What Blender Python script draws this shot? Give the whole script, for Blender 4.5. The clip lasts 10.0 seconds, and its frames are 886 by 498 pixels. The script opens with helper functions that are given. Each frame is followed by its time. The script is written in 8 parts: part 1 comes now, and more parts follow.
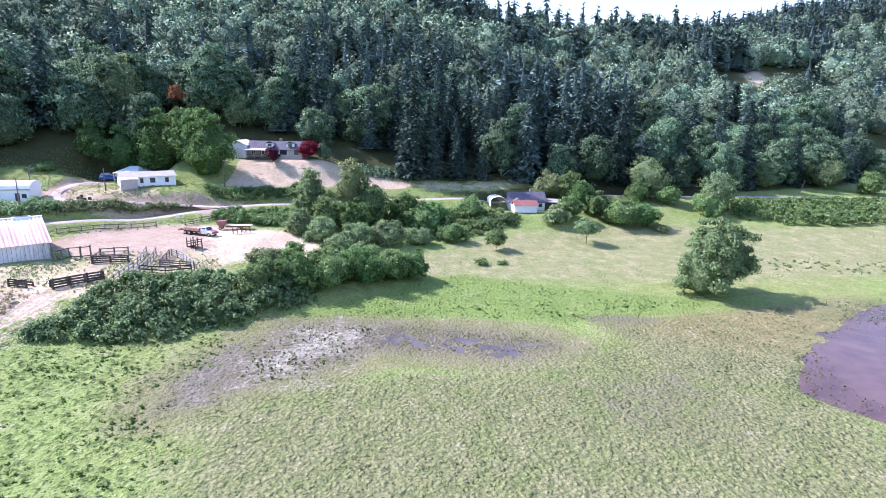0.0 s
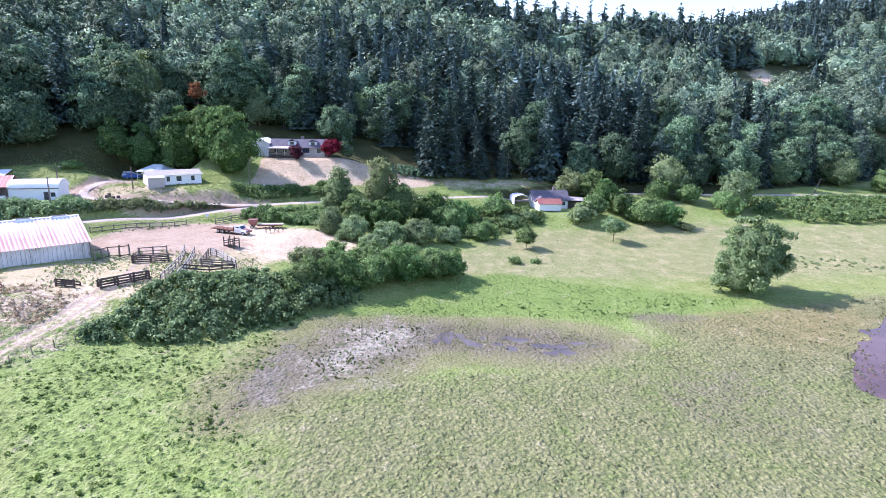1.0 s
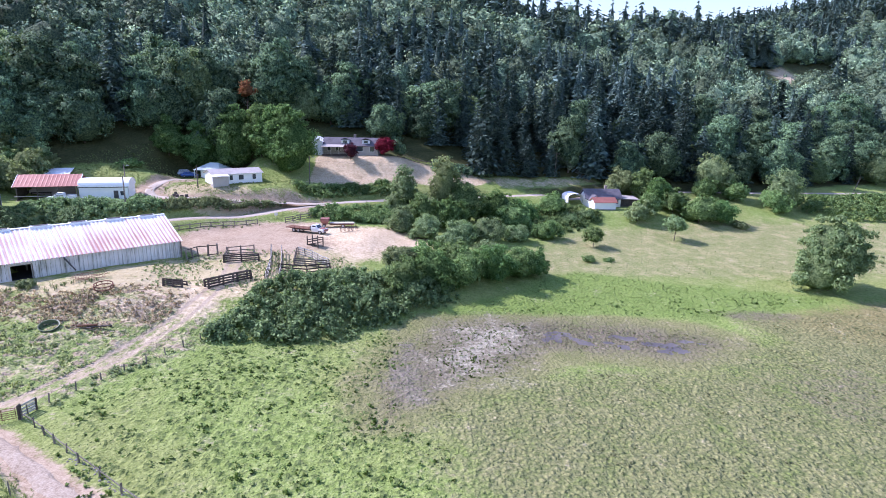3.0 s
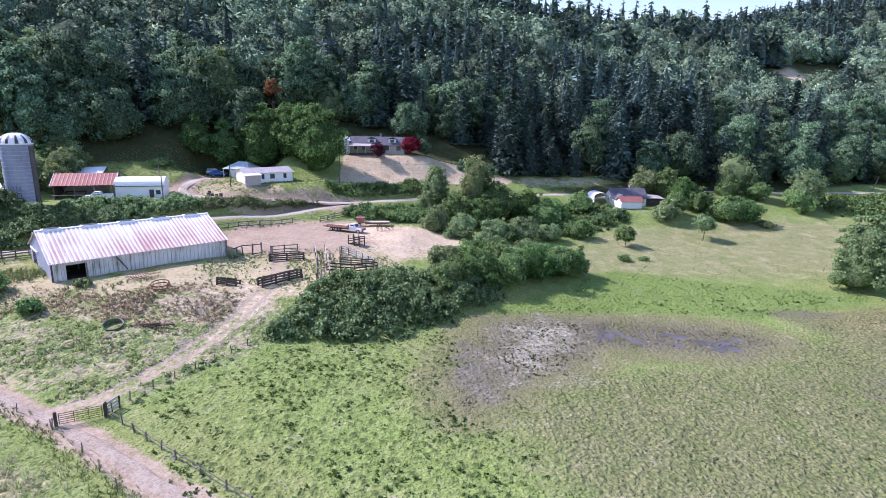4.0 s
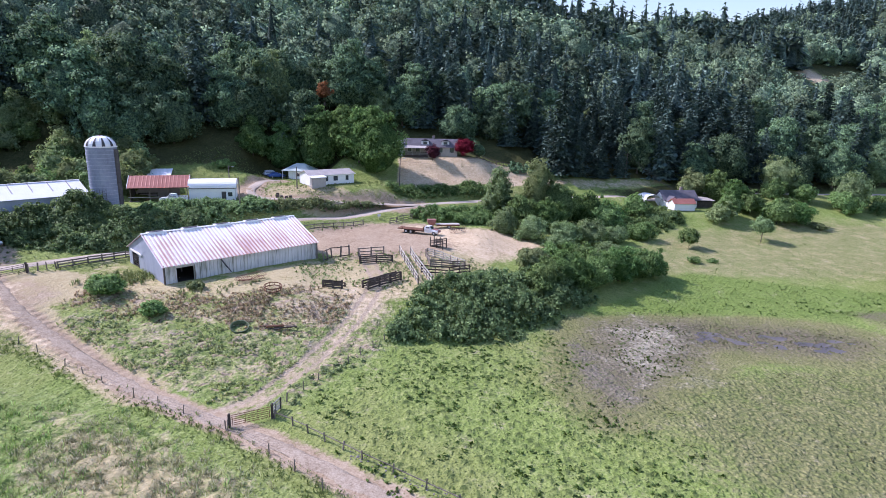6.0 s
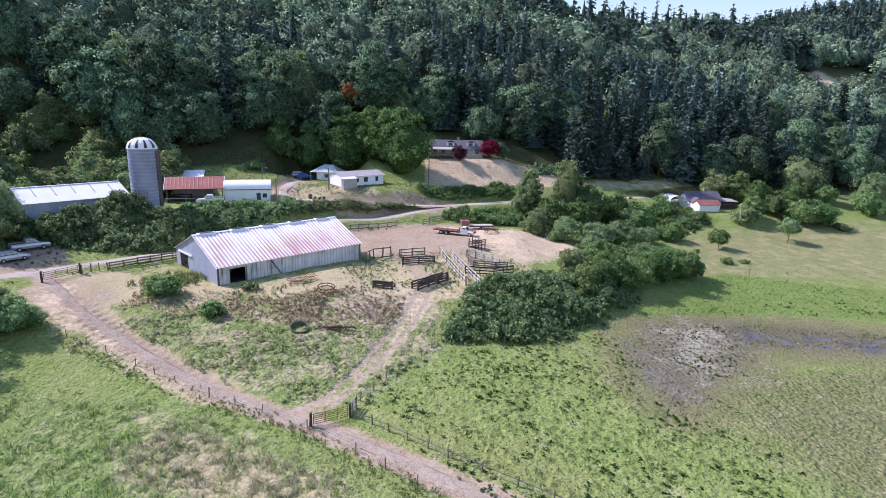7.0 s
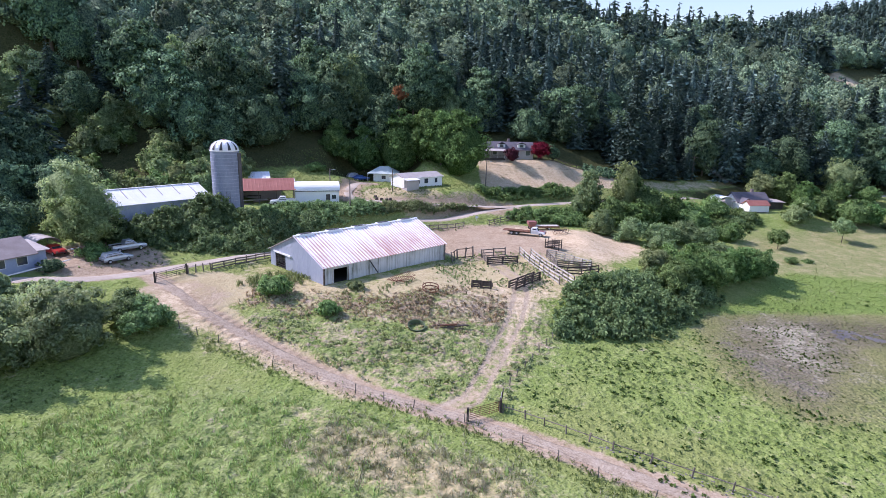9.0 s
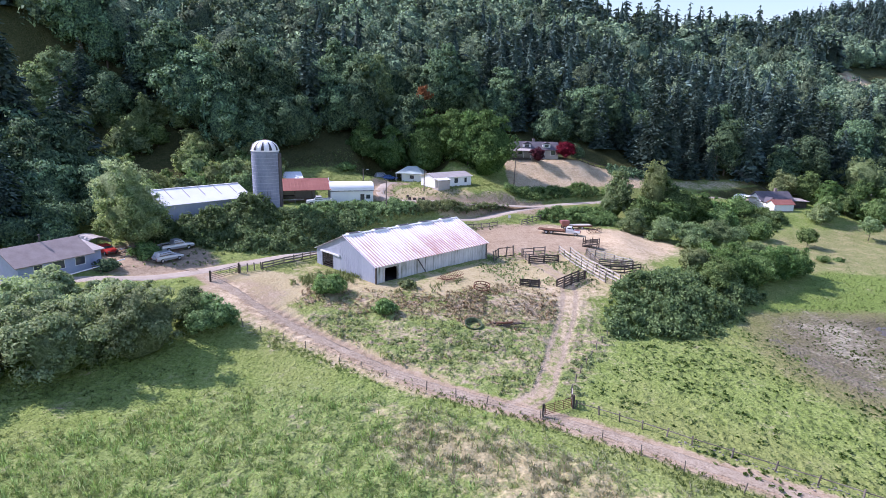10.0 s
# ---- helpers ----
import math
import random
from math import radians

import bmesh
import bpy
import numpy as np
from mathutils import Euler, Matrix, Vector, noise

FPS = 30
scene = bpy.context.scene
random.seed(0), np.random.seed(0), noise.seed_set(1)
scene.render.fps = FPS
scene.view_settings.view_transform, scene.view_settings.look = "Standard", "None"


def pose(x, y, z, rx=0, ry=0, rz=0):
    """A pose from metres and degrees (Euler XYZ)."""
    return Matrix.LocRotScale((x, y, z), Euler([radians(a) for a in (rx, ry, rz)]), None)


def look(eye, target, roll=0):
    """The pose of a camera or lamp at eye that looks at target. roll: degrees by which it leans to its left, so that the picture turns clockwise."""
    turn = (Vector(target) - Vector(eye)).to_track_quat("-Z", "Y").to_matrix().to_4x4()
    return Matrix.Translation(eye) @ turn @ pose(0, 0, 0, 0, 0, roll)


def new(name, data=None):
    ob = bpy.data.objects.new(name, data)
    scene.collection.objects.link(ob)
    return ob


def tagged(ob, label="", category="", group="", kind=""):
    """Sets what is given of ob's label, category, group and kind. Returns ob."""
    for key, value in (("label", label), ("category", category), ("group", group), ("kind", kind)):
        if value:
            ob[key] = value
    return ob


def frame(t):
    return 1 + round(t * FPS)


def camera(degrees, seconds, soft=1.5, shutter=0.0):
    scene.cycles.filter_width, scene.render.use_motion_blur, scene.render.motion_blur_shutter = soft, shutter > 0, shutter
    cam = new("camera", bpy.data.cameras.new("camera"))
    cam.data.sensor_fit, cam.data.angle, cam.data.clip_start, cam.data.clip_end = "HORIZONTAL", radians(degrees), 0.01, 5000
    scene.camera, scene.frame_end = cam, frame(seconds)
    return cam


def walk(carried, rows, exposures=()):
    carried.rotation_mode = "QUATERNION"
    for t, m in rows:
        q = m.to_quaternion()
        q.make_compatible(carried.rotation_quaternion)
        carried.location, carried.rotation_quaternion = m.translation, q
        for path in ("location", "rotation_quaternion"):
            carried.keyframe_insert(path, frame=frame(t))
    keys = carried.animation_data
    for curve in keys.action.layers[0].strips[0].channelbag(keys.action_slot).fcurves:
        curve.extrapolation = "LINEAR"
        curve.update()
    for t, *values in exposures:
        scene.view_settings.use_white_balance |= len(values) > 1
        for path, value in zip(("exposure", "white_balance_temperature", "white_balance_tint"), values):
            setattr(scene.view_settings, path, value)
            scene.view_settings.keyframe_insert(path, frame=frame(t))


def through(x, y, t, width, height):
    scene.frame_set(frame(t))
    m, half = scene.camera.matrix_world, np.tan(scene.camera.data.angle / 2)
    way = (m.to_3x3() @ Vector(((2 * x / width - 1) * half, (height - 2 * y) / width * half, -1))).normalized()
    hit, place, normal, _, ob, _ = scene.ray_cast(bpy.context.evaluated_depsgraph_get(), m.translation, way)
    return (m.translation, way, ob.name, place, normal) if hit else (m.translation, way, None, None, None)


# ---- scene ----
cam = camera(76.9, 10.0, soft=0.5)
METRES, EYE, TILT, LEAN, TURN = 80.0, 29.0, -13.0, -1.0, 0.0
EXPOSURES = [(0.0, 1.10, 5560, 35), (2.5, 0.86, 5620, 34), (4.5, 0.55, 5730, 33), (5.5, 0.47, 5800, 31), (7.5, 0.40, 5900, 30), (10.0, 0.50, 5920, 31)]
ROWS = [
    (0.0, 0.0, 0.0, 0.0, 0.0, 0.0, -0.0),
    (0.5, -0.0506, -0.002, 0.0022, -0.3, -0.18, 0.01),
    (1.0, -0.1017, -0.0027, 0.0038, -0.61, -0.3, 0.07),
    (1.5, -0.1533, -0.0033, 0.0055, -0.84, -0.42, 0.08),
    (2.0, -0.2052, -0.0038, 0.0068, -1.02, -0.51, 0.08),
    (2.5, -0.2575, -0.0048, 0.0082, -1.11, -0.56, 0.09),
    (4.0, -0.4118, -0.0126, 0.0105, -1.5, -0.77, 0.05),
    (4.5, -0.4624, -0.0148, 0.0116, -1.65, -0.82, 0.06),
    (5.0, -0.513, -0.0176, 0.0139, -1.72, -0.83, 0.06),
    (5.5, -0.563, -0.0206, 0.0164, -1.77, -0.86, 0.02),
    (7.0, -0.7089, -0.0311, 0.0198, -2.01, -0.82, -0.02),
    (7.5, -0.7568, -0.0355, 0.0202, -2.06, -0.8, -0.02),
    (8.0, -0.8043, -0.0393, 0.0203, -2.1, -0.77, -0.01),
    (8.5, -0.8526, -0.0427, 0.0198, -2.14, -0.76, 0.02),
    (9.0, -0.9012, -0.0459, 0.0189, -2.18, -0.73, 0.07),
    (9.5, -0.95, -0.0494, 0.0184, -2.21, -0.75, 0.12),
    (10.0, -0.998, -0.0529, 0.0177, -2.25, -0.75, 0.16),
]
walk(cam, [(t, pose(0, 0, EYE, TILT, LEAN, TURN) @ pose(METRES * x, METRES * y, METRES * z, 90 + pitch, roll, yaw)) for t, x, y, z, yaw, pitch, roll in ROWS],
     exposures=EXPOSURES)

# ---- daylight ----
SUN_EL = 43.0  # degrees above the horizon
SUN_WAY = Vector((-math.cos(radians(SUN_EL)) * 0.935, math.cos(radians(SUN_EL)) * 0.354, math.sin(radians(SUN_EL))))
world = bpy.data.worlds.new("sky")
scene.world = world
world.use_nodes = True
wt = world.node_tree
sky = wt.nodes.new("ShaderNodeTexSky")
sky.sky_type = "NISHITA"
sky.sun_disc = False
sky.sun_elevation = radians(SUN_EL)
sky.sun_rotation = math.atan2(SUN_WAY.x, SUN_WAY.y)
sky.air_density, sky.dust_density, sky.ozone_density = 1.5, 0.8, 3.0
wt.nodes["Background"].inputs["Strength"].default_value = 0.15
wt.links.new(sky.outputs["Color"], wt.nodes["Background"].inputs["Color"])
sun_data = bpy.data.lights.new("sun", "SUN")
sun_data.energy, sun_data.angle, sun_data.color = 4.2, radians(0.6), (1.0, 0.95, 0.90)
sun = new("sun", sun_data)
sun.matrix_world = look(SUN_WAY * 200, (0, 0, 0))

# ---- materials ----
def link(nt, value, socket):
    if isinstance(value, bpy.types.NodeSocket):
        nt.links.new(value, socket)
    elif value is not None:
        socket.default_value = value


def start(name):
    m = bpy.data.materials.new(name)
    m.use_nodes = True
    m.node_tree.nodes.clear()
    return m, m.node_tree


def calc(nt, op, a, b=None, clamp=False):
    n = nt.nodes.new("ShaderNodeMath")
    n.operation, n.use_clamp = op, clamp
    link(nt, a, n.inputs[0])
    link(nt, b, n.inputs[1])
    return n.outputs[0]


def blend(nt, f, a, b, mode="MIX"):
    n = nt.nodes.new("ShaderNodeMix")
    n.data_type, n.blend_type = "RGBA", mode
    link(nt, f, n.inputs[0])
    link(nt, a, n.inputs[6])
    link(nt, b, n.inputs[7])
    return n.outputs[2]


def rough_noise(nt, vec, scale, detail=3.0, rough=0.55, stretch=None):
    if stretch:
        mp = nt.nodes.new("ShaderNodeMapping")
        link(nt, vec, mp.inputs["Vector"])
        mp.inputs["Scale"].default_value = stretch
        vec = mp.outputs["Vector"]
    n = nt.nodes.new("ShaderNodeTexNoise")
    link(nt, vec, n.inputs["Vector"])
    n.inputs["Scale"].default_value, n.inputs["Detail"].default_value, n.inputs["Roughness"].default_value = scale, detail, rough
    return n.outputs["Fac"]


def ramp(nt, f, stops):
    n = nt.nodes.new("ShaderNodeValToRGB")
    link(nt, f, n.inputs["Fac"])
    els = n.color_ramp.elements
    els[0].position, els[0].color = stops[0][0], (*stops[0][1], 1)
    els[1].position, els[1].color = stops[-1][0], (*stops[-1][1], 1)
    for at, c in stops[1:-1]:
        els.new(at).color = (*c, 1)
    return n.outputs["Color"]


def step_between(nt, v, a, b):
    n = nt.nodes.new("ShaderNodeMapRange")
    n.interpolation_type = "SMOOTHSTEP"
    link(nt, v, n.inputs["Value"])
    n.inputs["From Min"].default_value, n.inputs["From Max"].default_value = a, b
    return n.outputs["Result"]


def relief(nt, heights, strength, distance):
    n = nt.nodes.new("ShaderNodeBump")
    link(nt, heights, n.inputs["Height"])
    n.inputs["Strength"].default_value, n.inputs["Distance"].default_value = strength, distance
    return n.outputs["Normal"]


def finish(nt, colour, roughness=0.8, metallic=0.0, normal=None, spec=0.3, **more):
    b = nt.nodes.new("ShaderNodeBsdfPrincipled")
    link(nt, colour, b.inputs["Base Color"])
    link(nt, roughness, b.inputs["Roughness"])
    link(nt, metallic, b.inputs["Metallic"])
    link(nt, spec, b.inputs["Specular IOR Level"])
    if normal is not None:
        link(nt, normal, b.inputs["Normal"])
    o = nt.nodes.new("ShaderNodeOutputMaterial")
    nt.links.new(b.outputs["BSDF"], o.inputs["Surface"])
    return b


def object_place(nt):
    return nt.nodes.new("ShaderNodeTexCoord").outputs["Object"]


def world_place(nt):
    return nt.nodes.new("ShaderNodeNewGeometry").outputs["Position"]


def plain(name, a, b, scale=2.0, roughness=0.7, metallic=0.0, bump=0.0, fine=12.0, stretch=None, spec=0.3, vary=0.0):
    """A surface whose colour wanders between a and b at two scales, with light relief."""
    m, nt = start(name)
    p = object_place(nt)
    n1 = rough_noise(nt, p, scale, 4, 0.6, stretch)
    n2 = rough_noise(nt, p, fine, 3, 0.6, stretch)
    f = calc(nt, "ADD", calc(nt, "MULTIPLY", n1, 0.65), calc(nt, "MULTIPLY", n2, 0.35))
    c = ramp(nt, f, [(0.32, a), (0.68, b)])
    if vary:
        oi = nt.nodes.new("ShaderNodeObjectInfo").outputs["Random"]
        hs = nt.nodes.new("ShaderNodeHueSaturation")
        link(nt, c, hs.inputs["Color"])
        link(nt, calc(nt, "ADD", calc(nt, "MULTIPLY", oi, vary), 1 - vary / 2), hs.inputs["Value"])
        c = hs.outputs["Color"]
    finish(nt, c, roughness, metallic, relief(nt, n2, bump, 0.02) if bump else None, spec)
    return m


def foliage(name, dark, light, through=0.3, tint=0.35, by_tree=False, gloss=0.04):
    """Leaves: each leaf and each plant has its own shade; some light passes through."""
    m, nt = start(name)
    geo = nt.nodes.new("ShaderNodeNewGeometry")
    filling = nt.nodes.new("ShaderNodeAttribute")
    filling.attribute_name = "filling"
    isl = calc(nt, "MULTIPLY", geo.outputs["Random Per Island"], calc(nt, "SUBTRACT", 1.0, filling.outputs["Fac"]))
    dapple = rough_noise(nt, geo.outputs["Position"], 2.3, 3, 0.7)
    isl = calc(nt, "ADD", isl, calc(nt, "MULTIPLY", filling.outputs["Fac"], calc(nt, "MULTIPLY", step_between(nt, dapple, 0.38, 0.64), 0.85)))
    if by_tree:
        at = nt.nodes.new("ShaderNodeAttribute")
        at.attribute_name = "plant"
        own = at.outputs["Fac"]
    else:
        own = nt.nodes.new("ShaderNodeObjectInfo").outputs["Random"]
    big = rough_noise(nt, geo.outputs["Position"], 0.35, 2)
    f = calc(nt, "ADD", calc(nt, "MULTIPLY", isl, 0.55), calc(nt, "MULTIPLY", big, 0.45))
    c = ramp(nt, f, [(0.15, dark), (0.8, light)])
    hs = nt.nodes.new("ShaderNodeHueSaturation")
    link(nt, c, hs.inputs["Color"])
    link(nt, calc(nt, "ADD", calc(nt, "MULTIPLY", own, 0.022), 0.489), hs.inputs["Hue"])
    link(nt, calc(nt, "ADD", calc(nt, "MULTIPLY", own, tint * 2), 1 - tint), hs.inputs["Value"])
    c = hs.outputs["Color"]
    d = nt.nodes.new("ShaderNodeBsdfPrincipled")
    link(nt, c, d.inputs["Base Color"])
    link(nt, relief(nt, calc(nt, "MULTIPLY", dapple, filling.outputs["Fac"]), 1.0, 1.1), d.inputs["Normal"])
    d.inputs["Roughness"].default_value, d.inputs["Specular IOR Level"].default_value = 0.75 - gloss, gloss
    t = nt.nodes.new("ShaderNodeBsdfTranslucent")
    link(nt, blend(nt, 1.0, c, (0.96, 1.0, 0.72, 1), "MULTIPLY"), t.inputs["Color"])
    mx = nt.nodes.new("ShaderNodeMixShader")
    mx.inputs[0].default_value = through
    nt.links.new(d.outputs[0], mx.inputs[1])
    nt.links.new(t.outputs[0], mx.inputs[2])
    o = nt.nodes.new("ShaderNodeOutputMaterial")
    nt.links.new(mx.outputs[0], o.inputs["Surface"])
    return m


LEAF_FIR = foliage("fir_needles", (0.030, 0.060, 0.062), (0.150, 0.225, 0.180), 0.15)
LEAF_MAPLE = foliage("broad_leaves", (0.026, 0.060, 0.046), (0.215, 0.330, 0.165), 0.22)
LEAF_WILLOW = foliage("willow_leaves", (0.120, 0.188, 0.086), (0.370, 0.485, 0.240), 0.48, 0.2)
LEAF_BRIGHT = foliage("young_leaves", (0.170, 0.230, 0.095), (0.410, 0.490, 0.225), 0.50, 0.2)
LEAF_SILVER = foliage("silvery_leaves", (0.230, 0.310, 0.150), (0.530, 0.620, 0.360), 0.5, 0.2)
LEAF_OSIER = foliage("osier_leaves", (0.185, 0.255, 0.125), (0.480, 0.575, 0.320), 0.5, 0.2)
LEAF_LONE = foliage("lone_willow_leaves", (0.105, 0.170, 0.070), (0.340, 0.445, 0.205), 0.45, 0.2)
LEAF_GARDEN = foliage("garden_leaves", (0.062, 0.130, 0.042), (0.225, 0.380, 0.130), 0.45, 0.2)
LEAF_ORANGE = foliage("orange_leaves", (0.190, 0.085, 0.040), (0.360, 0.170, 0.075), 0.3)
LEAF_BUSH = foliage("shrub_leaves", (0.080, 0.145, 0.048), (0.290, 0.430, 0.155), 0.40, 0.2, gloss=0.10)
LEAF_BRIAR = foliage("bramble_leaves", (0.080, 0.140, 0.056), (0.300, 0.440, 0.185), 0.38, 0.2, gloss=0.14)
LEAF_RED = foliage("red_maple_leaves", (0.130, 0.012, 0.020), (0.290, 0.028, 0.038), 0.2)
LEAF_PLUM = foliage("plum_leaves", (0.040, 0.012, 0.022), (0.095, 0.030, 0.045), 0.2)
LEAF_DRY = foliage("dry_weeds", (0.420, 0.350, 0.215), (0.680, 0.600, 0.420), 0.4)
LEAF_BROWN = foliage("dead_brush", (0.250, 0.180, 0.125), (0.480, 0.380, 0.275), 0.3)
LEAF_PALE = foliage("pale_brush", (0.145, 0.195, 0.080), (0.330, 0.400, 0.185), 0.3, 0.2)
# dark ends bluish: partly the needles' own, partly distant haze put into the colour
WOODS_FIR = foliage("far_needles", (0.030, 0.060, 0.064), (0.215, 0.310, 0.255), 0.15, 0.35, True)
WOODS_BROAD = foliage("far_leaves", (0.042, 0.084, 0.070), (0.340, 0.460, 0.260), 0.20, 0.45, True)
TUFT = foliage("rush_tufts", (0.160, 0.218, 0.075), (0.315, 0.385, 0.160), 0.4)
TUFT_DARK = foliage("dark_rushes", (0.062, 0.112, 0.030), (0.180, 0.260, 0.080), 0.3)
LEAF_WEED = foliage("tall_weeds", (0.120, 0.195, 0.060), (0.320, 0.440, 0.160), 0.45)
TUFT_PALE = foliage("pale_grass", (0.200, 0.260, 0.105), (0.440, 0.485, 0.250), 0.45)
TUFT_SEED = foliage("seeding_grass", (0.440, 0.445, 0.290), (0.700, 0.690, 0.510), 0.45)
TUFT_MUD = foliage("marsh_tufts", (0.170, 0.184, 0.090), (0.330, 0.340, 0.185), 0.4)
BARK = plain("bark", (0.09, 0.07, 0.05), (0.19, 0.16, 0.12), 1.5, 0.9, bump=0.6, stretch=(1, 1, 0.25))
WOOD_GREY = plain("weathered_timber", (0.10, 0.08, 0.065), (0.26, 0.23, 0.20), 1.2, 0.85, bump=0.4, fine=9, vary=0.5)
WOOD_DARK = plain("dark_timber", (0.045, 0.035, 0.03), (0.12, 0.10, 0.085), 1.2, 0.85, bump=0.4, fine=9, vary=0.4)
WOOD_PALE = plain("bleached_timber", (0.36, 0.33, 0.29), (0.60, 0.56, 0.50), 1.2, 0.8, bump=0.3, fine=9, vary=0.3)
STEEL_BLUE = plain("galvanised_wall", (0.30, 0.34, 0.43), (0.44, 0.47, 0.55), 0.5, 0.5, 0.1, 0.1, 6, (1, 1, 0.2))
CONCRETE = plain("silo_staves", (0.18, 0.205, 0.265), (0.33, 0.36, 0.435), 0.5, 0.8, 0.0, 0.3, 5, (1, 1, 0.3))
STEEL_DARK = plain("dark_steel", (0.05, 0.05, 0.06), (0.13, 0.12, 0.12), 2, 0.55, 0.5)
RUST = plain("rusted_steel", (0.11, 0.05, 0.03), (0.23, 0.115, 0.075), 3, 0.85, 0.1, 0.3)
WHITE_SIDING = plain("white_siding", (0.80, 0.80, 0.81), (0.88, 0.88, 0.88), 0.8, 0.6)
CREAM_SIDING = plain("cream_siding", (0.38, 0.35, 0.32), (0.48, 0.445, 0.41), 0.8, 0.65)
BLUE_SIDING = plain("blue_grey_siding", (0.30, 0.34, 0.46), (0.40, 0.44, 0.56), 0.8, 0.65)
GREY_SHINGLE = plain("grey_shingles", (0.085, 0.078, 0.092), (0.155, 0.145, 0.165), 0.7, 0.85, bump=0.4, fine=7)
BROWN_SHINGLE = plain("brown_shingles", (0.25, 0.20, 0.19), (0.37, 0.31, 0.29), 0.7, 0.85, bump=0.4, fine=7)
SAGE_ROOF = plain("pale_green_roofing", (0.36, 0.44, 0.44), (0.50, 0.57, 0.56), 0.6, 0.6)
TAUPE_ROOF = plain("taupe_roofing", (0.34, 0.30, 0.29), (0.50, 0.46, 0.44), 0.6, 0.7)
RED_ROOF = plain("red_steel_roofing", (0.29, 0.105, 0.08), (0.42, 0.18, 0.14), 0.5, 0.55, 0.1, 0.1, 6, (0.5, 1, 1))
WHITE_ROOF = plain("white_steel_roofing", (0.78, 0.78, 0.80), (0.90, 0.90, 0.90), 0.35, 0.5, 0.0, 0.1, 5)
TRIM_WHITE = plain("white_trim", (0.74, 0.74, 0.74), (0.82, 0.82, 0.82), 2, 0.5)
# near-black: puts the shade of insides and undersides into the colour
INNER_SHADE = plain("inner_shade", (0.025, 0.022, 0.02), (0.06, 0.05, 0.045), 1, 0.9)
GLASS = plain("window_glass", (0.03, 0.04, 0.06), (0.06, 0.07, 0.09), 0.5, 0.08, 0.0, 0.0, 3, None, 0.8)
RUBBER = plain("rubber", (0.02, 0.02, 0.022), (0.045, 0.045, 0.045), 4, 0.85)
PAINT_SILVER = plain("silver_paint", (0.42, 0.44, 0.47), (0.52, 0.54, 0.56), 1, 0.3, 0.5, 0.0, 6, None, 0.5)
PAINT_WHITE = plain("white_paint", (0.68, 0.68, 0.68), (0.78, 0.78, 0.78), 1, 0.35, 0.0, 0.0, 6, None, 0.5)
PAINT_BLUE = plain("blue_paint", (0.035, 0.09, 0.28), (0.05, 0.12, 0.36), 1, 0.3, 0.2, 0.0, 6, None, 0.5)
PAINT_RED = plain("red_paint", (0.40, 0.022, 0.022), (0.52, 0.035, 0.03), 1, 0.35, 0.0, 0.0, 6, None, 0.5)
PAINT_FADED = plain("faded_red_paint", (0.22, 0.09, 0.08), (0.34, 0.16, 0.14), 1.5, 0.6)
CHROME = plain("chrome", (0.55, 0.55, 0.56), (0.65, 0.65, 0.66), 2, 0.2, 0.9)
STONE = plain("field_stone", (0.13, 0.115, 0.10), (0.30, 0.275, 0.25), 3, 0.9, bump=0.5, vary=0.4)
PLASTIC_GREEN = plain("green_trough", (0.060, 0.085, 0.045), (0.13, 0.165, 0.09), 3, 0.5)


def gravel_material(name, a, b, wet):
    m, nt = start(name)
    p = world_place(nt)
    n0, n1, n2 = rough_noise(nt, p, 0.25, 4), rough_noise(nt, p, 1.6, 4), rough_noise(nt, p, 11, 3, 0.7)
    f = calc(nt, "ADD", calc(nt, "MULTIPLY", n0, 0.45), calc(nt, "ADD", calc(nt, "MULTIPLY", n1, 0.3), calc(nt, "MULTIPLY", n2, 0.25)))
    c = ramp(nt, f, [(0.33, wet), (0.45, a), (0.66, b)])
    finish(nt, c, 0.92, 0, relief(nt, calc(nt, "ADD", n2, n1), 0.7, 0.05), 0.2)
    return m


GRAVEL = gravel_material("road_gravel", (0.40, 0.335, 0.27), (0.52, 0.45, 0.375), (0.31, 0.25, 0.20))


def dirt_material(name):
    """Bare trodden earth with clods, dark damp patches and straw."""
    m, nt = start(name)
    p = world_place(nt)
    n1, n2, n3 = rough_noise(nt, p, 0.30, 4), rough_noise(nt, p, 1.7, 4, 0.65), rough_noise(nt, p, 5.5, 3, 0.7)
    mixed = calc(nt, "ADD", calc(nt, "MULTIPLY", n1, 0.20), calc(nt, "ADD", calc(nt, "MULTIPLY", n2, 0.35), calc(nt, "MULTIPLY", n3, 0.45)))
    c = ramp(nt, mixed, [(0.41, (0.265, 0.202, 0.142)), (0.5, (0.365, 0.294, 0.217)), (0.59, (0.465, 0.386, 0.295))])
    c = blend(nt, calc(nt, "MULTIPLY", step_between(nt, n2, 0.56, 0.68), 0.35), c, (0.150, 0.110, 0.085, 1))
    finish(nt, c, 0.95, 0, relief(nt, calc(nt, "ADD", n2, n3), 0.8, 0.10), 0.1)
    return m


DIRT = dirt_material("track_dirt")


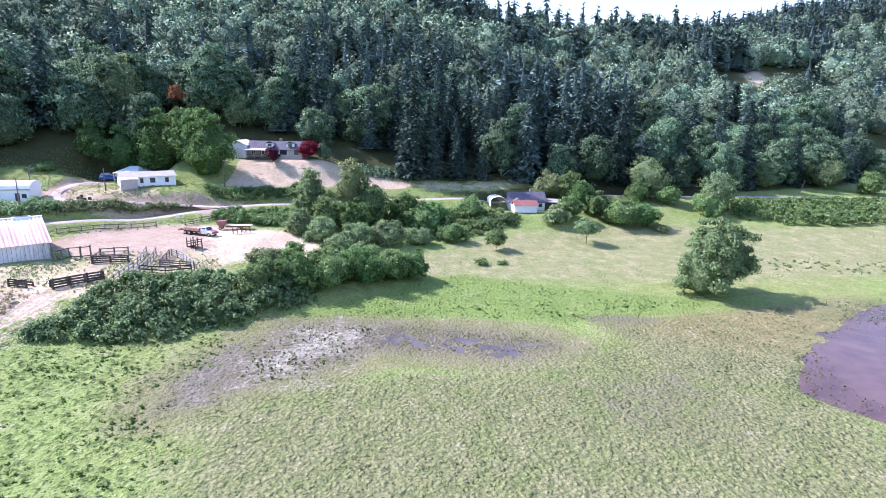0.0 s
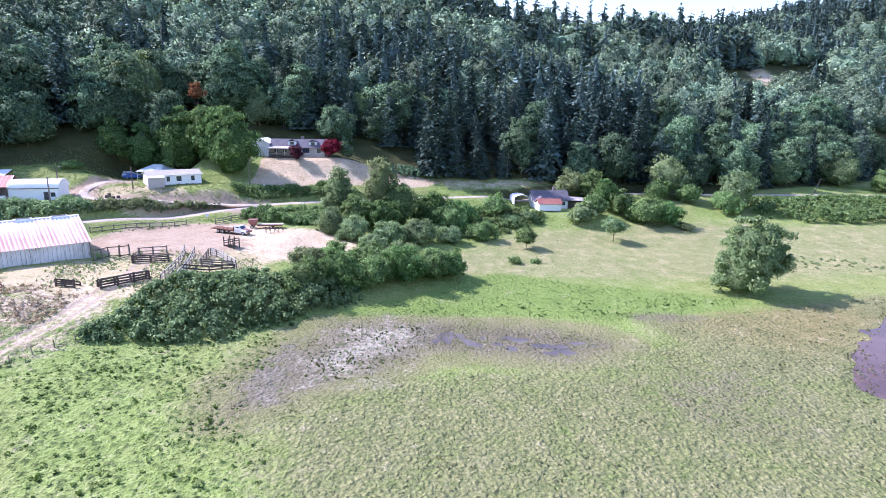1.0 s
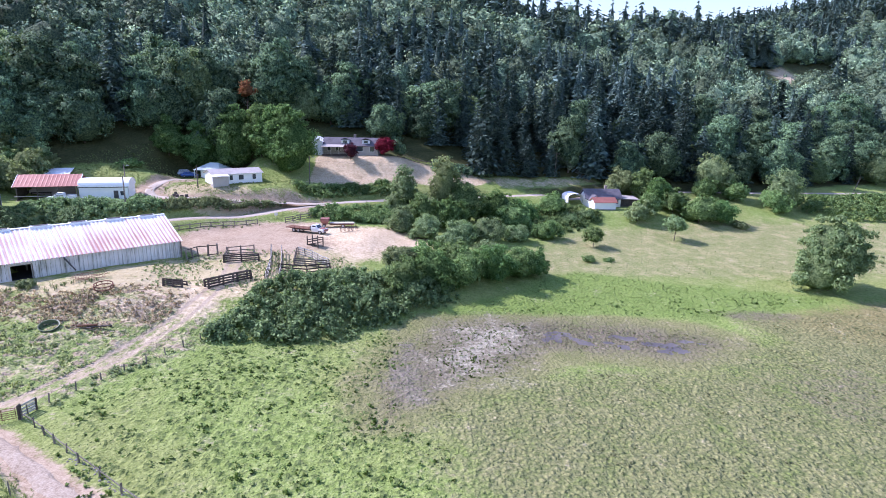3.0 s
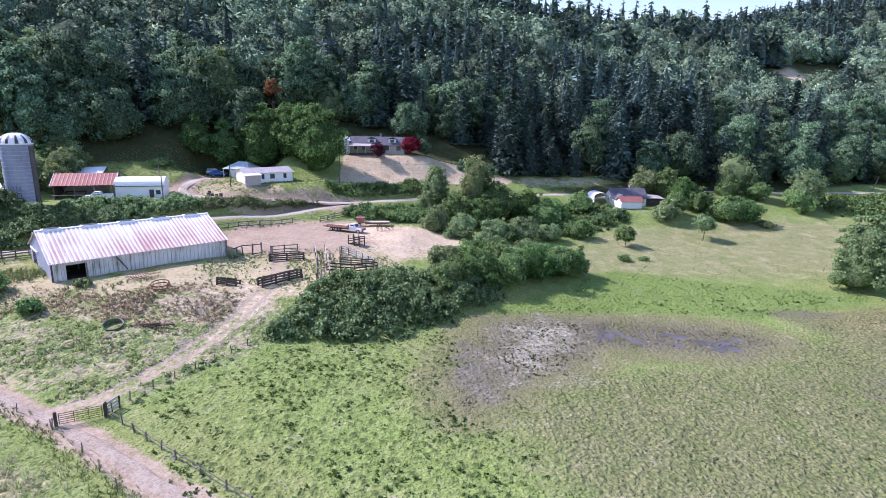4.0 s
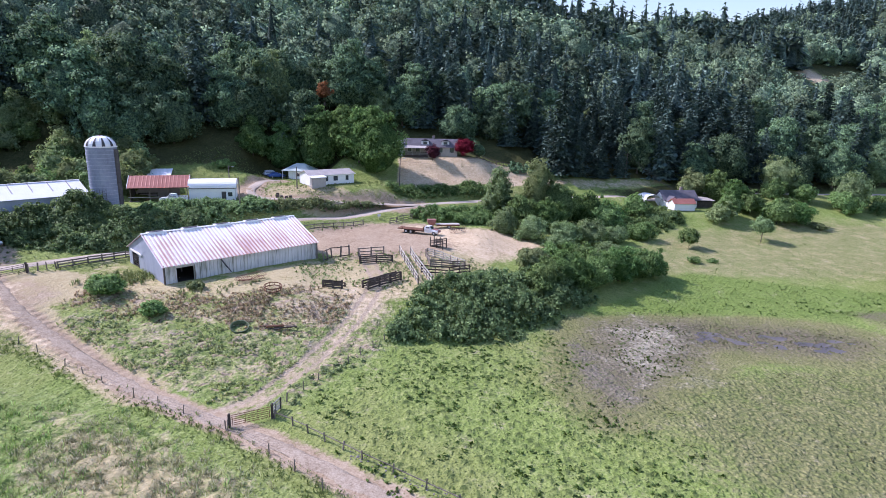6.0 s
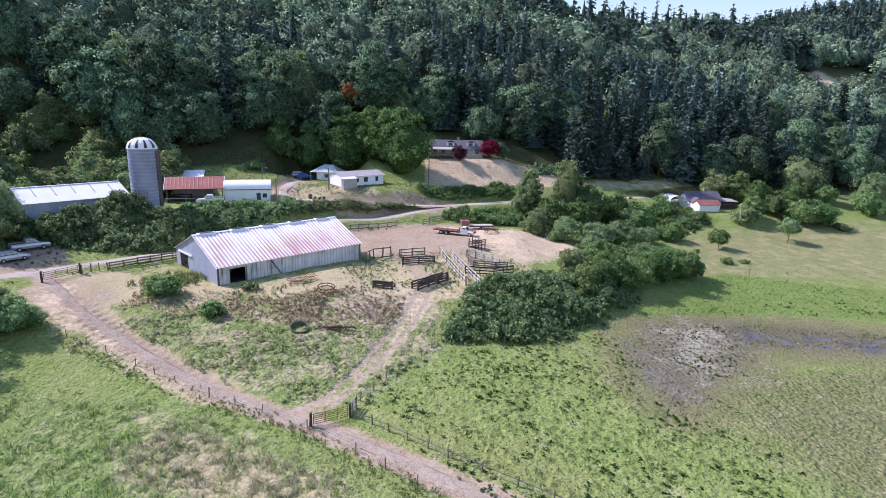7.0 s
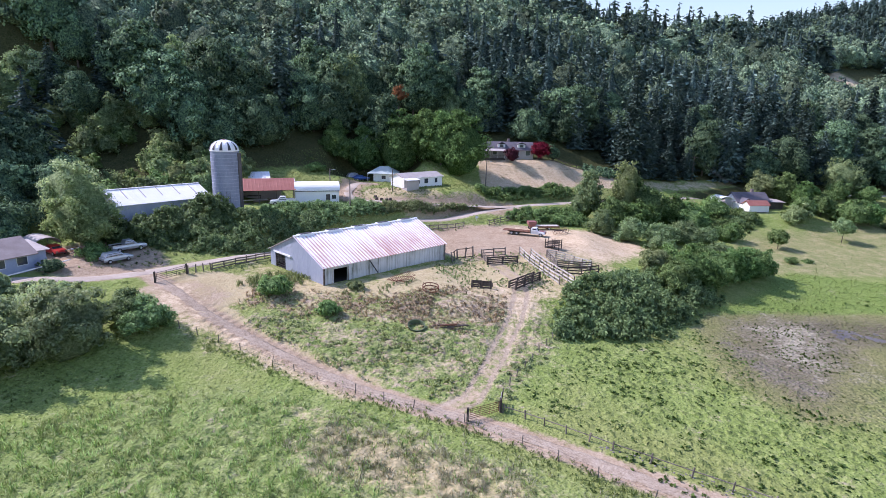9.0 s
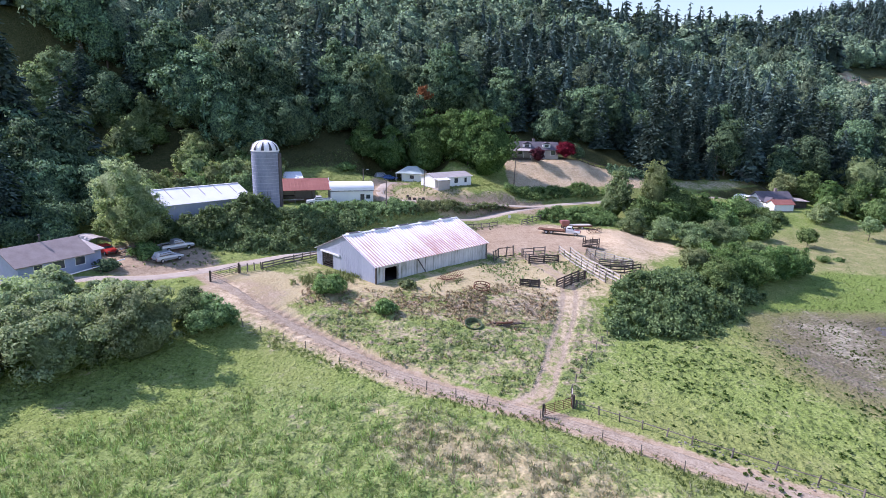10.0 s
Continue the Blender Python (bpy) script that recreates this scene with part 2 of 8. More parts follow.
def corrugated(name, rust):
    """Painted roofing sheet, white with pink and red-brown rust bleeding down the slope."""
    m, nt = start(name)
    p = object_place(nt)
    long = rough_noise(nt, p, 0.13, 3, 0.6)
    sheet = rough_noise(nt, p, 0.9, 2, 0.5, (1.0, 0.03, 0.03))
    streak = rough_noise(nt, p, 3.4, 3, 0.6, (1.0, 0.07, 0.07))
    fine = rough_noise(nt, p, 7.0, 3, 0.6, (1.0, 0.25, 0.25))
    sep = nt.nodes.new("ShaderNodeSeparateXYZ")
    link(nt, p, sep.inputs[0])
    low = step_between(nt, sep.outputs[2], 5.9, 3.4)
    f = calc(nt, "ADD", calc(nt, "MULTIPLY", long, 0.42), calc(nt, "MULTIPLY", sheet, 0.22))
    f = calc(nt, "ADD", f, calc(nt, "MULTIPLY", streak, 0.38))
    f = calc(nt, "ADD", f, calc(nt, "MULTIPLY", fine, 0.12))
    f = calc(nt, "ADD", f, calc(nt, "MULTIPLY", low, 0.09))
    furrow = calc(nt, "COSINE", calc(nt, "MULTIPLY", calc(nt, "SUBTRACT", sep.outputs[0], -0.3 + 0.31 * 0.605), 6.2832 / 0.6047))
    f = calc(nt, "ADD", f, calc(nt, "MULTIPLY", furrow, 0.11))
    c = ramp(nt, f, [(0.56, (0.82, 0.80, 0.80)), (0.63, (0.74, 0.63, 0.62)), (0.73, (0.61, 0.40, 0.36)), (0.85, (0.48, 0.24, 0.19))])
    finish(nt, c, 0.42, 0.05, relief(nt, fine, 0.15, 0.02), 0.5)
    return m


RUSTY_SHEET = corrugated("rusting_white_sheet", 1)


def grimy_wall(name, a, b, moss):
    """Upright sheet or boards with dark damp streaks rising from the ground and green algae."""
    m, nt = start(name)
    p = object_place(nt)
    s = rough_noise(nt, p, 2.2, 4, 0.7, (1, 1, 0.06))
    w = rough_noise(nt, p, 0.35, 3)
    f = calc(nt, "ADD", calc(nt, "MULTIPLY", s, 0.7), calc(nt, "MULTIPLY", w, 0.4))
    c = ramp(nt, f, [(0.40, a), (0.56, b), (0.72, moss)])
    finish(nt, c, 0.75, 0.0, relief(nt, s, 0.2, 0.02), 0.3)
    return m


GRIMY_WALL = grimy_wall("damp_streaked_wall", (0.74, 0.73, 0.73), (0.58, 0.57, 0.56), (0.17, 0.18, 0.13))


def water_material(name, a, b, rough):
    m, nt = start(name)
    p = world_place(nt)
    n = rough_noise(nt, p, 0.22, 4)
    c = ramp(nt, n, [(0.35, a), (0.65, b)])
    finish(nt, c, rough, 0, relief(nt, rough_noise(nt, p, 5, 2), 0.03, 0.02), 0.25)
    return m


POND = water_material("muddy_water", (0.095, 0.050, 0.042), (0.150, 0.085, 0.070), 0.12)
PUDDLE_WATER = water_material("marsh_water", (0.085, 0.072, 0.068), (0.150, 0.130, 0.120), 0.30)

# ---- building helpers ----
class Form:
    """Collects simple solids into one mesh."""

    def __init__(self):
        self.v, self.f = [], []

    def add(self, verts, faces):
        k = len(self.v)
        self.v += [tuple(p) for p in verts]
        self.f += [tuple(k + i for i in q) for q in faces]
        return self

    def box(self, x0, x1, y0, y1, z0, z1, m=None):
        c = [(x, y, z) for z in (z0, z1) for x, y in ((x0, y0), (x1, y0), (x1, y1), (x0, y1))]
        if m is not None:
            c = [m @ Vector(p) for p in c]
        return self.add(c, [(0, 3, 2, 1), (4, 5, 6, 7), (0, 1, 5, 4), (1, 2, 6, 5), (2, 3, 7, 6), (3, 0, 4, 7)])

    def bar(self, a, b, w, h):
        """A squared timber from a to b, w wide and h high."""
        a, b = Vector(a), Vector(b)
        d = (b - a).normalized()
        side = d.cross(Vector((0, 0, 1)))
        side = side.normalized() if side.length > 0.01 else Vector((1, 0, 0))
        up = side.cross(d)
        c = [p + side * (w / 2 * i) + up * (h / 2 * j) for p in (a, b) for i, j in ((-1, -1), (1, -1), (1, 1), (-1, 1))]
        return self.add(c, [(0, 1, 2, 3), (4, 7, 6, 5), (0, 4, 5, 1), (1, 5, 6, 2), (2, 6, 7, 3), (3, 7, 4, 0)])

    def tube(self, a, b, r0, r1=None, n=8, caps=True):
        a, b = Vector(a), Vector(b)
        r1 = r0 if r1 is None else r1
        d = (b - a).normalized()
        s = d.orthogonal().normalized()
        u = d.cross(s)
        c = []
        for p, r in ((a, r0), (b, r1)):
            for i in range(n):
                t = 2 * math.pi * i / n
                c.append(p + (s * math.cos(t) + u * math.sin(t)) * r)
        f = [(i, (i + 1) % n, n + (i + 1) % n, n + i) for i in range(n)]
        if caps:
            f += [tuple(range(n))[::-1], tuple(range(n, 2 * n))]
        return self.add(c, f)

    def loft(self, rings, closed=True, caps=True):
        """Skin over rings of points that all have the same number."""
        n = len(rings[0])
        c = [p for r in rings for p in r]
        f = []
        for k in range(len(rings) - 1):
            for i in range(n if closed else n - 1):
                j = (i + 1) % n
                f.append((k * n + i, k * n + j, (k + 1) * n + j, (k + 1) * n + i))
        if caps:
            f += [tuple(range(n))[::-1], tuple(range((len(rings) - 1) * n, len(rings) * n))]
        return self.add(c, f)

    def prism(self, outline, y0, y1):
        """An outline in x and z, drawn out along y."""
        return self.loft([[(x, y, z) for x, z in outline] for y in (y0, y1)])

    def slab(self, a, b, c, d, thick):
        """A flat plate with corners a b c d as its top."""
        p = [Vector(q) for q in (a, b, c, d)]
        nrm = (p[1] - p[0]).cross(p[3] - p[0]).normalized()
        lo = [q - nrm * thick for q in p]
        return self.add(lo + p, [(0, 3, 2, 1), (4, 5, 6, 7), (0, 1, 5, 4), (1, 2, 6, 5), (2, 3, 7, 6), (3, 0, 4, 7)])


def mesh_of(name, verts, faces, material, smooth_faces=False):
    me = bpy.data.meshes.new(name)
    me.from_pydata(verts, [], faces)
    me.materials.append(material)
    if smooth_faces:
        me.polygons.foreach_set("use_smooth", [True] * len(me.polygons))
    me.update()
    return me


def part(name, form, material, parent, label="", at=None, smooth_faces=False):
    """One mesh object under a thing or a part."""
    me = form if isinstance(form, bpy.types.Mesh) else mesh_of(name, form.v, form.f, material, smooth_faces)
    ob = new(name, me)
    ob.parent = parent
    if at is not None:
        ob.matrix_basis = at
    return tagged(ob, label) if label else ob


def thing(name, x, y, z, turn, label, category, group=""):
    ob = new(name)
    ob.empty_display_size = 0.5
    ob.matrix_basis = pose(x, y, z, 0, 0, turn)
    return tagged(ob, label, category, group)


def quads_mesh(name, V, material, plant=None, N=None):
    """A mesh of separate four-cornered leaves; V is (n, 4, 3). N: the way each leaf is shaded, (n, 3)."""
    V = np.array(V, np.float32)
    n = len(V)
    if N is not None:  # wind every leaf so that its front is on the shaded side
        geo = np.cross(V[:, 1] - V[:, 3], V[:, 2] - V[:, 0])
        N = np.array(N, np.float32)
        if N.ndim == 2:
            N = np.repeat(N[:, None], 4, 1)
        inside_leaf = np.abs(N[:, 0] - N[:, 2]).max(1) > 1e-6  # the pieces that fill a crown
        turn = np.sum(geo * N.mean(1), 1) < 0
        V[turn] = V[turn][:, ::-1]
        N[turn] = N[turn][:, ::-1]
    me = bpy.data.meshes.new(name)
    me.vertices.add(n * 4)
    me.vertices.foreach_set("co", V.reshape(-1))
    me.loops.add(n * 4)
    me.loops.foreach_set("vertex_index", np.arange(n * 4, dtype=np.int32))
    me.polygons.add(n)
    me.polygons.foreach_set("loop_start", np.arange(n, dtype=np.int32) * 4)
    me.materials.append(material)
    me.update(calc_edges=True)
    if plant is not None:
        at = me.attributes.new("plant", "FLOAT", "POINT")
        at.data.foreach_set("value", np.repeat(np.asarray(plant, np.float32), 4))
    if N is not None:
        N = N / (np.linalg.norm(N, axis=2)[..., None] + 1e-9)
        fill_at = me.attributes.new("filling", "FLOAT", "POINT")
        fill_at.data.foreach_set("value", np.repeat(inside_leaf.astype(np.float32), 4))
        cn = me.attributes.new("custom_normal", "FLOAT_VECTOR", "POINT")
        cn.data.foreach_set("vector", N.reshape(-1))
        me.update()
    return me


def spin(rng, n):
    d = rng.normal(size=(n, 3))
    return d / np.linalg.norm(d, axis=1)[:, None]


def leaf_quads(P, N, size, rng, slim=0.55, droop=0.0, loose=0.45):
    """Folded pointed leaves at P, turned roughly to N."""
    n = len(P)
    N = N + loose * spin(rng, n)
    N /= np.linalg.norm(N, axis=1)[:, None]
    T = np.cross(N, spin(rng, n))
    T[:, 2] -= droop
    T -= N * np.sum(T * N, 1)[:, None]
    T /= np.linalg.norm(T, axis=1)[:, None] + 1e-6
    B = np.cross(N, T)
    s = (size * rng.uniform(0.6, 1.35, n))[:, None]
    fold = N * s * 0.22
    return np.stack([P - T * s, P + B * s * slim + fold, P + T * s, P - B * s * slim + fold], 1)


def ball_quads(k):
    """The six sides of a cube, k by k, drawn out to a ball of radius 1."""
    u = np.linspace(-1, 1, k + 1)
    out = []
    for ax in range(3):
        for s in (-1, 1):
            for i in range(k):
                for j in range(k):
                    q = []
                    for a, c in ((u[i], u[j]), (u[i + 1], u[j]), (u[i + 1], u[j + 1]), (u[i], u[j + 1])):
                        p = [0, 0, 0]
                        p[ax], p[(ax + 1) % 3], p[(ax + 2) % 3] = s, a * s, c
                        q.append(p)
                    out.append(q)
    out = np.array(out, float)
    return out / np.linalg.norm(out, axis=2)[..., None]


BALLS = {2: ball_quads(2), 3: ball_quads(3), 4: ball_quads(4)}


def crown_quads(g, rx, ry, h, base, leaves, size, clumps, slim=0.55, droop=0.0, ragged=0.16, core=0.70, lift=0.5, wild=0.9, point=0.0, solid=3):
    """A crown of leafy clumps set unevenly over an egg-shaped body, with gaps between them. Gives the leaves and how each is shaded."""
    i = np.arange(clumps)
    up = 1 - 1.72 * (i + g.uniform(0.1, 0.9, clumps)) / clumps
    out = np.sqrt(np.maximum(1 - up * up, 0.0))
    a = i * 2.39996 + g.uniform(-0.6, 0.6, clumps)
    D = np.column_stack([np.cos(a) * out, np.sin(a) * out, up])
    W, F = spin(g, 4) * g.uniform(2.0, 4.5, (4, 1)), g.uniform(0, 6.28, 4)

    def uneven(d):
        return 1 + ragged * np.sin(d @ W.T + F).sum(-1) * 0.7

    def taper(d):
        """Draws the upper half of the crown towards a point."""
        q = 1 - point * np.clip(d[..., 2], 0, 1)
        return np.stack([q, q, np.ones_like(q)], -1)

    half = np.array([rx, ry, (h - base) * 0.5])
    mid = np.array([0, 0, base + (h - base) * 0.5])
    mean = float(np.prod(half) ** (1 / 3))
    C = D * half * taper(D) * (uneven(D) * g.uniform(0.60, 0.88, clumps))[:, None]
    R = g.uniform(0.55, 1.25, clumps) * mean * 1.5 / math.sqrt(clumps)
    k = g.choice(clumps, leaves, p=R ** 2 / np.sum(R ** 2))
    d = spin(g, leaves) + 0.45 * D[k] + np.array([0, 0, 0.35])
    d /= np.linalg.norm(d, axis=1)[:, None] + 1e-9
    P = C[k] + d * R[k][:, None] * np.array([1.05, 1.05, 0.8]) * g.normal(1.0, 0.22, (leaves, 1)) + mid
    P[:, 2] = np.maximum(P[:, 2], max(base, 0) * 0.7 + 0.02 * h)
    V = leaf_quads(P, d, size, g, slim, droop, 0.6)
    N = np.repeat((0.75 * d + 0.30 * D[k] + wild * spin(g, leaves) + np.array([0, 0, lift]))[:, None], 4, 1)
    B1, B = ball_quads(1), BALLS[solid]
    H = C[:, None, None] + B1[None] * (R * 0.58)[:, None, None, None] + mid
    M = np.repeat(B1[None] * 0.9 + np.array([0, 0, lift]), clumps, 0)
    H2 = B * half * taper(B) * core * uneven(B)[..., None] + mid
    H2[..., 2] = np.maximum(H2[..., 2], 0.0)
    return np.concatenate([V, H.reshape(-1, 4, 3), H2]), np.concatenate([N, M.reshape(-1, 4, 3), B + np.array([0, 0, lift * 0.5])])



def trunk_form(rng, h, r, limbs, reach):
    """A tapered, slightly bent trunk with limbs that rise outwards."""
    f = Form()
    p, q = Vector((0, 0, -0.3)), Vector((rng.uniform(-0.15, 0.15), rng.uniform(-0.15, 0.15), h * 0.45))
    f.tube(p, q, r, r * 0.72, 7)
    top = q + Vector((rng.uniform(-0.3, 0.3), rng.uniform(-0.3, 0.3), h * 0.35))
    f.tube(q, top, r * 0.72, r * 0.2, 6)
    for i in range(limbs):
        a = i * 2.4 + rng.uniform(-0.4, 0.4)
        s = p.lerp(q, rng.uniform(0.5, 1.0)) if i % 2 else q.lerp(top, rng.uniform(0, 0.6))
        e = s + Vector((math.cos(a) * reach, math.sin(a) * reach, h * rng.uniform(0.15, 0.35)))
        m = s.lerp(e, 0.5) + Vector((0, 0, -0.05 * h))
        f.tube(s, m, r * 0.38, r * 0.25, 5, False)
        f.tube(m, e, r * 0.25, r * 0.06, 5, False)
    return f


def fir_quads(rng, h, r, tiers, sprays, lean=0.8, spray=0.15):
    """Drooping boughs of flat sprays in loose whorls round a narrow dark core. Gives the sprays and how each is shaded."""
    per = 6
    n = max(sprays // per, 8)
    t = 1 - rng.uniform(0.0, 1, n) ** 0.66
    t = np.clip((np.floor(t * tiers) + rng.normal(0.4, 0.22, n)) / tiers, 0.01, 0.985)
    a = rng.uniform(0, 6.2832, n)
    side = 1 + 0.22 * np.sin(a + rng.uniform(0, 6.28))
    shape = np.minimum((1 - t) * 1.25, 0.55 + 0.35 * (1 - t)) ** (lean + 0.15)
    long = r * (shape * side * rng.uniform(0.68, 1.12, n) + 0.012)
    t, a, long = np.repeat(t, per), np.repeat(a, per) + rng.normal(0, 0.13, n * per), np.repeat(long, per)
    m = len(t)
    s = np.tile(np.linspace(0.30, 1.0, per), n) * rng.uniform(0.85, 1.08, m)
    O = np.column_stack([np.cos(a), np.sin(a), np.zeros(m)])
    B = np.column_stack([-np.sin(a), np.cos(a), np.zeros(m)])
    P = O * (long * s)[:, None] + B * (long * (1.1 - 0.7 * s) * rng.normal(0, 0.22, m))[:, None]
    P[:, 2] = np.maximum(h * (0.03 + 0.96 * t) - long * (0.18 * s + 0.30 * s * s) + 0.05 * h * (1 - t) * rng.normal(0, 0.25, m), 0.01 * h)
    L = (r * spray * (0.55 + 0.65 * (1 - t)) * rng.uniform(0.65, 1.35, m))[:, None]
    T = O + B * rng.uniform(-0.9, 0.9, (m, 1)) - np.array([0, 0, 1]) * rng.uniform(0.0, 0.75, (m, 1))
    S = np.cross(T, np.array([0, 0, 1.0])) + np.array([0, 0, 1]) * rng.uniform(-0.6, 0.6, (m, 1))
    V = np.stack([P - T * L * 0.75, P + S * L * 0.5, P + T * L, P - S * L * 0.5], 1)
    N = np.repeat((O * 0.5 + np.array([0, 0, 0.60]) + 0.8 * spin(rng, m))[:, None], 4, 1)
    ring = [np.array([(math.cos(k * 1.0472), math.sin(k * 1.0472), 0.3) for k in range(7)])] * 5
    core = [np.array([(x * r * q, y * r * q, h * z) for x, y, _ in ring[0]]) for q, z in ((0.34, 0.0), (0.40, 0.14), (0.24, 0.45), (0.07, 0.74), (0.004, 0.90))]
    H = [[core[i][k], core[i][k + 1], core[i + 1][k + 1], core[i + 1][k]] for i in range(4) for k in range(6)]
    M = [[ring[0][k], ring[0][k + 1], ring[0][k + 1], ring[0][k]] for i in range(4) for k in range(6)]
    return np.concatenate([V, np.array(H)]), np.concatenate([N, np.array(M)])


# ---- lie of the land ----
# Columns across the valley; in each, from the field towards the hill: field edge, yard front, yard back,
# foot of bank, bench, back of bench, foot of the wooded hill (y and height of each).
COLS = np.array([-230., -170., -130., -110., -90., -75., -60., -45., -28., 0., 35., 80., 130., 220., 420.])
EDGE_Y = [
    [40, 44, 50, 52, 53, 55, 63, 68, 76, 85, 85, 85, 85, 85, 85],
    [58, 62, 68, 69, 74, 75, 79, 82, 90, 104, 105, 105, 105, 110, 130],
    [72, 74, 77, 82, 93, 106, 117, 114, 115, 125, 130, 125, 125, 135, 170],
    [82, 84, 88, 91, 100, 113, 126, 130, 135, 140, 143, 150, 150, 165, 220],
    [96, 100, 99, 102, 114, 120, 134, 139, 142, 149, 152, 165, 168, 190, 260],
    [114, 118, 120, 122, 126, 134, 142, 146, 148, 156, 160, 178, 182, 210, 290],
    [120, 124, 128, 138, 147, 152, 160, 161, 163, 166, 171, 187, 205, 245, 330],
]
EDGE_Z = [
    [0.3, 0.3, 0.3, 0.3, 0.3, 0.2, 0.2, 0.1, -0.8, -1.0, -1.1, -1.2, -1.2, -1.2, -1.0],
    [4.0, 4.5, 5.2, 5.2, 3.9, 3.9, 3.7, 3.8, 2.4, 0.1, -0.7, -1.0, -1.0, -0.8, 0.0],
    [7.5, 7.2, 6.6, 5.7, 5.0, 5.0, 5.5, 5.6, 3.4, 1.5, 0.5, -0.5, -0.3, 0.5, 3.0],
    [8.5, 8.0, 7.0, 6.0, 5.4, 5.9, 6.7, 7.0, 5.2, 3.6, 2.8, 2.0, 2.0, 3.0, 6.0],
    [11.0, 11.0, 10.2, 10.2, 9.8, 9.3, 9.0, 9.3, 8.2, 7.2, 6.0, 5.0, 5.0, 5.5, 8.0],
    [12.5, 12.5, 12.0, 11.2, 10.8, 11.9, 11.6, 11.8, 10.2, 8.6, 7.4, 6.8, 6.6, 7.5, 10.0],
    [14.0, 14.0, 14.0, 16.0, 17.0, 17.5, 17.6, 17.2, 16.0, 11.2, 9.4, 8.6, 9.0, 11.0, 14.0],
]
CREST_D = [240, 240, 260, 260, 260, 260, 260, 255, 238, 205, 168, 170, 188, 195, 210]


def knots(x, table):
    return np.array([np.interp(x, COLS, row) for row in table])


def smooth(a, b, v):
    s = np.clip((v - a) / (b - a), 0, 1)
    return s * s * (3 - 2 * s)


def ground_column(x, ys):
    """Heights along one line of constant x."""
    ky, kz = knots(x, EDGE_Y), knots(x, EDGE_Z)
    near = np.interp(x, [-60, 20], [0.3, -1.3])
    z = np.interp(ys, np.r_[-80, ky[0] - 25, ky], np.r_[near, near, kz])
    d = np.maximum(ys - ky[-1], 0)
    crest = np.interp(x, COLS, CREST_D)
    up = np.where(d < crest, 0.41 * d - 0.06 * d * d / 600, 0.41 * crest - 0.06 * crest * crest / 600 - 0.10 * (d - crest))
    z = z + up
    return z


def ground_grid(xs, ys):
    z = np.array([ground_column(x, ys) for x in xs])
    X, Y = np.meshgrid(xs, ys, indexing="ij")
    # wet hollow in the pasture and the pond
    z -= 0.75 * np.exp(-((X + 6) / 34) ** 2 - ((Y - 69) / 12) ** 2)
    z -= 0.85 * np.exp(-((X - 72) / 24) ** 2 - ((Y - 74) / 14) ** 2)
    # the hill swings round towards the west end of the valley
    z += 0.34 * np.maximum(-118 - X, 0) * smooth(128, 165, Y)
    # the farther ridge behind
    z += 46 * smooth(470, 640, Y + 0.10 * X) * smooth(120, 360, X)
    return z


# level pads under buildings and yards: centre, half sizes, height
PADS = [(-82, 88.5, 15, 13, 4.6), (-110, 107, 7, 5, 10.3), (-97, 121, 13, 6, 10.0), (-72, 138, 12, 4, 12.0), (-48, 161, 14, 4, 17.6),
        (24, 152, 9, 6, 5.2), (-140, 76, 16, 9, 6.8), (-127, 109, 12, 6, 10.0), (-52, 86, 12, 7, 3.8), (-52, 113, 14, 7, 5.2), (-85.0, 149.0, 8, 6, 11.8)]


def level_pads(z, xs, ys):
    X, Y = np.meshgrid(xs, ys, indexing="ij")
    for cx, cy, hx, hy, h in PADS:
        d = np.maximum(np.abs(X - cx) - hx, 0) ** 2 + np.maximum(np.abs(Y - cy) - hy, 0) ** 2
        w = 1 - smooth(0, 6, np.sqrt(d))
        z = z * (1 - w) + h * w
    return z


STEP = 2.0
GX, GY = np.arange(-232, 432, STEP), np.arange(-80, 722, STEP)
GZ = level_pads(ground_grid(GX, GY), GX, GY)
for _ in range(2):  # soften the breaks of slope
    P = np.pad(GZ, 1, mode="edge")
    GZ = (P[1:-1, 1:-1] * 2 + P[:-2, 1:-1] + P[2:, 1:-1] + P[1:-1, :-2] + P[1:-1, 2:]) / 6


def height(x, y):
    """Ground height at a place (numbers or arrays)."""
    u = np.clip((np.asarray(x, float) - GX[0]) / STEP, 0, len(GX) - 1.001)
    v = np.clip((np.asarray(y, float) - GY[0]) / STEP, 0, len(GY) - 1.001)
    i, j = u.astype(int), v.astype(int)
    a, b = u - i, v - j
    return (GZ[i, j] * (1 - a) * (1 - b) + GZ[i + 1, j] * a * (1 - b) + GZ[i, j + 1] * (1 - a) * b + GZ[i + 1, j + 1] * a * b)

# ---- ground ----
def line_distance(x, y, pts):
    best = np.full(np.shape(x), 1e9)
    for (ax, ay), (bx, by) in zip(pts[:-1], pts[1:]):
        dx, dy = bx - ax, by - ay
        t = np.clip(((x - ax) * dx + (y - ay) * dy) / (dx * dx + dy * dy), 0, 1)
        best = np.minimum(best, np.hypot(x - ax - t * dx, y - ay - t * dy))
    return best


def inside(x, y, pts, soft):
    """1 well inside an outline, 0 well outside, soft metres wide at its edge."""
    c = np.zeros(np.shape(x), bool)
    for (ax, ay), (bx, by) in zip(pts, pts[1:] + pts[:1]):
        with np.errstate(divide="ignore", invalid="ignore"):
            c ^= ((ay > y) != (by > y)) & (x < (bx - ax) * (y - ay) / (by - ay + 1e-12) + ax)
    d = line_distance(x, y, pts + pts[:1])
    return smooth(-soft, soft, np.where(c, d, -d))


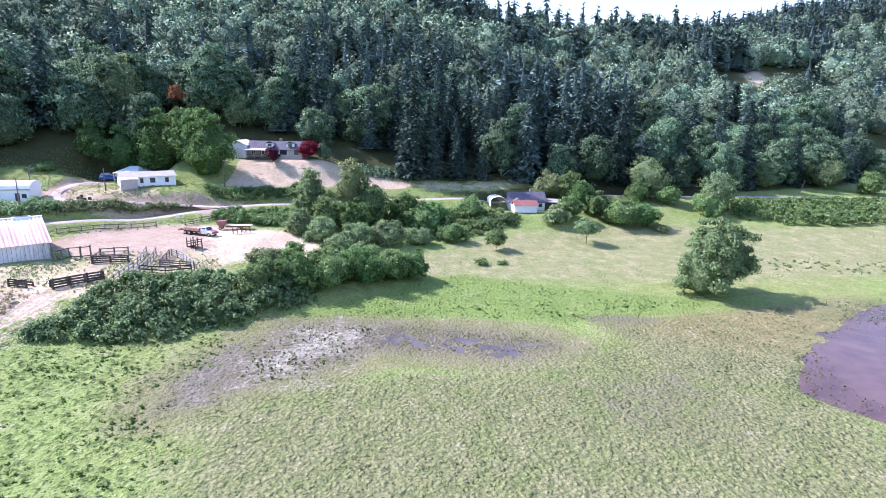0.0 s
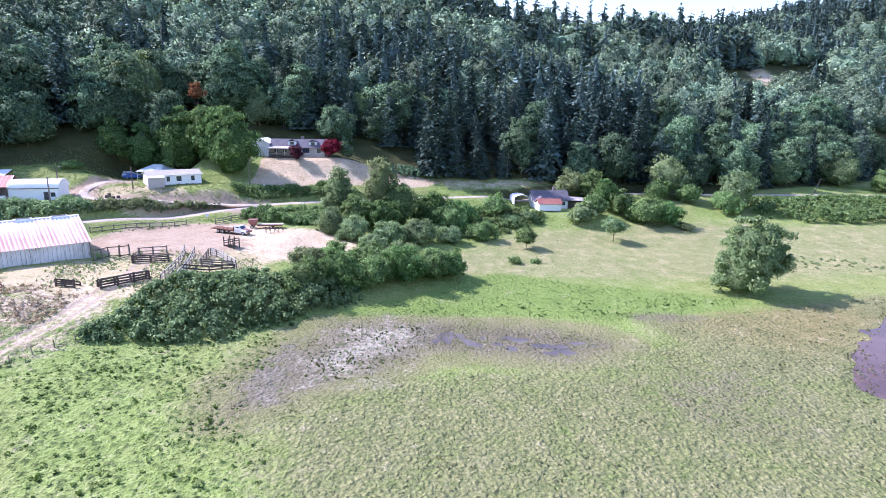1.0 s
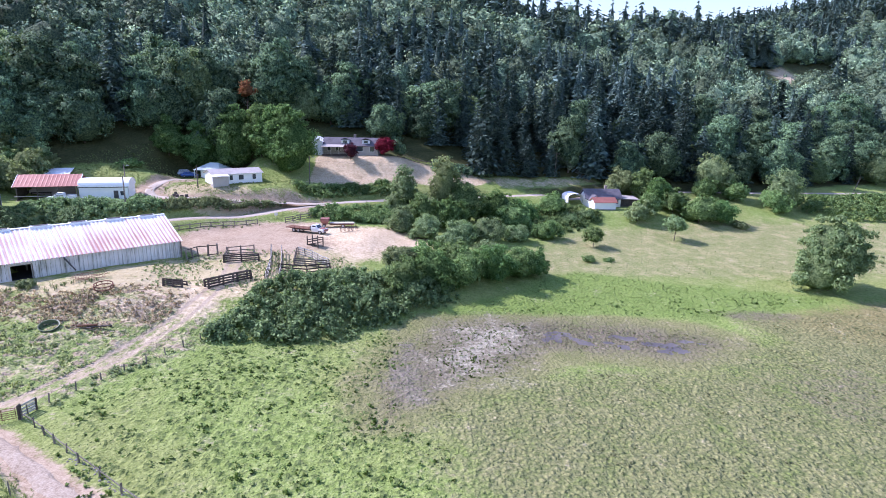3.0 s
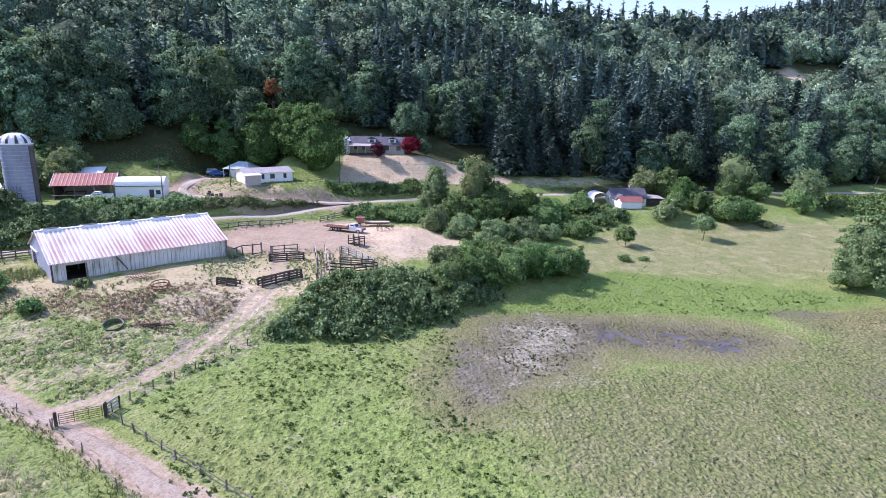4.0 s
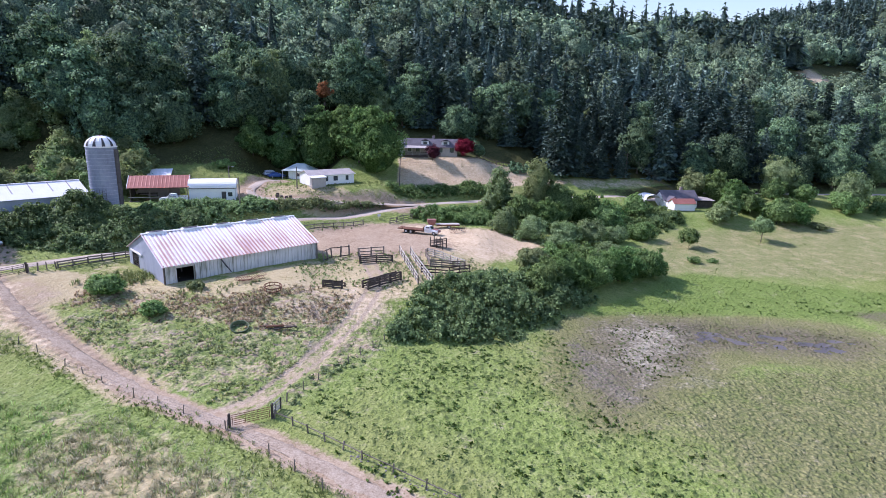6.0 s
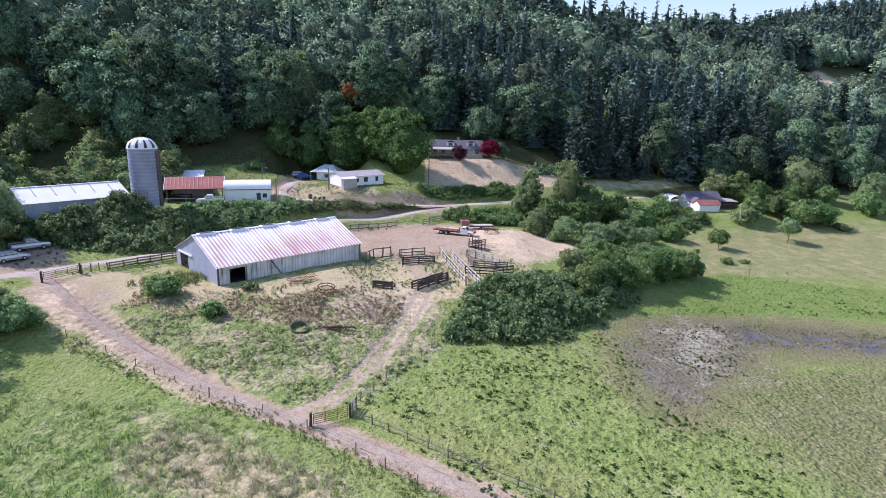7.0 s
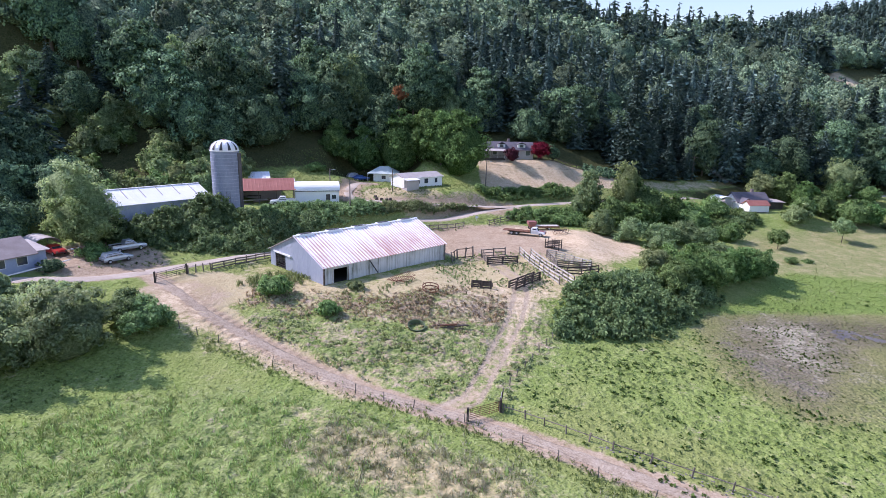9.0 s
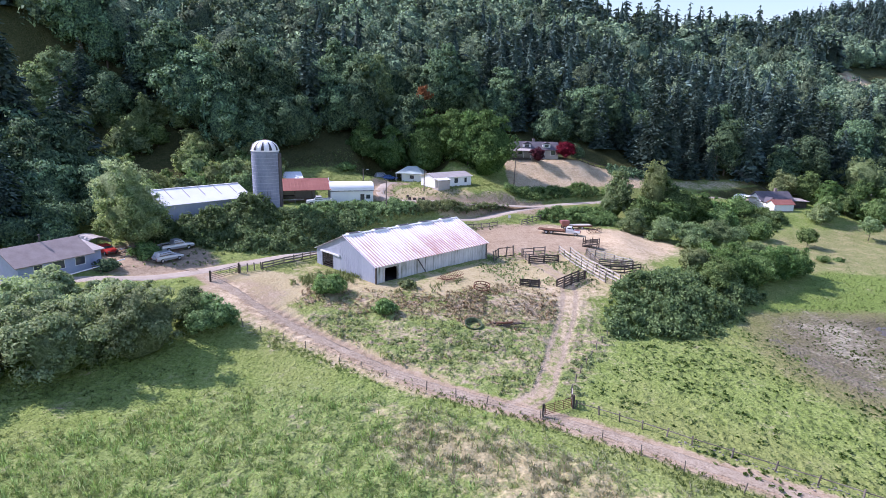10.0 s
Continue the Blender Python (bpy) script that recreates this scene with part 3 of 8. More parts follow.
ROAD = [(-190, 66), (-150, 68), (-128, 70.5), (-119, 74.2), (-112.5, 79.5), (-106, 86), (-99.5, 93.5), (-93, 100.5), (-86, 107), (-78.5, 113), (-70, 119.5), (-61, 126), (-50, 132.4),
        (-36, 138.8), (-20, 145), (0, 152.5), (20, 160.5), (50, 168.5), (80, 177), (118, 181), (160, 186), (230, 205), (400, 270)]
DRIVE = [(-50, 132.6), (-56, 130.4), (-63, 128.8), (-72, 125.6), (-81, 123.4), (-87.2, 125.2), (-90, 129.5), (-88.5, 135), (-85.5, 139.5)]
TRACK = [(-115, 80), (-108, 74.5), (-101.8, 68.6), (-95, 64), (-86.5, 58.4), (-78.5, 53.2), (-70.2, 48.6), (-62.1, 44.0), (-56.1, 39.8), (-48, 34.6), (-30, 24), (-8, 10), (20, -10), (60, -40)]
SPUR = [(-69, 49), (-66.3, 51), (-64, 57), (-61, 65), (-58.4, 71), (-56.6, 77), (-56, 84), (-58, 92), (-60, 100)]
YARD = [(-77, 103), (-70, 115.5), (-62, 121), (-50, 122), (-42, 119), (-36, 113), (-38, 104), (-48, 98), (-60, 95), (-66, 97)]
YARD_DRY = [(-100, 88), (-97, 74), (-90, 72), (-76, 72), (-66, 75), (-60, 70), (-50, 76), (-42, 86), (-36, 94), (-28, 104), (-22, 112), (-29, 122), (-40, 119), (-50, 100), (-66, 96), (-84, 78)]
DRY_HILL = [(-56, 157.5), (-45, 160), (-20, 162), (-6, 160.5), (-12, 155), (-28, 150), (-40, 146), (-50, 142.5), (-56, 143.5)]
MUD = [(-28.5, 51), (-30, 58), (-27.5, 69), (-23, 78), (-15, 80.5), (-2, 80.5), (15, 76), (18, 72.5), (10, 68), (2, 69.5), (-9, 69.6), (-14, 63), (-21, 57)]
SILT = [(-22.6, 58.5), (-24.5, 66), (-21.5, 77), (-11, 79), (-9, 75), (-14, 67), (-15.8, 60)]
LUSH = [(-36, 77), (-20, 84), (-8, 92), (-2, 100), (4, 104), (20, 99), (40, 95), (48, 92), (40, 87), (20, 82), (4, 83), (-12, 82), (-26, 80), (-35, 73)]
WEEDY = [(24, 82), (43, 86), (72, 97), (90, 93), (70, 84), (57, 74), (45, 64), (34, 58), (27, 68)]
MARSH = [(-26, 52), (-14, 62), (10, 67), (24, 76), (50, 74), (48, 50), (40, 30), (0, 22), (-20, 30), (-24, 42)]
PALE_FIELD = [(-130, 30), (-112, 45), (-98, 52), (-86, 53), (-76, 47), (-64, 40), (-54, 33), (-60, 24), (-95, 20)]
PASTURE = [(-61, 52), (-52, 67), (-40, 69), (-30, 77), (-16, 82), (0, 82), (16, 78), (40, 80), (44, 68), (42, 40), (30, 14), (-30, 18), (-50, 36)]
RUSHY = [(-61, 52), (-53, 66), (-40, 69), (-31, 76), (-27, 66), (-26, 50), (-22, 38), (-30, 24), (-50, 36)]
SEEDY = [(-85, 49), (-73, 44.5), (-62, 37.5), (-52, 30), (-49, 23), (-60, 21), (-71, 30), (-82, 40)]
SLOPE = [(-99, 66), (-92, 69), (-84, 68), (-74, 66), (-66, 68), (-57, 76), (-52, 69), (-60, 54), (-68, 49.5), (-80, 56), (-90, 62)]
YARD_UPPER = [(-97, 70), (-95, 76), (-88, 74), (-76, 73), (-66, 79), (-58, 76), (-60, 68), (-66, 66), (-74, 67), (-84, 68)]
YARD_LOW = [(-99, 66), (-92, 69), (-84, 68), (-74, 66), (-66, 66), (-62, 62), (-64, 57), (-70, 51), (-80, 56), (-90, 62)]
GLADE = [(160, 312), (174, 326), (206, 352), (242, 366), (246, 384), (206, 374), (176, 350), (164, 336)]
BANK = [(-10, 161.5), (-4, 165), (10, 169), (26, 172.5), (28, 169), (10, 161.5), (-4, 156.5)]
MEADOW = [(-2, 101), (-8, 112), (0, 122), (16, 135), (34, 141), (70, 150), (130, 152), (170, 135), (120, 112), (80, 108), (50, 104), (30, 101)]


def spacing(a, b, fine_a, fine_b, fine, far_step):
    mid = list(np.arange(fine_a, fine_b + 0.01, fine))
    lo, hi, s = [], [], fine
    p, q = fine_a, fine_b
    while p > a:
        s = min(s * 1.25, far_step)
        p -= s
        lo.append(p)
    s = fine
    while q < b:
        s = min(s * 1.25, far_step)
        q += s
        hi.append(q)
    return np.array(lo[::-1] + mid + hi)


def domes(X, Y, cell, seed, full=1.0, low=0.45, high=0.75):
    """Rounded tussocks, about one to every square of that size: 1 on their tops, 0 between; full: the share of squares that hold one."""
    def dice(i, j, k):
        v = np.sin(i * 127.1 + j * 311.7 + seed * 74.7 + k * 19.19) * 43758.5453
        return v - np.floor(v)

    u, v = X / cell, Y / cell
    best = np.zeros(np.shape(X))
    for di in (-1, 0, 1):
        for dj in (-1, 0, 1):
            i, j = np.floor(u) + di, np.floor(v) + dj
            r = low + (high - low) * dice(i, j, 3)
            d = np.hypot(u - i - 0.1 - 0.8 * dice(i, j, 1), v - j - 0.1 - 0.8 * dice(i, j, 2)) / r
            best = np.maximum(best, np.where(dice(i, j, 4) < full, np.clip(1 - d * d, 0, 1), 0))
    return best


gx = np.r_[spacing(-2500, -100.5, -138, -100.5, 1.0, 160)[:-1], np.arange(-100.2, 46, 0.32), spacing(46.3, 2500, 46.3, 100, 1.0, 160)]
gx = gx[(gx <= -100.5) | (gx >= -100.2)]
gy = np.r_[spacing(-1500, 23.9, 18, 23.9, 1.0, 160)[:-1], np.arange(24.2, 84, 0.32), spacing(84.3, 3000, 84.3, 172, 1.0, 160)]
gx, gy = np.unique(np.round(gx, 3)), np.unique(np.round(gy, 3))
VX, VY = np.meshgrid(gx, gy, indexing="ij")
VZ = height(VX, VY)


def wavy(sx, sy, seed):
    """Slow noise over the land, drawn up on a coarse grid."""
    cx, cy = np.arange(-140, 102, 1.0), np.arange(16, 174, 1.0)
    n = np.array([[noise.noise((x * sx, y * sy, seed)) for y in cy] for x in cx])
    u, v = np.clip(VX + 140, 0, len(cx) - 1.001), np.clip(VY - 16, 0, len(cy) - 1.001)
    i, j = u.astype(int), v.astype(int)
    a, b = u - i, v - j
    return n[i, j] * (1 - a) * (1 - b) + n[i + 1, j] * a * (1 - b) + n[i, j + 1] * (1 - a) * b + n[i + 1, j + 1] * a * b


lump = wavy(0.22, 0.22, 3.0)


def centre_line(pts):
    """A smooth line along a way, about a metre to the step, with its evened-out height."""
    P = []
    for (ax, ay), (bx, by) in zip(pts[:-1], pts[1:]):
        n = max(int(math.hypot(bx - ax, by - ay) / 1.2), 1)
        P += [(ax + (bx - ax) * i / n, ay + (by - ay) * i / n) for i in range(n)]
    P = np.array(P + [pts[-1]], float)
    for _ in range(4):
        P[1:-1] = (P[:-2] + 2 * P[1:-1] + P[2:]) / 4
    Z = height(P[:, 0], P[:, 1])
    for _ in range(12):
        Z[1:-1] = (Z[:-2] + 2 * Z[1:-1] + Z[2:]) / 4
    return P, Z


def level_way(pts, half):
    """Beds a way into the ground, level from side to side."""
    P, Z = centre_line(pts)
    at = np.argwhere(line_distance(VX, VY, pts) < half + 4)
    x, y = VX[at[:, 0], at[:, 1]], VY[at[:, 0], at[:, 1]]
    best, bed = np.full(len(x), 1e9), np.zeros(len(x))
    for p, z in zip(P, Z):
        d = np.hypot(x - p[0], y - p[1])
        near = d < best
        best, bed = np.where(near, d, best), np.where(near, z, bed)
    w = 1 - smooth(half, half + 2.4, best)
    VZ[at[:, 0], at[:, 1]] = VZ[at[:, 0], at[:, 1]] * (1 - w) + (bed - 0.06) * w


near_way = np.minimum(line_distance(VX, VY, ROAD), line_distance(VX, VY, DRIVE))
VZ = VZ + lump * np.where((VY > 20) & (VY < 170), 0.16, 0.0) * smooth(1.5, 5.0, near_way)
POOL = [(80, 96), (69, 88.5), (61, 79), (52, 72), (47, 67), (43, 61), (45.5, 56.5), (50, 52), (66, 46), (90, 50), (104, 70), (98, 92)]
PUDDLE = [(-10.5, 76.5), (-5, 78.5), (1, 77), (14, 74.5), (18, 72.5), (9, 69.2), (-1, 71), (-9, 71.6)]
POOL_Z, PUDDLE_Z = -1.72, -1.70
pool, wet = inside(VX, VY, POOL, 2.0), inside(VX, VY, PUDDLE, 1.5)
VZ = VZ * (1 - pool) + (POOL_Z - 0.35 + lump * 0.3) * pool
hump = wavy(0.55, 0.75, 9.0)
VZ = VZ * (1 - wet) + (PUDDLE_Z + 0.01 + lump * 0.10 + hump * 0.16) * wet
# tussocks of the pasture, the marsh, the drying mud, the lower field and the weedy slope
off_way = smooth(1.5, 2.6, np.minimum(line_distance(VX, VY, TRACK), line_distance(VX, VY, SPUR) + 0.6))
at_rush, at_marsh = inside(VX, VY, RUSHY, 3), np.maximum(inside(VX, VY, MARSH, 6), 0.8 * inside(VX, VY, WEEDY, 4))
at_mud, at_silt = inside(VX, VY, MUD, 4), inside(VX, VY, SILT, 3.5)
at_field, at_slope = np.maximum(inside(VX, VY, PALE_FIELD, 5), inside(VX, VY, SEEDY, 3)), inside(VX, VY, SLOPE, 3)
in_fine = (VX > -101) & (VX < 46.5) & (VY > 24) & (VY < 84.5)
rush = domes(VX, VY, 1.2, 1, 0.66, 0.20, 0.36)
knob = domes(VX, VY, 0.85, 2, 1.0, 0.42, 0.75)
clod = domes(VX, VY, 0.72, 3, 1.0, 0.4, 0.7)
island = domes(VX, VY, 1.3, 4, 0.75, 0.18, 0.34)
swell = domes(VX, VY, 1.7, 5, 0.9, 0.4, 0.7)
lift_up = at_rush * (0.34 * rush + 0.07 * knob) + 0.15 * at_marsh * (1 - at_rush) * knob + 0.09 * at_mud * clod + 0.22 * at_silt * island
lift_up = lift_up + at_field * (0.26 * swell + 0.10 * knob) + at_slope * (0.24 * swell + 0.14 * knob + 0.30 * wavy(0.14, 0.75, 21.0))
VZ = VZ + np.where(in_fine, lift_up * off_way * (1 - wet) * (1 - pool), 0)
clump_at = np.where(in_fine, np.maximum(smooth(0.15, 0.6, rush) * at_rush * (1 - 0.7 * at_mud), 0.95 * smooth(0.2, 0.6, island) * at_silt) * off_way, 0)
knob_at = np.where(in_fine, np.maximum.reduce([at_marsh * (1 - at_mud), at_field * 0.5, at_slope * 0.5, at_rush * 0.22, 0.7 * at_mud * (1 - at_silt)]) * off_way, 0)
level_way(TRACK, 1.0)
level_way(DRIVE, 1.4)
level_way(ROAD, 1.7)
ni, nj = VX.shape
idx = np.arange(ni * nj).reshape(ni, nj)
quads = np.stack([idx[:-1, :-1], idx[1:, :-1], idx[1:, 1:], idx[:-1, 1:]], -1).reshape(-1, 4)
ground_me = bpy.data.meshes.new("ground")
ground_me.from_pydata(np.stack([VX, VY, VZ], -1).reshape(-1, 3).tolist(), [], quads.tolist())
ground_me.polygons.foreach_set("use_smooth", [True] * len(ground_me.polygons))


def cover_layer(name, values):
    at = ground_me.attributes.new(name, "FLOAT", "POINT")
    at.data.foreach_set("value", np.clip(values, 0, 1).astype(np.float32).reshape(-1))


foot = np.array([knots(x, EDGE_Y)[-1] for x in gx])[:, None]
cover_layer("dirt", np.maximum.reduce([0.9 * (1 - smooth(2, 6.5, np.hypot((VX + 55) * 0.6, VY - 130.4))), inside(VX, VY, YARD, 3), 0.75 * (1 - smooth(0.8, 2.4, line_distance(VX, VY, ROAD))), 0.9 * (1 - smooth(0.8, 2.6, line_distance(VX, VY, TRACK))),
                                       0.50 * (1 - smooth(0.4, 3.0, line_distance(VX, VY, SPUR))), 0.9 * (1 - smooth(1.8, 4.8, line_distance(VX, VY, DRIVE))),
                                       0.9 * (1 - smooth(8, 12.5, np.hypot(VX + 122.5, (VY - 83) * 1.2))), 0.55 * (1 - smooth(4, 9, np.hypot(VX + 105, VY - 71)))]))
cover_layer("dry", np.maximum.reduce([0.56 * inside(VX, VY, YARD_UPPER, 4), 0.40 * inside(VX, VY, SLOPE, 3), 0.70 * inside(VX, VY, SEEDY, 5), 0.85 * (1 - smooth(1.5, 4.2, line_distance(VX, VY, TRACK[1:6]))), 0.62 * (1 - smooth(0.5, 2.6, line_distance(VX, VY, TRACK[5:]))), 0.74 * inside(VX, VY, YARD_DRY, 5), inside(VX, VY, DRY_HILL, 1.0), 0.95 * (1 - smooth(5, 10, np.hypot(VX + 103, VY - 74))),
                                      0.8 * (1 - smooth(6, 10, np.hypot((VX + 76) * 0.7, VY - 127))), inside(VX, VY, [(146, 296), (172, 326), (206, 352), (242, 366), (246, 384), (206, 374), (172, 348), (150, 326)], 4)]))
cover_layer("hay", 0.75 * inside(VX, VY, MEADOW, 6))
DAMP = [(15, 60), (24, 66), (33, 66), (33, 56), (29, 47), (20, 49), (15, 55)]
DAMP_EDGE = [(20, 84.5), (28, 86), (36, 84), (33, 81), (24, 81)]
BROWN = [(28, 82), (40, 88), (58, 92), (68, 88), (52, 73), (42, 69), (33, 75)]
cover_layer("mud", np.maximum.reduce([0.95 * inside(VX, VY, MUD, 6), 0.46 * inside(VX, VY, DAMP, 6), 0.6 * inside(VX, VY, DAMP_EDGE, 2)]))
cover_layer("brown", 0.7 * inside(VX, VY, BROWN, 7))
cover_layer("silt", 0.62 * inside(VX, VY, SILT, 6.0))
cover_layer("crust", inside(VX, VY, [(-27.0, 53.0), (-29.6, 60), (-29.0, 70), (-26.5, 72), (-25.0, 63), (-24.0, 57), (-24.8, 53.5)], 3.0) * 0.8)
cover_layer("clump", clump_at)
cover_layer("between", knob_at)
cover_layer("straw", np.maximum.reduce([0.52 * inside(VX, VY, [(-70, 72), (-66, 80), (-58, 85), (-51, 81), (-52, 73), (-57, 66), (-62, 64), (-67, 67)], 5), 0.5 * inside(VX, VY, BANK, 2), inside(VX, VY, DRY_HILL, 1.0), inside(VX, VY, GLADE, 4), 0.56 * inside(VX, VY, [(-108, 78), (-103, 72), (-97, 65), (-90, 60.2), (-82, 54.8), (-84, 53.6), (-92, 57.8), (-101, 62.4), (-109, 69)], 2.5), 0.9 * inside(VX, VY, [(-52, 119), (-40, 119), (-29, 121), (-23, 112), (-28, 104), (-37, 97), (-42, 100), (-46, 108)], 4)]))
cover_layer("brush", np.maximum(inside(VX, VY, YARD_UPPER, 3), 0.80 * inside(VX, VY, SLOPE, 3)) * off_way)
cover_layer("lush", inside(VX, VY, LUSH, 3))
cover_layer("weedy", np.maximum.reduce([inside(VX, VY, WEEDY, 5), 0.72 * inside(VX, VY, MARSH, 8), 0.9 * (1 - smooth(2, 8, line_distance(VX, VY, MUD + MUD[:1])))]))
cover_layer("spur", line_distance(VX, VY, SPUR) / 8)
cover_layer("pale", np.maximum(inside(VX, VY, PALE_FIELD, 6), inside(VX, VY, SLOPE, 4)))
# forest floor; eastwards its dark colour reaches out to paint the wood's shade
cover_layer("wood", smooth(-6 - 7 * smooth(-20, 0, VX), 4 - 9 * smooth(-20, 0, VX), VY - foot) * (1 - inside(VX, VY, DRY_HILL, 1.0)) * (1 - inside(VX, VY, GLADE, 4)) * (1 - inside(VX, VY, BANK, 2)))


def ground_material():
    m, nt = start("ground_cover")
    p = world_place(nt)
    n0, n1, n2, n3 = rough_noise(nt, p, 0.045, 3), rough_noise(nt, p, 0.30, 4), rough_noise(nt, p, 1.7, 4, 0.65), rough_noise(nt, p, 5.5, 3, 0.7)
    mixed = calc(nt, "ADD", calc(nt, "MULTIPLY", n1, 0.20), calc(nt, "ADD", calc(nt, "MULTIPLY", n2, 0.35), calc(nt, "MULTIPLY", n3, 0.45)))
    wander = calc(nt, "SUBTRACT", calc(nt, "ADD", calc(nt, "MULTIPLY", n1, 1.0), calc(nt, "MULTIPLY", n2, 1.0)), 1.0)

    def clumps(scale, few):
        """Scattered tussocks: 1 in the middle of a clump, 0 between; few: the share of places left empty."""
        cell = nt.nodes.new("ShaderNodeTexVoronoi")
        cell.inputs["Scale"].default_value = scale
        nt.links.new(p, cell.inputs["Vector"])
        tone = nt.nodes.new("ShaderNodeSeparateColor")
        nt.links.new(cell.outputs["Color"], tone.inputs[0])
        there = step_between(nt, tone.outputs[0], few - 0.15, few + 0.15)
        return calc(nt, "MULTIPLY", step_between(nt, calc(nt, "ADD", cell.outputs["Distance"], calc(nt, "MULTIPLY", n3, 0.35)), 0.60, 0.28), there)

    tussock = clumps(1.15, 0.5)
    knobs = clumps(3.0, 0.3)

    def layer(name, soft=0.22):
        a = nt.nodes.new("ShaderNodeAttribute")
        a.attribute_name = name
        return step_between(nt, calc(nt, "ADD", a.outputs["Fac"], wander), 0.5 - soft, 0.5 + soft)

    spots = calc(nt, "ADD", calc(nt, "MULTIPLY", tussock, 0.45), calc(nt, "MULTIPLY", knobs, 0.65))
    c = ramp(nt, mixed, [(0.40, (0.140, 0.200, 0.045)), (0.50, (0.220, 0.288, 0.077)), (0.60, (0.322, 0.378, 0.128))])
    c = blend(nt, step_between(nt, n0, 0.45, 0.62), c, ramp(nt, mixed, [(0.40, (0.172, 0.212, 0.055)), (0.60, (0.318, 0.350, 0.123))]))
    c = blend(nt, layer("pale", 0.3), c, ramp(nt, mixed, [(0.40, (0.150, 0.212, 0.052)), (0.5, (0.225, 0.290, 0.088)), (0.60, (0.325, 0.375, 0.148))]))
    c = blend(nt, layer("weedy", 0.35), c, ramp(nt, mixed, [(0.39, (0.147, 0.150, 0.061)), (0.5, (0.217, 0.215, 0.090)), (0.61, (0.309, 0.293, 0.133))]))
    c = blend(nt, layer("brown", 0.4), c, ramp(nt, mixed, [(0.39, (0.165, 0.135, 0.055)), (0.5, (0.235, 0.200, 0.084)), (0.61, (0.33, 0.285, 0.128))]))
    c = blend(nt, layer("hay", 0.45), c, ramp(nt, mixed, [(0.40, (0.195, 0.202, 0.079)), (0.5, (0.269, 0.265, 0.118)), (0.60, (0.356, 0.332, 0.169))]))
    c = blend(nt, calc(nt, "MULTIPLY", layer("hay", 0.45), calc(nt, "MULTIPLY", step_between(nt, n1, 0.48, 0.70), 0.55)), c, ramp(nt, mixed, [(0.40, (0.30, 0.262, 0.114)), (0.60, (0.46, 0.40, 0.198))]))
    c = blend(nt, layer("lush"), c, ramp(nt, mixed, [(0.40, (0.134, 0.204, 0.042)), (0.60, (0.232, 0.306, 0.082))]))
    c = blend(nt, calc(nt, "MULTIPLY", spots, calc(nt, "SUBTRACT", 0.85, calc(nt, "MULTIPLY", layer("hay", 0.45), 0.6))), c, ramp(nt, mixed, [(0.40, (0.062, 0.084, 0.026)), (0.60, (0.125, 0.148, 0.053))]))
    c = blend(nt, layer("dry"), c, ramp(nt, mixed, [(0.30, (0.294, 0.231, 0.119)), (0.5, (0.437, 0.361, 0.206)), (0.70, (0.554, 0.491, 0.303))]))
    c = blend(nt, layer("mud", 0.38), c, ramp(nt, mixed, [(0.33, (0.114, 0.092, 0.062)), (0.5, (0.160, 0.134, 0.092)), (0.67, (0.228, 0.194, 0.129))]))
    c = blend(nt, layer("crust", 0.3), c, ramp(nt, mixed, [(0.36, (0.120, 0.101, 0.075)), (0.5, (0.182, 0.156, 0.120)), (0.64, (0.280, 0.246, 0.196))]))
    c = blend(nt, layer("silt", 0.4), c, ramp(nt, mixed, [(0.33, (0.240, 0.213, 0.151)), (0.5, (0.360, 0.330, 0.240)), (0.67, (0.540, 0.504, 0.379))]))
    c = blend(nt, layer("dirt", 0.3), c, ramp(nt, mixed, [(0.41, (0.261, 0.186, 0.120)), (0.5, (0.361, 0.274, 0.187)), (0.59, (0.452, 0.358, 0.253))]))
    c = blend(nt, layer("straw", 0.3), c, ramp(nt, mixed, [(0.38, (0.39, 0.280, 0.170)), (0.5, (0.56, 0.437, 0.282)), (0.62, (0.68, 0.57, 0.40))]))
    patchy = rough_noise(nt, p, 0.55, 4, 0.65, (1.0, 1.7, 1.0))
    brush = calc(nt, "MULTIPLY", layer("brush", 0.35), 1.0)
    c = blend(nt, calc(nt, "MULTIPLY", brush, calc(nt, "MULTIPLY", step_between(nt, patchy, 0.50, 0.60), 0.85)), c, ramp(nt, mixed, [(0.40, (0.24, 0.165, 0.11)), (0.5, (0.36, 0.265, 0.19)), (0.60, (0.50, 0.40, 0.30))]))
    c = blend(nt, calc(nt, "MULTIPLY", brush, calc(nt, "MULTIPLY", step_between(nt, patchy, 0.45, 0.36), 0.8)), c, ramp(nt, mixed, [(0.40, (0.085, 0.125, 0.035)), (0.60, (0.19, 0.235, 0.085))]))
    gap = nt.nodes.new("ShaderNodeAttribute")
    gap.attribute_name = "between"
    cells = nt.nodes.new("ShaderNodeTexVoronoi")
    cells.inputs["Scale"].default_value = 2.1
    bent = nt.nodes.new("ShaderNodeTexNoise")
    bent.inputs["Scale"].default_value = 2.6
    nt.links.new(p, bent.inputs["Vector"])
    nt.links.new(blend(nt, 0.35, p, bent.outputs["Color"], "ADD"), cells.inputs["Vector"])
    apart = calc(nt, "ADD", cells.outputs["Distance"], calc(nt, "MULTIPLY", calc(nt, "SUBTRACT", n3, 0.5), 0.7))
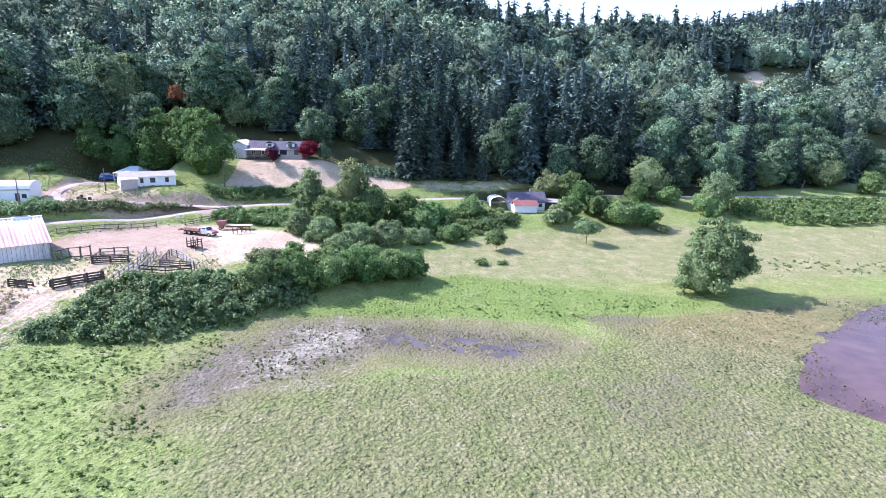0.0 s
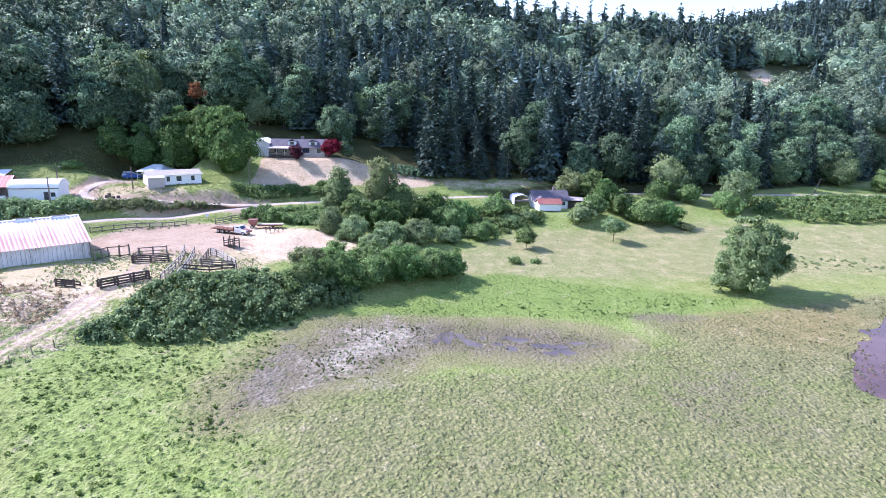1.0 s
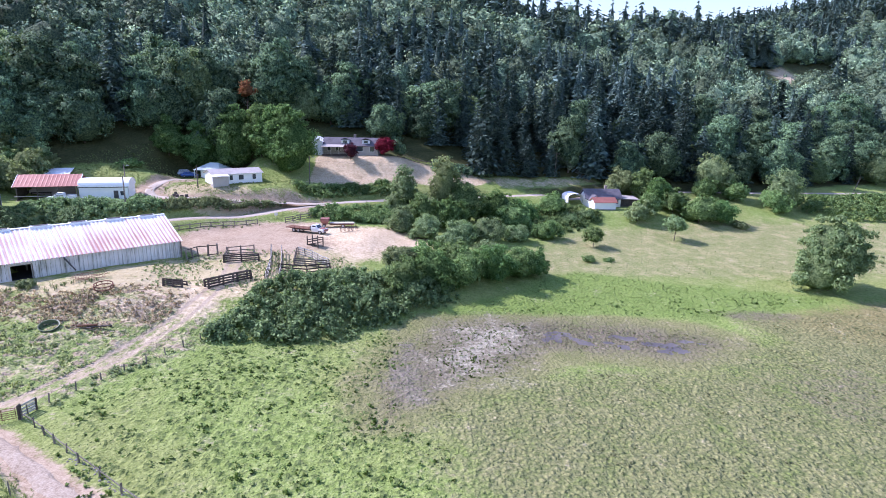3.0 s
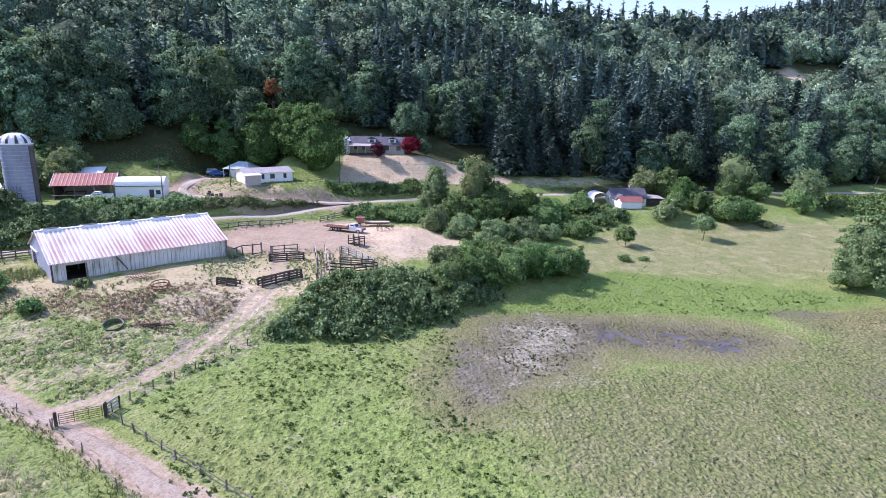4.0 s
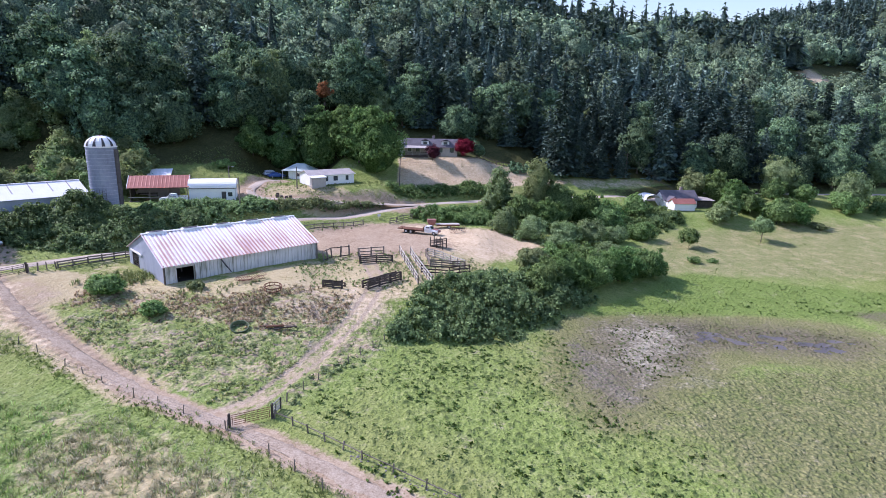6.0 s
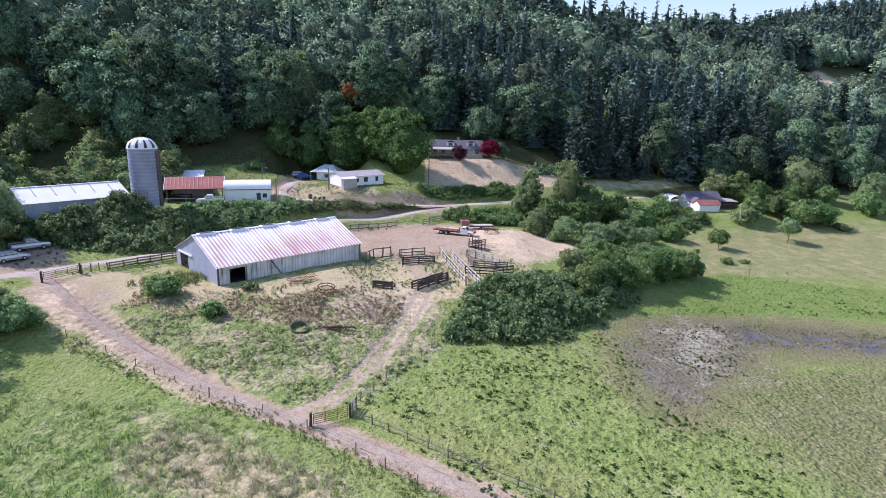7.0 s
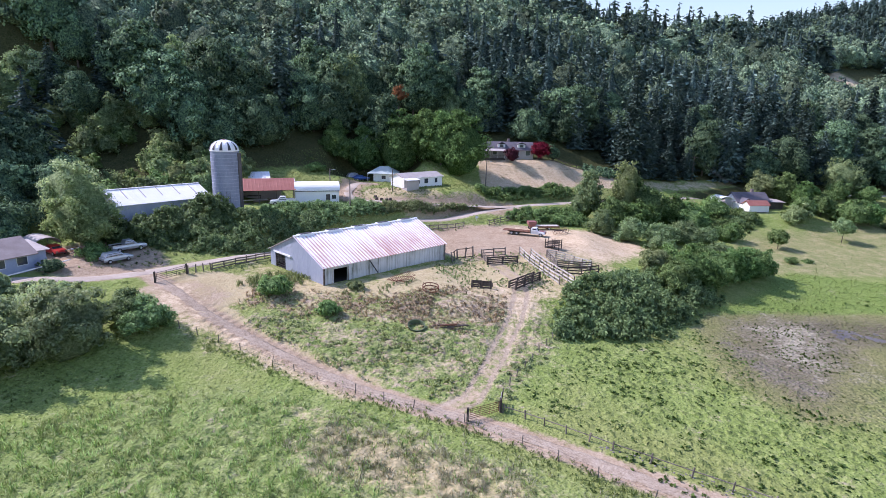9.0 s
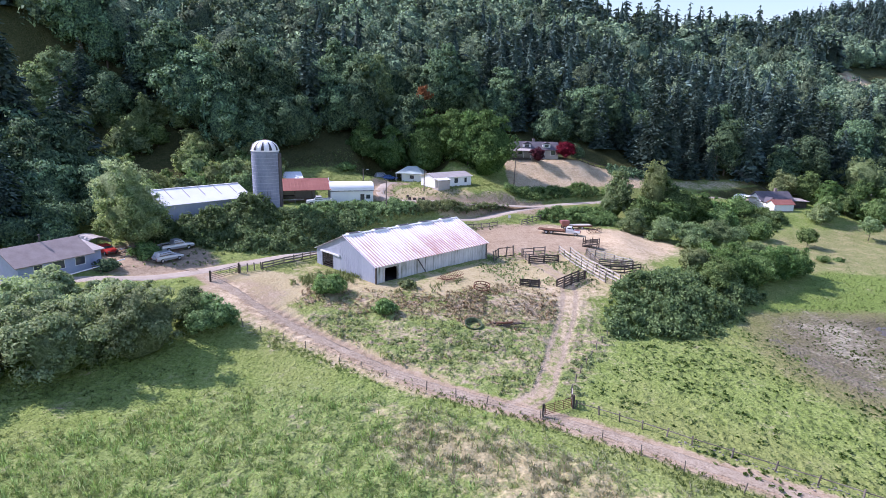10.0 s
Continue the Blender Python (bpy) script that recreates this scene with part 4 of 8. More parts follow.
    # darkens the gaps between tussocks: bare soil and their shade, put into the colour
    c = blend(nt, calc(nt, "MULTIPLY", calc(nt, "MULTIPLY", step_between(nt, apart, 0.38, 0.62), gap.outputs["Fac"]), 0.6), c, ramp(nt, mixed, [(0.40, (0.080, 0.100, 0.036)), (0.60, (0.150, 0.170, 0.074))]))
    tuft = nt.nodes.new("ShaderNodeAttribute")
    tuft.attribute_name = "clump"
    c = blend(nt, calc(nt, "MULTIPLY", step_between(nt, calc(nt, "ADD", tuft.outputs["Fac"], calc(nt, "MULTIPLY", calc(nt, "SUBTRACT", n3, 0.5), 1.4)), 0.3, 0.75), 0.85), c, ramp(nt, mixed, [(0.40, (0.060, 0.090, 0.026)), (0.60, (0.135, 0.175, 0.058))]))
    # dark floor colour, which also carries the trees' shade along the wood's edge
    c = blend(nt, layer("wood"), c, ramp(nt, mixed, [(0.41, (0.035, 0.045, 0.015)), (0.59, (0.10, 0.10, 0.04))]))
    track = nt.nodes.new("ShaderNodeAttribute")
    track.attribute_name = "spur"
    away = calc(nt, "ADD", calc(nt, "MULTIPLY", track.outputs["Fac"], 8.0), calc(nt, "MULTIPLY", calc(nt, "SUBTRACT", n2, 0.5), 0.9))
    rut = step_between(nt, calc(nt, "ABSOLUTE", calc(nt, "SUBTRACT", away, 0.95)), 0.55, 0.12)
    c = blend(nt, calc(nt, "MULTIPLY", rut, 0.85), c, ramp(nt, mixed, [(0.41, (0.27, 0.205, 0.145)), (0.59, (0.45, 0.365, 0.27))]))
    dimple = nt.nodes.new("ShaderNodeTexVoronoi")
    dimple.feature = "SMOOTH_F1"
    dimple.inputs["Scale"].default_value = 2.6
    wob = nt.nodes.new("ShaderNodeTexNoise")
    wob.inputs["Scale"].default_value = 1.8
    nt.links.new(p, wob.inputs["Vector"])
    nt.links.new(blend(nt, 0.5, p, wob.outputs["Color"], "ADD"), dimple.inputs["Vector"])
    hollow = dimple.outputs["Distance"]
    rise = calc(nt, "ADD", calc(nt, "MULTIPLY", n2, 0.6), calc(nt, "ADD", calc(nt, "MULTIPLY", n3, 0.7), calc(nt, "MULTIPLY", spots, 0.5)))
    rise = calc(nt, "SUBTRACT", rise, calc(nt, "ADD", calc(nt, "MULTIPLY", hollow, 0.9), calc(nt, "MULTIPLY", calc(nt, "MULTIPLY", apart, gap.outputs["Fac"]), 1.0)))
    bare = calc(nt, "MAXIMUM", layer("dirt", 0.3), calc(nt, "MULTIPLY", layer("dry"), 0.55))
    rise = calc(nt, "MULTIPLY", rise, calc(nt, "SUBTRACT", 1.0, calc(nt, "MULTIPLY", bare, 0.8)))
    finish(nt, c, 0.95, 0, relief(nt, rise, 0.9, 0.23), 0.1)
    return m


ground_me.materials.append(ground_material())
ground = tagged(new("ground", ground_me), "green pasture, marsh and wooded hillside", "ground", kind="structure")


def strip(name, pts, width, material, label, category, lift, wob=0.25, seed=1):
    """A worn way laid on the ground along a line, with uneven edges."""
    rng = np.random.default_rng(seed)
    P, Z = centre_line(pts)
    D = np.gradient(P, axis=0)
    D /= np.linalg.norm(D, axis=1)[:, None]
    S = np.stack([D[:, 1], -D[:, 0]], 1)
    cols = [-1, -0.8, -0.45, 0, 0.45, 0.8, 1]
    v, f = [], []
    for p, s, z in zip(P, S, Z):
        for c in cols:
            w = width / 2 * c + (rng.uniform(-wob, wob) if abs(c) == 1 else 0)
            q = p + s * w
            dip = {0: 0.02, 0.45: 0.0, 0.8: -0.01, 1: -0.12}[abs(c)]
            v.append((q[0], q[1], float(z) + lift + dip))
    m = len(cols)
    f = [(k * m + i, k * m + i + 1, (k + 1) * m + i + 1, (k + 1) * m + i) for k in range(len(P) - 1) for i in range(m - 1)]
    f = [q[::-1] for q in f]
    return tagged(new(name, mesh_of(name, v, f, material, True)), label, category, kind="structure")


strip("road", ROAD, 2.8, GRAVEL, "pale grey gravel farm road", "road", 0.03, 0.25, 2)
strip("driveway", DRIVE, 2.3, GRAVEL, "curving gravel driveway to the mobile home", "road", 0.045, 0.3, 3)
strip("track", TRACK, 1.6, DIRT, "pinkish brown dirt farm track", "road", 0.02, 0.4, 4)


def water_sheet(name, pts, z, label, material):
    """A still sheet of water with a rounded shore."""
    P = np.array(pts, float)
    for _ in range(3):
        P = np.stack([0.75 * P + 0.25 * np.roll(P, -1, 0), 0.25 * P + 0.75 * np.roll(P, -1, 0)], 1).reshape(-1, 2)
    me = mesh_of(name, [(x, y, z) for x, y in P], [tuple(range(len(P)))], material)
    return tagged(new(name, me), label, "pond", kind="structure")


water_sheet("pond", [(84, 101), (66, 91), (58, 80), (44, 68), (40, 61), (43, 54), (50, 49), (66, 43), (94, 47), (108, 70), (102, 96)], POOL_Z, "shallow muddy purple-brown pond in the pasture", POND)
water_sheet("puddle", [(-13, 77), (-6, 80), (2, 78.5), (15, 76), (20, 72), (9, 67.8), (-2, 69.5), (-12, 70)], PUDDLE_Z, "thin grey water standing on the marsh", PUDDLE_WATER)

# ---- farm buildings ----
def gable_wall(f, x, w, base, eave, ridge, thick=0.15):
    """An upright end wall with a pointed top, across y from 0 to w."""
    out = [(0, base), (w, base), (w, eave), (w / 2, ridge), (0, eave)]
    f.loft([[(x + dx, y, z) for y, z in out] for dx in (0, thick)])


def ribbed_slope(f, x0, x1, a, b, pitch, rib, thick=0.05):
    """Roofing sheet between the eave line a=(y, z) and the ridge line b=(y, z), with upright ribs running down the slope."""
    n = int(round((x1 - x0) / pitch))
    row = []
    for i in range(n):
        x = x0 + (x1 - x0) * i / n
        d = (x1 - x0) / n
        row += [(x, 0), (x + d * 0.62, 0), (x + d * 0.72, rib), (x + d * 0.90, rib)]
    row.append((x1, 0))
    v, k = [], len(row)
    for y, z in (a, b):
        v += [(x, y, z + h) for x, h in row]
    for y, z in (a, b):
        v += [(x, y, z + h - thick) for x, h in row]
    fc = []
    up = b[0] > a[0]
    for i in range(k - 1):
        q = (i, i + 1, k + i + 1, k + i)
        fc.append(q if up else q[::-1])
        q = (2 * k + i, 2 * k + i + 1, 3 * k + i + 1, 3 * k + i)
        fc.append(q[::-1] if up else q)
        fc.append((i, i + 1, 2 * k + i + 1, 2 * k + i)[::-1 if up else 1])
        fc.append((k + i, k + i + 1, 3 * k + i + 1, 3 * k + i)[::1 if up else -1])
    fc += [(0, k, 3 * k, 2 * k), (k - 1, 2 * k - 1, 4 * k - 1, 3 * k - 1)[::-1]]
    f.add(v, fc)


def pole_barn():
    L, W, E, R = 25.4, 16.0, 2.75, 6.1
    b = thing("barn", -86.3, 77.1, 4.6, 42.6, "long low pole barn with rusting white corrugated roof", "barn")
    n = 42
    for i in range(n):  # upright sheets, with an opening near the west end
        x0, x1 = L * i / n, L * (i + 1) / n
        lo = 2.2 if 1.6 < (x0 + x1) / 2 < 4.3 else -0.4
        part("wall_sheet", Form().box(x0, x1 - 0.04, 0.0, 0.10 + 0.035 * (i % 2), lo, E), GRIMY_WALL, b)
    back = Form().box(0, L, W - 0.12, W, -0.4, E)
    part("back_wall", back, GRIMY_WALL, b)
    m = 30
    for i in range(m):
        y0, y1 = W * i / m, W * (i + 1) / m
        y = (y0 + y1) / 2
        top = E + (R - E) * (1 - abs(y - W / 2) / (W / 2)) - 0.03
        lo = 2.4 if 11.2 < y < 14.2 else -0.5
        part("gable_sheet", Form().box(0.0, 0.10 + 0.03 * (i % 2), y0, y1 - 0.03, lo, top), STEEL_BLUE, b)
    east = Form()
    gable_wall(east, L - 0.12, W, -0.4, E, R - 0.05, 0.12)
    part("gable_wall", east, STEEL_BLUE, b)
    for a in ((-0.35, E - 0.10), (W + 0.35, E - 0.10)):
        s = Form()
        ribbed_slope(s, -0.3, L + 0.3, a, (W / 2, R + 0.06), 0.60, 0.085)
        part("roof_sheet", s, RUSTY_SHEET, b, "white corrugated steel roof sheeting streaked with red rust")
    part("ridge_cap", Form().slab((-0.3, W / 2 - 0.3, R + 0.08), (L + 0.3, W / 2 - 0.3, R + 0.08), (L + 0.3, W / 2, R + 0.2), (-0.3, W / 2, R + 0.2), 0.04)
         .slab((-0.3, W / 2, R + 0.2), (L + 0.3, W / 2, R + 0.2), (L + 0.3, W / 2 + 0.3, R + 0.08), (-0.3, W / 2 + 0.3, R + 0.08), 0.04), WHITE_ROOF, b)
    for i in range(5):
        x = 0.6 + i * 5.2
        v = part("ridge_vent", Form().box(x, x + 2.6, W / 2 - 0.44, W / 2 + 0.44, R - 0.2, R + 0.24), WHITE_ROOF, b, "low white ridge vent with a dark slab for its shaded gap")
        # dark slab stands in for the shade in the open vent's gap
        part("vent_gap", Form().box(x + 0.3, x + 2.3, W / 2 - 0.38, W / 2 + 0.38, R + 0.242, R + 0.30), STEEL_DARK, v)
    part("corner_post", Form().box(-0.08, 0.14, -0.14, 0.08, -0.5, E + 0.02), WOOD_DARK, b, "dark corner post")
    part("corner_post", Form().box(L - 0.12, L + 0.08, -0.14, 0.06, -0.5, E), WOOD_GREY, b)
    part("door_rail", Form().box(-0.22, -0.06, 9.2, 14.6, 2.45, 2.72), TRIM_WHITE, b, "white sliding door rail")
    g = part("stock_gate", Form().box(-0.02, 0.05, 11.3, 11.38, -0.2, 1.9), STEEL_DARK, b)
    part("upright", Form().box(-0.02, 0.05, 14.1, 14.18, -0.2, 1.9), STEEL_DARK, g)
    for k in range(5):
        part("rail", Form().box(-0.02, 0.04, 11.3, 14.18, 0.15 + 0.38 * k, 0.24 + 0.38 * k), STEEL_DARK, g)
    part("door_jamb", Form().box(1.45, 1.60, -0.06, 0.16, -0.4, 2.3), WOOD_PALE, b)
    part("door_jamb", Form().box(4.30, 4.45, -0.06, 0.16, -0.4, 2.3), WOOD_GREY, b)
    part("door_header", Form().box(1.45, 4.45, -0.06, 0.16, 2.18, 2.36), WOOD_PALE, b)
    part("downspout", Form().tube((8.3, -0.30, 2.55), (9.6, -0.75, 0.4), 0.10, 0.10, 8), STEEL_DARK, b, "slanting dark downspout")
    # floor coloured near black to paint the barn's inner shade
    part("dirt_floor", Form().box(0.15, L - 0.15, 0.15, W - 0.15, -0.45, 0.03), INNER_SHADE, b)
    for i in range(1, 6):
        part("post", Form().box(i * 4.2, i * 4.2 + 0.18, 5.2, 5.38, 0, 4.6), WOOD_GREY, b)
    return b


def silo():
    s = thing("silo", -110.0, 107.3, 10.0, 0, "tall concrete stave silo with striped metal dome", "silo")
    r, h = 2.62, 12.1
    body = Form()
    rings = []
    n, k = 36, 24
    z = -0.4
    for i in range(k):  # courses of staves with a slight joint between them
        z0, z1 = (h + 0.4) * i / k - 0.4, (h + 0.4) * (i + 1) / k - 0.4
        for zz, rr in ((z0 + 0.03, r), (z1 - 0.03, r), (z1, r - 0.03)):
            rings.append([(math.cos(6.2832 * j / n) * rr, math.sin(6.2832 * j / n) * rr, zz) for j in range(n)])
    body.loft(rings)
    part("body", body, CONCRETE, s, "blue-grey concrete stave wall", smooth_faces=False)
    for i in range(17):
        z = 0.5 + i * 0.68
        hoop = Form()
        hoop.loft([[(math.cos(6.2832 * j / n) * rr, math.sin(6.2832 * j / n) * rr, z + dz) for j in range(n)] for rr, dz in ((r + 0.002, -0.03), (r + 0.03, -0.02), (r + 0.03, 0.02), (r + 0.002, 0.03))], caps=False)
        part("hoop", hoop, STEEL_BLUE, s)
    panels = 22
    dome_h = 1.95
    for i in range(panels):  # dome gores, dark ones between pale ones towards the sun
        a0, a1 = 6.2832 * i / panels, 6.2832 * (i + 1) / panels
        g = Form()
        rows = []
        for t in range(6):
            q = t / 5 * 1.47
            rr, zz = (r + 0.06) * math.cos(q), h + dome_h * math.sin(q)
            rows.append([(math.cos(a) * rr, math.sin(a) * rr, zz + bump) for a, bump in ((a0, 0.05), (a0 + (a1 - a0) * 0.12, 0.0), (a1 - (a1 - a0) * 0.12, 0.0), (a1, 0.05))])
        g.loft(rows, closed=False, caps=False)
        part("dome_panel", g, WHITE_ROOF, s)
    for i in range(11):
        a = 6.2832 * (2 * i + 0.5) / panels + 0.1
        g = Form()
        rows = []
        for t in range(5):
            q = (0.02 + t / 4 * 0.62) * 1.47
            rr, zz, w = (r + 0.11) * math.cos(q), h + dome_h * math.sin(q) + 0.03, 0.11 * (1 - 0.12 * t)
            rows.append([(math.cos(a + e) * rr, math.sin(a + e) * rr, zz) for e in (-w, w)])
        g.loft(rows, closed=False, caps=False)
        part("dome_stripe", g, STEEL_DARK, s, "dark bare gap stripe in the dome")
    part("eave_ring", Form().loft([[(math.cos(6.2832 * j / n) * rr, math.sin(6.2832 * j / n) * rr, h + dz) for j in range(n)] for rr, dz in ((r + 0.01, -0.18), (r + 0.12, -0.12), (r + 0.14, 0.03), (r + 0.02, 0.06))], caps=False), WHITE_ROOF, s)
    part("dome_cap", Form().tube((0, 0, h + dome_h - 0.06), (0, 0, h + dome_h + 0.1), 0.42, 0.30, 12), PAINT_FADED, s, "faded pink cap")
    chute = Form()  # half-round unloading chute on the east side
    for zs in (0.4,):
        pts = [(r * 0.97 + 0.55 * math.cos(t), 0.55 * math.sin(t)) for t in np.linspace(-1.6, 1.6, 8)]
        chute.loft([[(x, y, z) for x, y in pts] for z in (zs, h - 0.5)])
    part("chute", chute, STEEL_DARK, s, "dark unloading chute")
    lad = part("ladder", Form().tube((0.85, -r - 0.16, 0), (0.85, -r - 0.16, 4.4), 0.03, n=5).tube((1.45, -r - 0.02, 0), (1.45, -r - 0.02, 4.4), 0.03, n=5), STEEL_DARK, s)
    for i in range(9):
        part("rung", Form().tube((0.85, -r - 0.16, 0.35 + i * 0.45), (1.45, -r - 0.02, 0.35 + i * 0.45), 0.022, n=5), STEEL_DARK, lad)
    cage = part("lattice", Form().tube((-1.2, -r * 0.9 - 0.1, 0.0), (-1.2, -r * 0.9 - 0.1, 4.0), 0.03, n=5), STEEL_DARK, s)
    for x in (-0.7, -0.2, 0.3):
        y = -math.sqrt(r * r - x * x) - 0.12
        part("bar", Form().tube((x, y, 0.0), (x, y, 4.2), 0.025, n=5), STEEL_DARK, cage)
    return s


def hay_barn():
    L, W, E, R = 16.6, 9.6, 3.3, 5.3
    b = thing("hay_barn", -124.2, 93.9, 10.0, 48.0, "hay barn with white streaked steel roof", "barn")
    part("front_wall", Form().box(0, L, 0, 0.12, -1.5, E), STEEL_BLUE, b)
    part("back_wall", Form().box(0, L, W - 0.12, W, -0.5, E), STEEL_BLUE, b)
    for x in (0.0, L - 0.12):
        f = Form()
        gable_wall(f, x, W, -1.5, E, R - 0.05, 0.12)
        part("gable_wall", f, STEEL_BLUE, b, "blue-grey shaded gable wall")
    for a in ((-0.5, E - 0.15), (W + 0.5, E - 0.15)):
        s = Form()
        ribbed_slope(s, -0.4, L + 0.4, a, (W / 2, R + 0.04), 0.9, 0.012)
        part("roof_sheet", s, WHITE_ROOF, b, "sun-bleached white roofing")
    for i in range(5):
        x = 2.2 + i * 3.1
        part("roof_seam", Form().slab((x, 1.4, E + 0.64), (x + 0.22, 1.4, E + 0.64), (x + 0.16, W / 2 - 0.2, R + 0.02), (x, W / 2 - 0.2, R + 0.02), 0.03), TAUPE_ROOF, b, "dark stained lap seam")
    part("ridge_cap", Form().box(-0.4, L + 0.4, W / 2 - 0.25, W / 2 + 0.25, R + 0.03, R + 0.10), WHITE_ROOF, b)
    return b


def open_shed():
    b = thing("open_shed", -110.4, 116.3, 10.0, 18.0, "open-fronted machine shed with red steel roof", "shed")
    L, W, E, R = 11.2, 7.4, 3.1, 5.1
    for i in range(4):
        x = 0.15 + i * (L - 0.3) / 3
        part("post", Form().box(x - 0.09, x + 0.09, 0.05, 0.23, -0.2, E - 0.1), WOOD_GREY, b)
    part("beam", Form().box(0, L, 0.03, 0.25, E - 0.3, E - 0.05), WOOD_DARK, b)
    part("back_wall", Form().box(0, 5.2, W - 0.15, W, -0.2, E), CREAM_SIDING, b)
    part("back_wall", Form().box(5.2, L - 2.2, W - 0.15, W, -0.2, E - 0.4), CREAM_SIDING, b)
    part("side_wall", Form().box(0, 0.12, 0.3, W, -0.2, E), WOOD_DARK, b)
    part("dirt_floor", Form().box(-0.2, L + 0.1, -0.4, W, -0.3, 0.04), DIRT, b)
    part("work_bench", Form().box(0.6, 4.5, W - 1.1, W - 0.2, 0.78, 0.9).box(0.7, 0.85, W - 1, W - 0.9, 0, 0.78).box(4.3, 4.45, W - 1, W - 0.9, 0, 0.78), WOOD_DARK, b)
    part("front_rail", Form().box(-0.3, 5.6, -0.14, 0.0, 0.85, 1.0), WOOD_PALE, b, "pale timber rail")
    for y0, y1 in ((-0.6, W / 2), (W + 0.6, W / 2)):
        s = Form()
        ribbed_slope(s, -0.4, L + 0.4, (y0, E - 0.12), (y1, R), 0.75, 0.022)
        part("roof_sheet", s, RED_ROOF, b, "faded brick-red steel roofing")
    for x in (-0.42, L + 0.34):
        part("barge_board", Form().slab((x, -0.62, E - 0.1), (x + 0.1, -0.62, E - 0.1), (x + 0.1, W / 2, R + 0.06), (x, W / 2, R + 0.06), 0.22), TRIM_WHITE, b, "white barge board")
    for i in range(3):
        part("rafter", Form().bar((2.5 + 3 * i, -0.3, E - 0.2), (2.5 + 3 * i, W / 2, R - 0.12), 0.1, 0.18), WOOD_GREY, b)
    c = thing("milking_shed", -117.4, 125.2, 10.25, 18.0, "low shed with pale metal roof behind the machine shed", "shed")
    part("wall", Form().box(0, 10.6, 0, 5.6, -0.4, 3.6), CREAM_SIDING, c)
    f = Form()
    ribbed_slope(f, -0.3, 10.9, (-0.4, 3.75), (6.0, 5.0), 0.8, 0.03)
    part("roof_sheet", f, WHITE_ROOF, c, "white roofing")
    part("gable_fill", Form().box(0.02, 10.58, 5.3, 5.58, 3.6, 4.8), CREAM_SIDING, c)
    t = thing("feed_bin", -115.6, 131.5, 12.6, 0, "small white metal feed bin with conical lid", "tank")
    part("drum", Form().tube((0, 0, -1.0), (0, 0, 2.6), 0.9, 0.9, 14), WHITE_SIDING, t)
    part("lid", Form().tube((0, 0, 2.6), (0, 0, 3.3), 0.95, 0.15, 14), WHITE_ROOF, t)
    return b


def metal_shed():
    b = thing("metal_shed", -99.5, 119.6, 9.9, 14.5, "white metal shed with rounded white roof", "shed")
    L, W, E = 9.5, 6.0, 2.75
    part("front_wall", Form().box(0, L, 0, 0.1, -0.3, E), WHITE_ROOF, b, "pale metal wall")
    part("back_wall", Form().box(0, L, W - 0.1, W, -0.3, E), GRIMY_WALL, b)
    curve = [(W / 2 - (W / 2 + 0.15) * math.cos(t), E - 0.05 + 1.75 * math.sin(t) ** 0.8) for t in np.linspace(0.02, 3.12, 15)]
    shell = Form()
    shell.loft([[(x, y, z) for y, z in curve] + [(x, y * 0.985 + 0.04, z - 0.06) for y, z in curve[::-1]] for x in (-0.15, L + 0.2)])
    part("roof_shell", shell, WHITE_ROOF, b, "curved white roof sheeting", smooth_faces=False)
    for x in (0.0, L - 0.1):
        out = [(0, -0.3), (W, -0.3), (W, E)] + [(y * 0.99 + 0.03, z - 0.05) for y, z in curve[::-1]] + [(0, E)]
        part("end_wall", Form().loft([[(x + d, y, z) for y, z in out] for d in (0, 0.1)]), WHITE_SIDING, b)
    part("door", Form().box(6.6, 7.5, -0.04, 0.0, -0.1, 1.95), STEEL_DARK, b, "dark doorway")
    part("window", Form().box(7.9, 8.8, -0.03, 0.0, 0.9, 1.8), GLASS, b)
    part("fascia", Form().box(-0.1, L + 0.1, -0.2, -0.08, E - 0.12, E + 0.02), STEEL_DARK, b)
    return b


pole_barn()
silo()
hay_barn()
open_shed()
metal_shed()


# ---- houses ----
def window_part(parent, x, z, w, h, y=-0.05, name="window", turn=None):
    """A framed window standing on a wall whose outside faces -y."""
    m = turn or Matrix()
    fr = Form()
    for a in ((x - w / 2 - 0.07, x + w / 2 + 0.07, z + h, z + h + 0.07), (x - w / 2 - 0.07, x + w / 2 + 0.07, z - 0.07, z), (x - w / 2 - 0.07, x - w / 2, z, z + h), (x + w / 2, x + w / 2 + 0.07, z, z + h)):
        fr.box(a[0], a[1], y - 0.03, y + 0.05, a[2], a[3], m)
    win = part(name, fr, TRIM_WHITE, parent)
    part("pane", Form().box(x - w / 2, x + w / 2, y - 0.012, y + 0.05, z, z + h, m), GLASS, win)
    return win


def lap_wall(f, x0, x1, y0, y1, z0, z1, course=0.22):
    """A wall whose boards overlap, seen as fine steps."""
    n = max(int((z1 - z0) / course), 1)
    rings = []
    for i in range(n):
        a, b = z0 + (z1 - z0) * i / n, z0 + (z1 - z0) * (i + 1) / n
        for e, z in ((0.02, a), (0.0, b)):
            rings.append([(x0 - e, y0 - e, z), (x1 + e, y0 - e, z), (x1 + e, y1 + e, z), (x0 - e, y1 + e, z)])
    f.loft(rings)


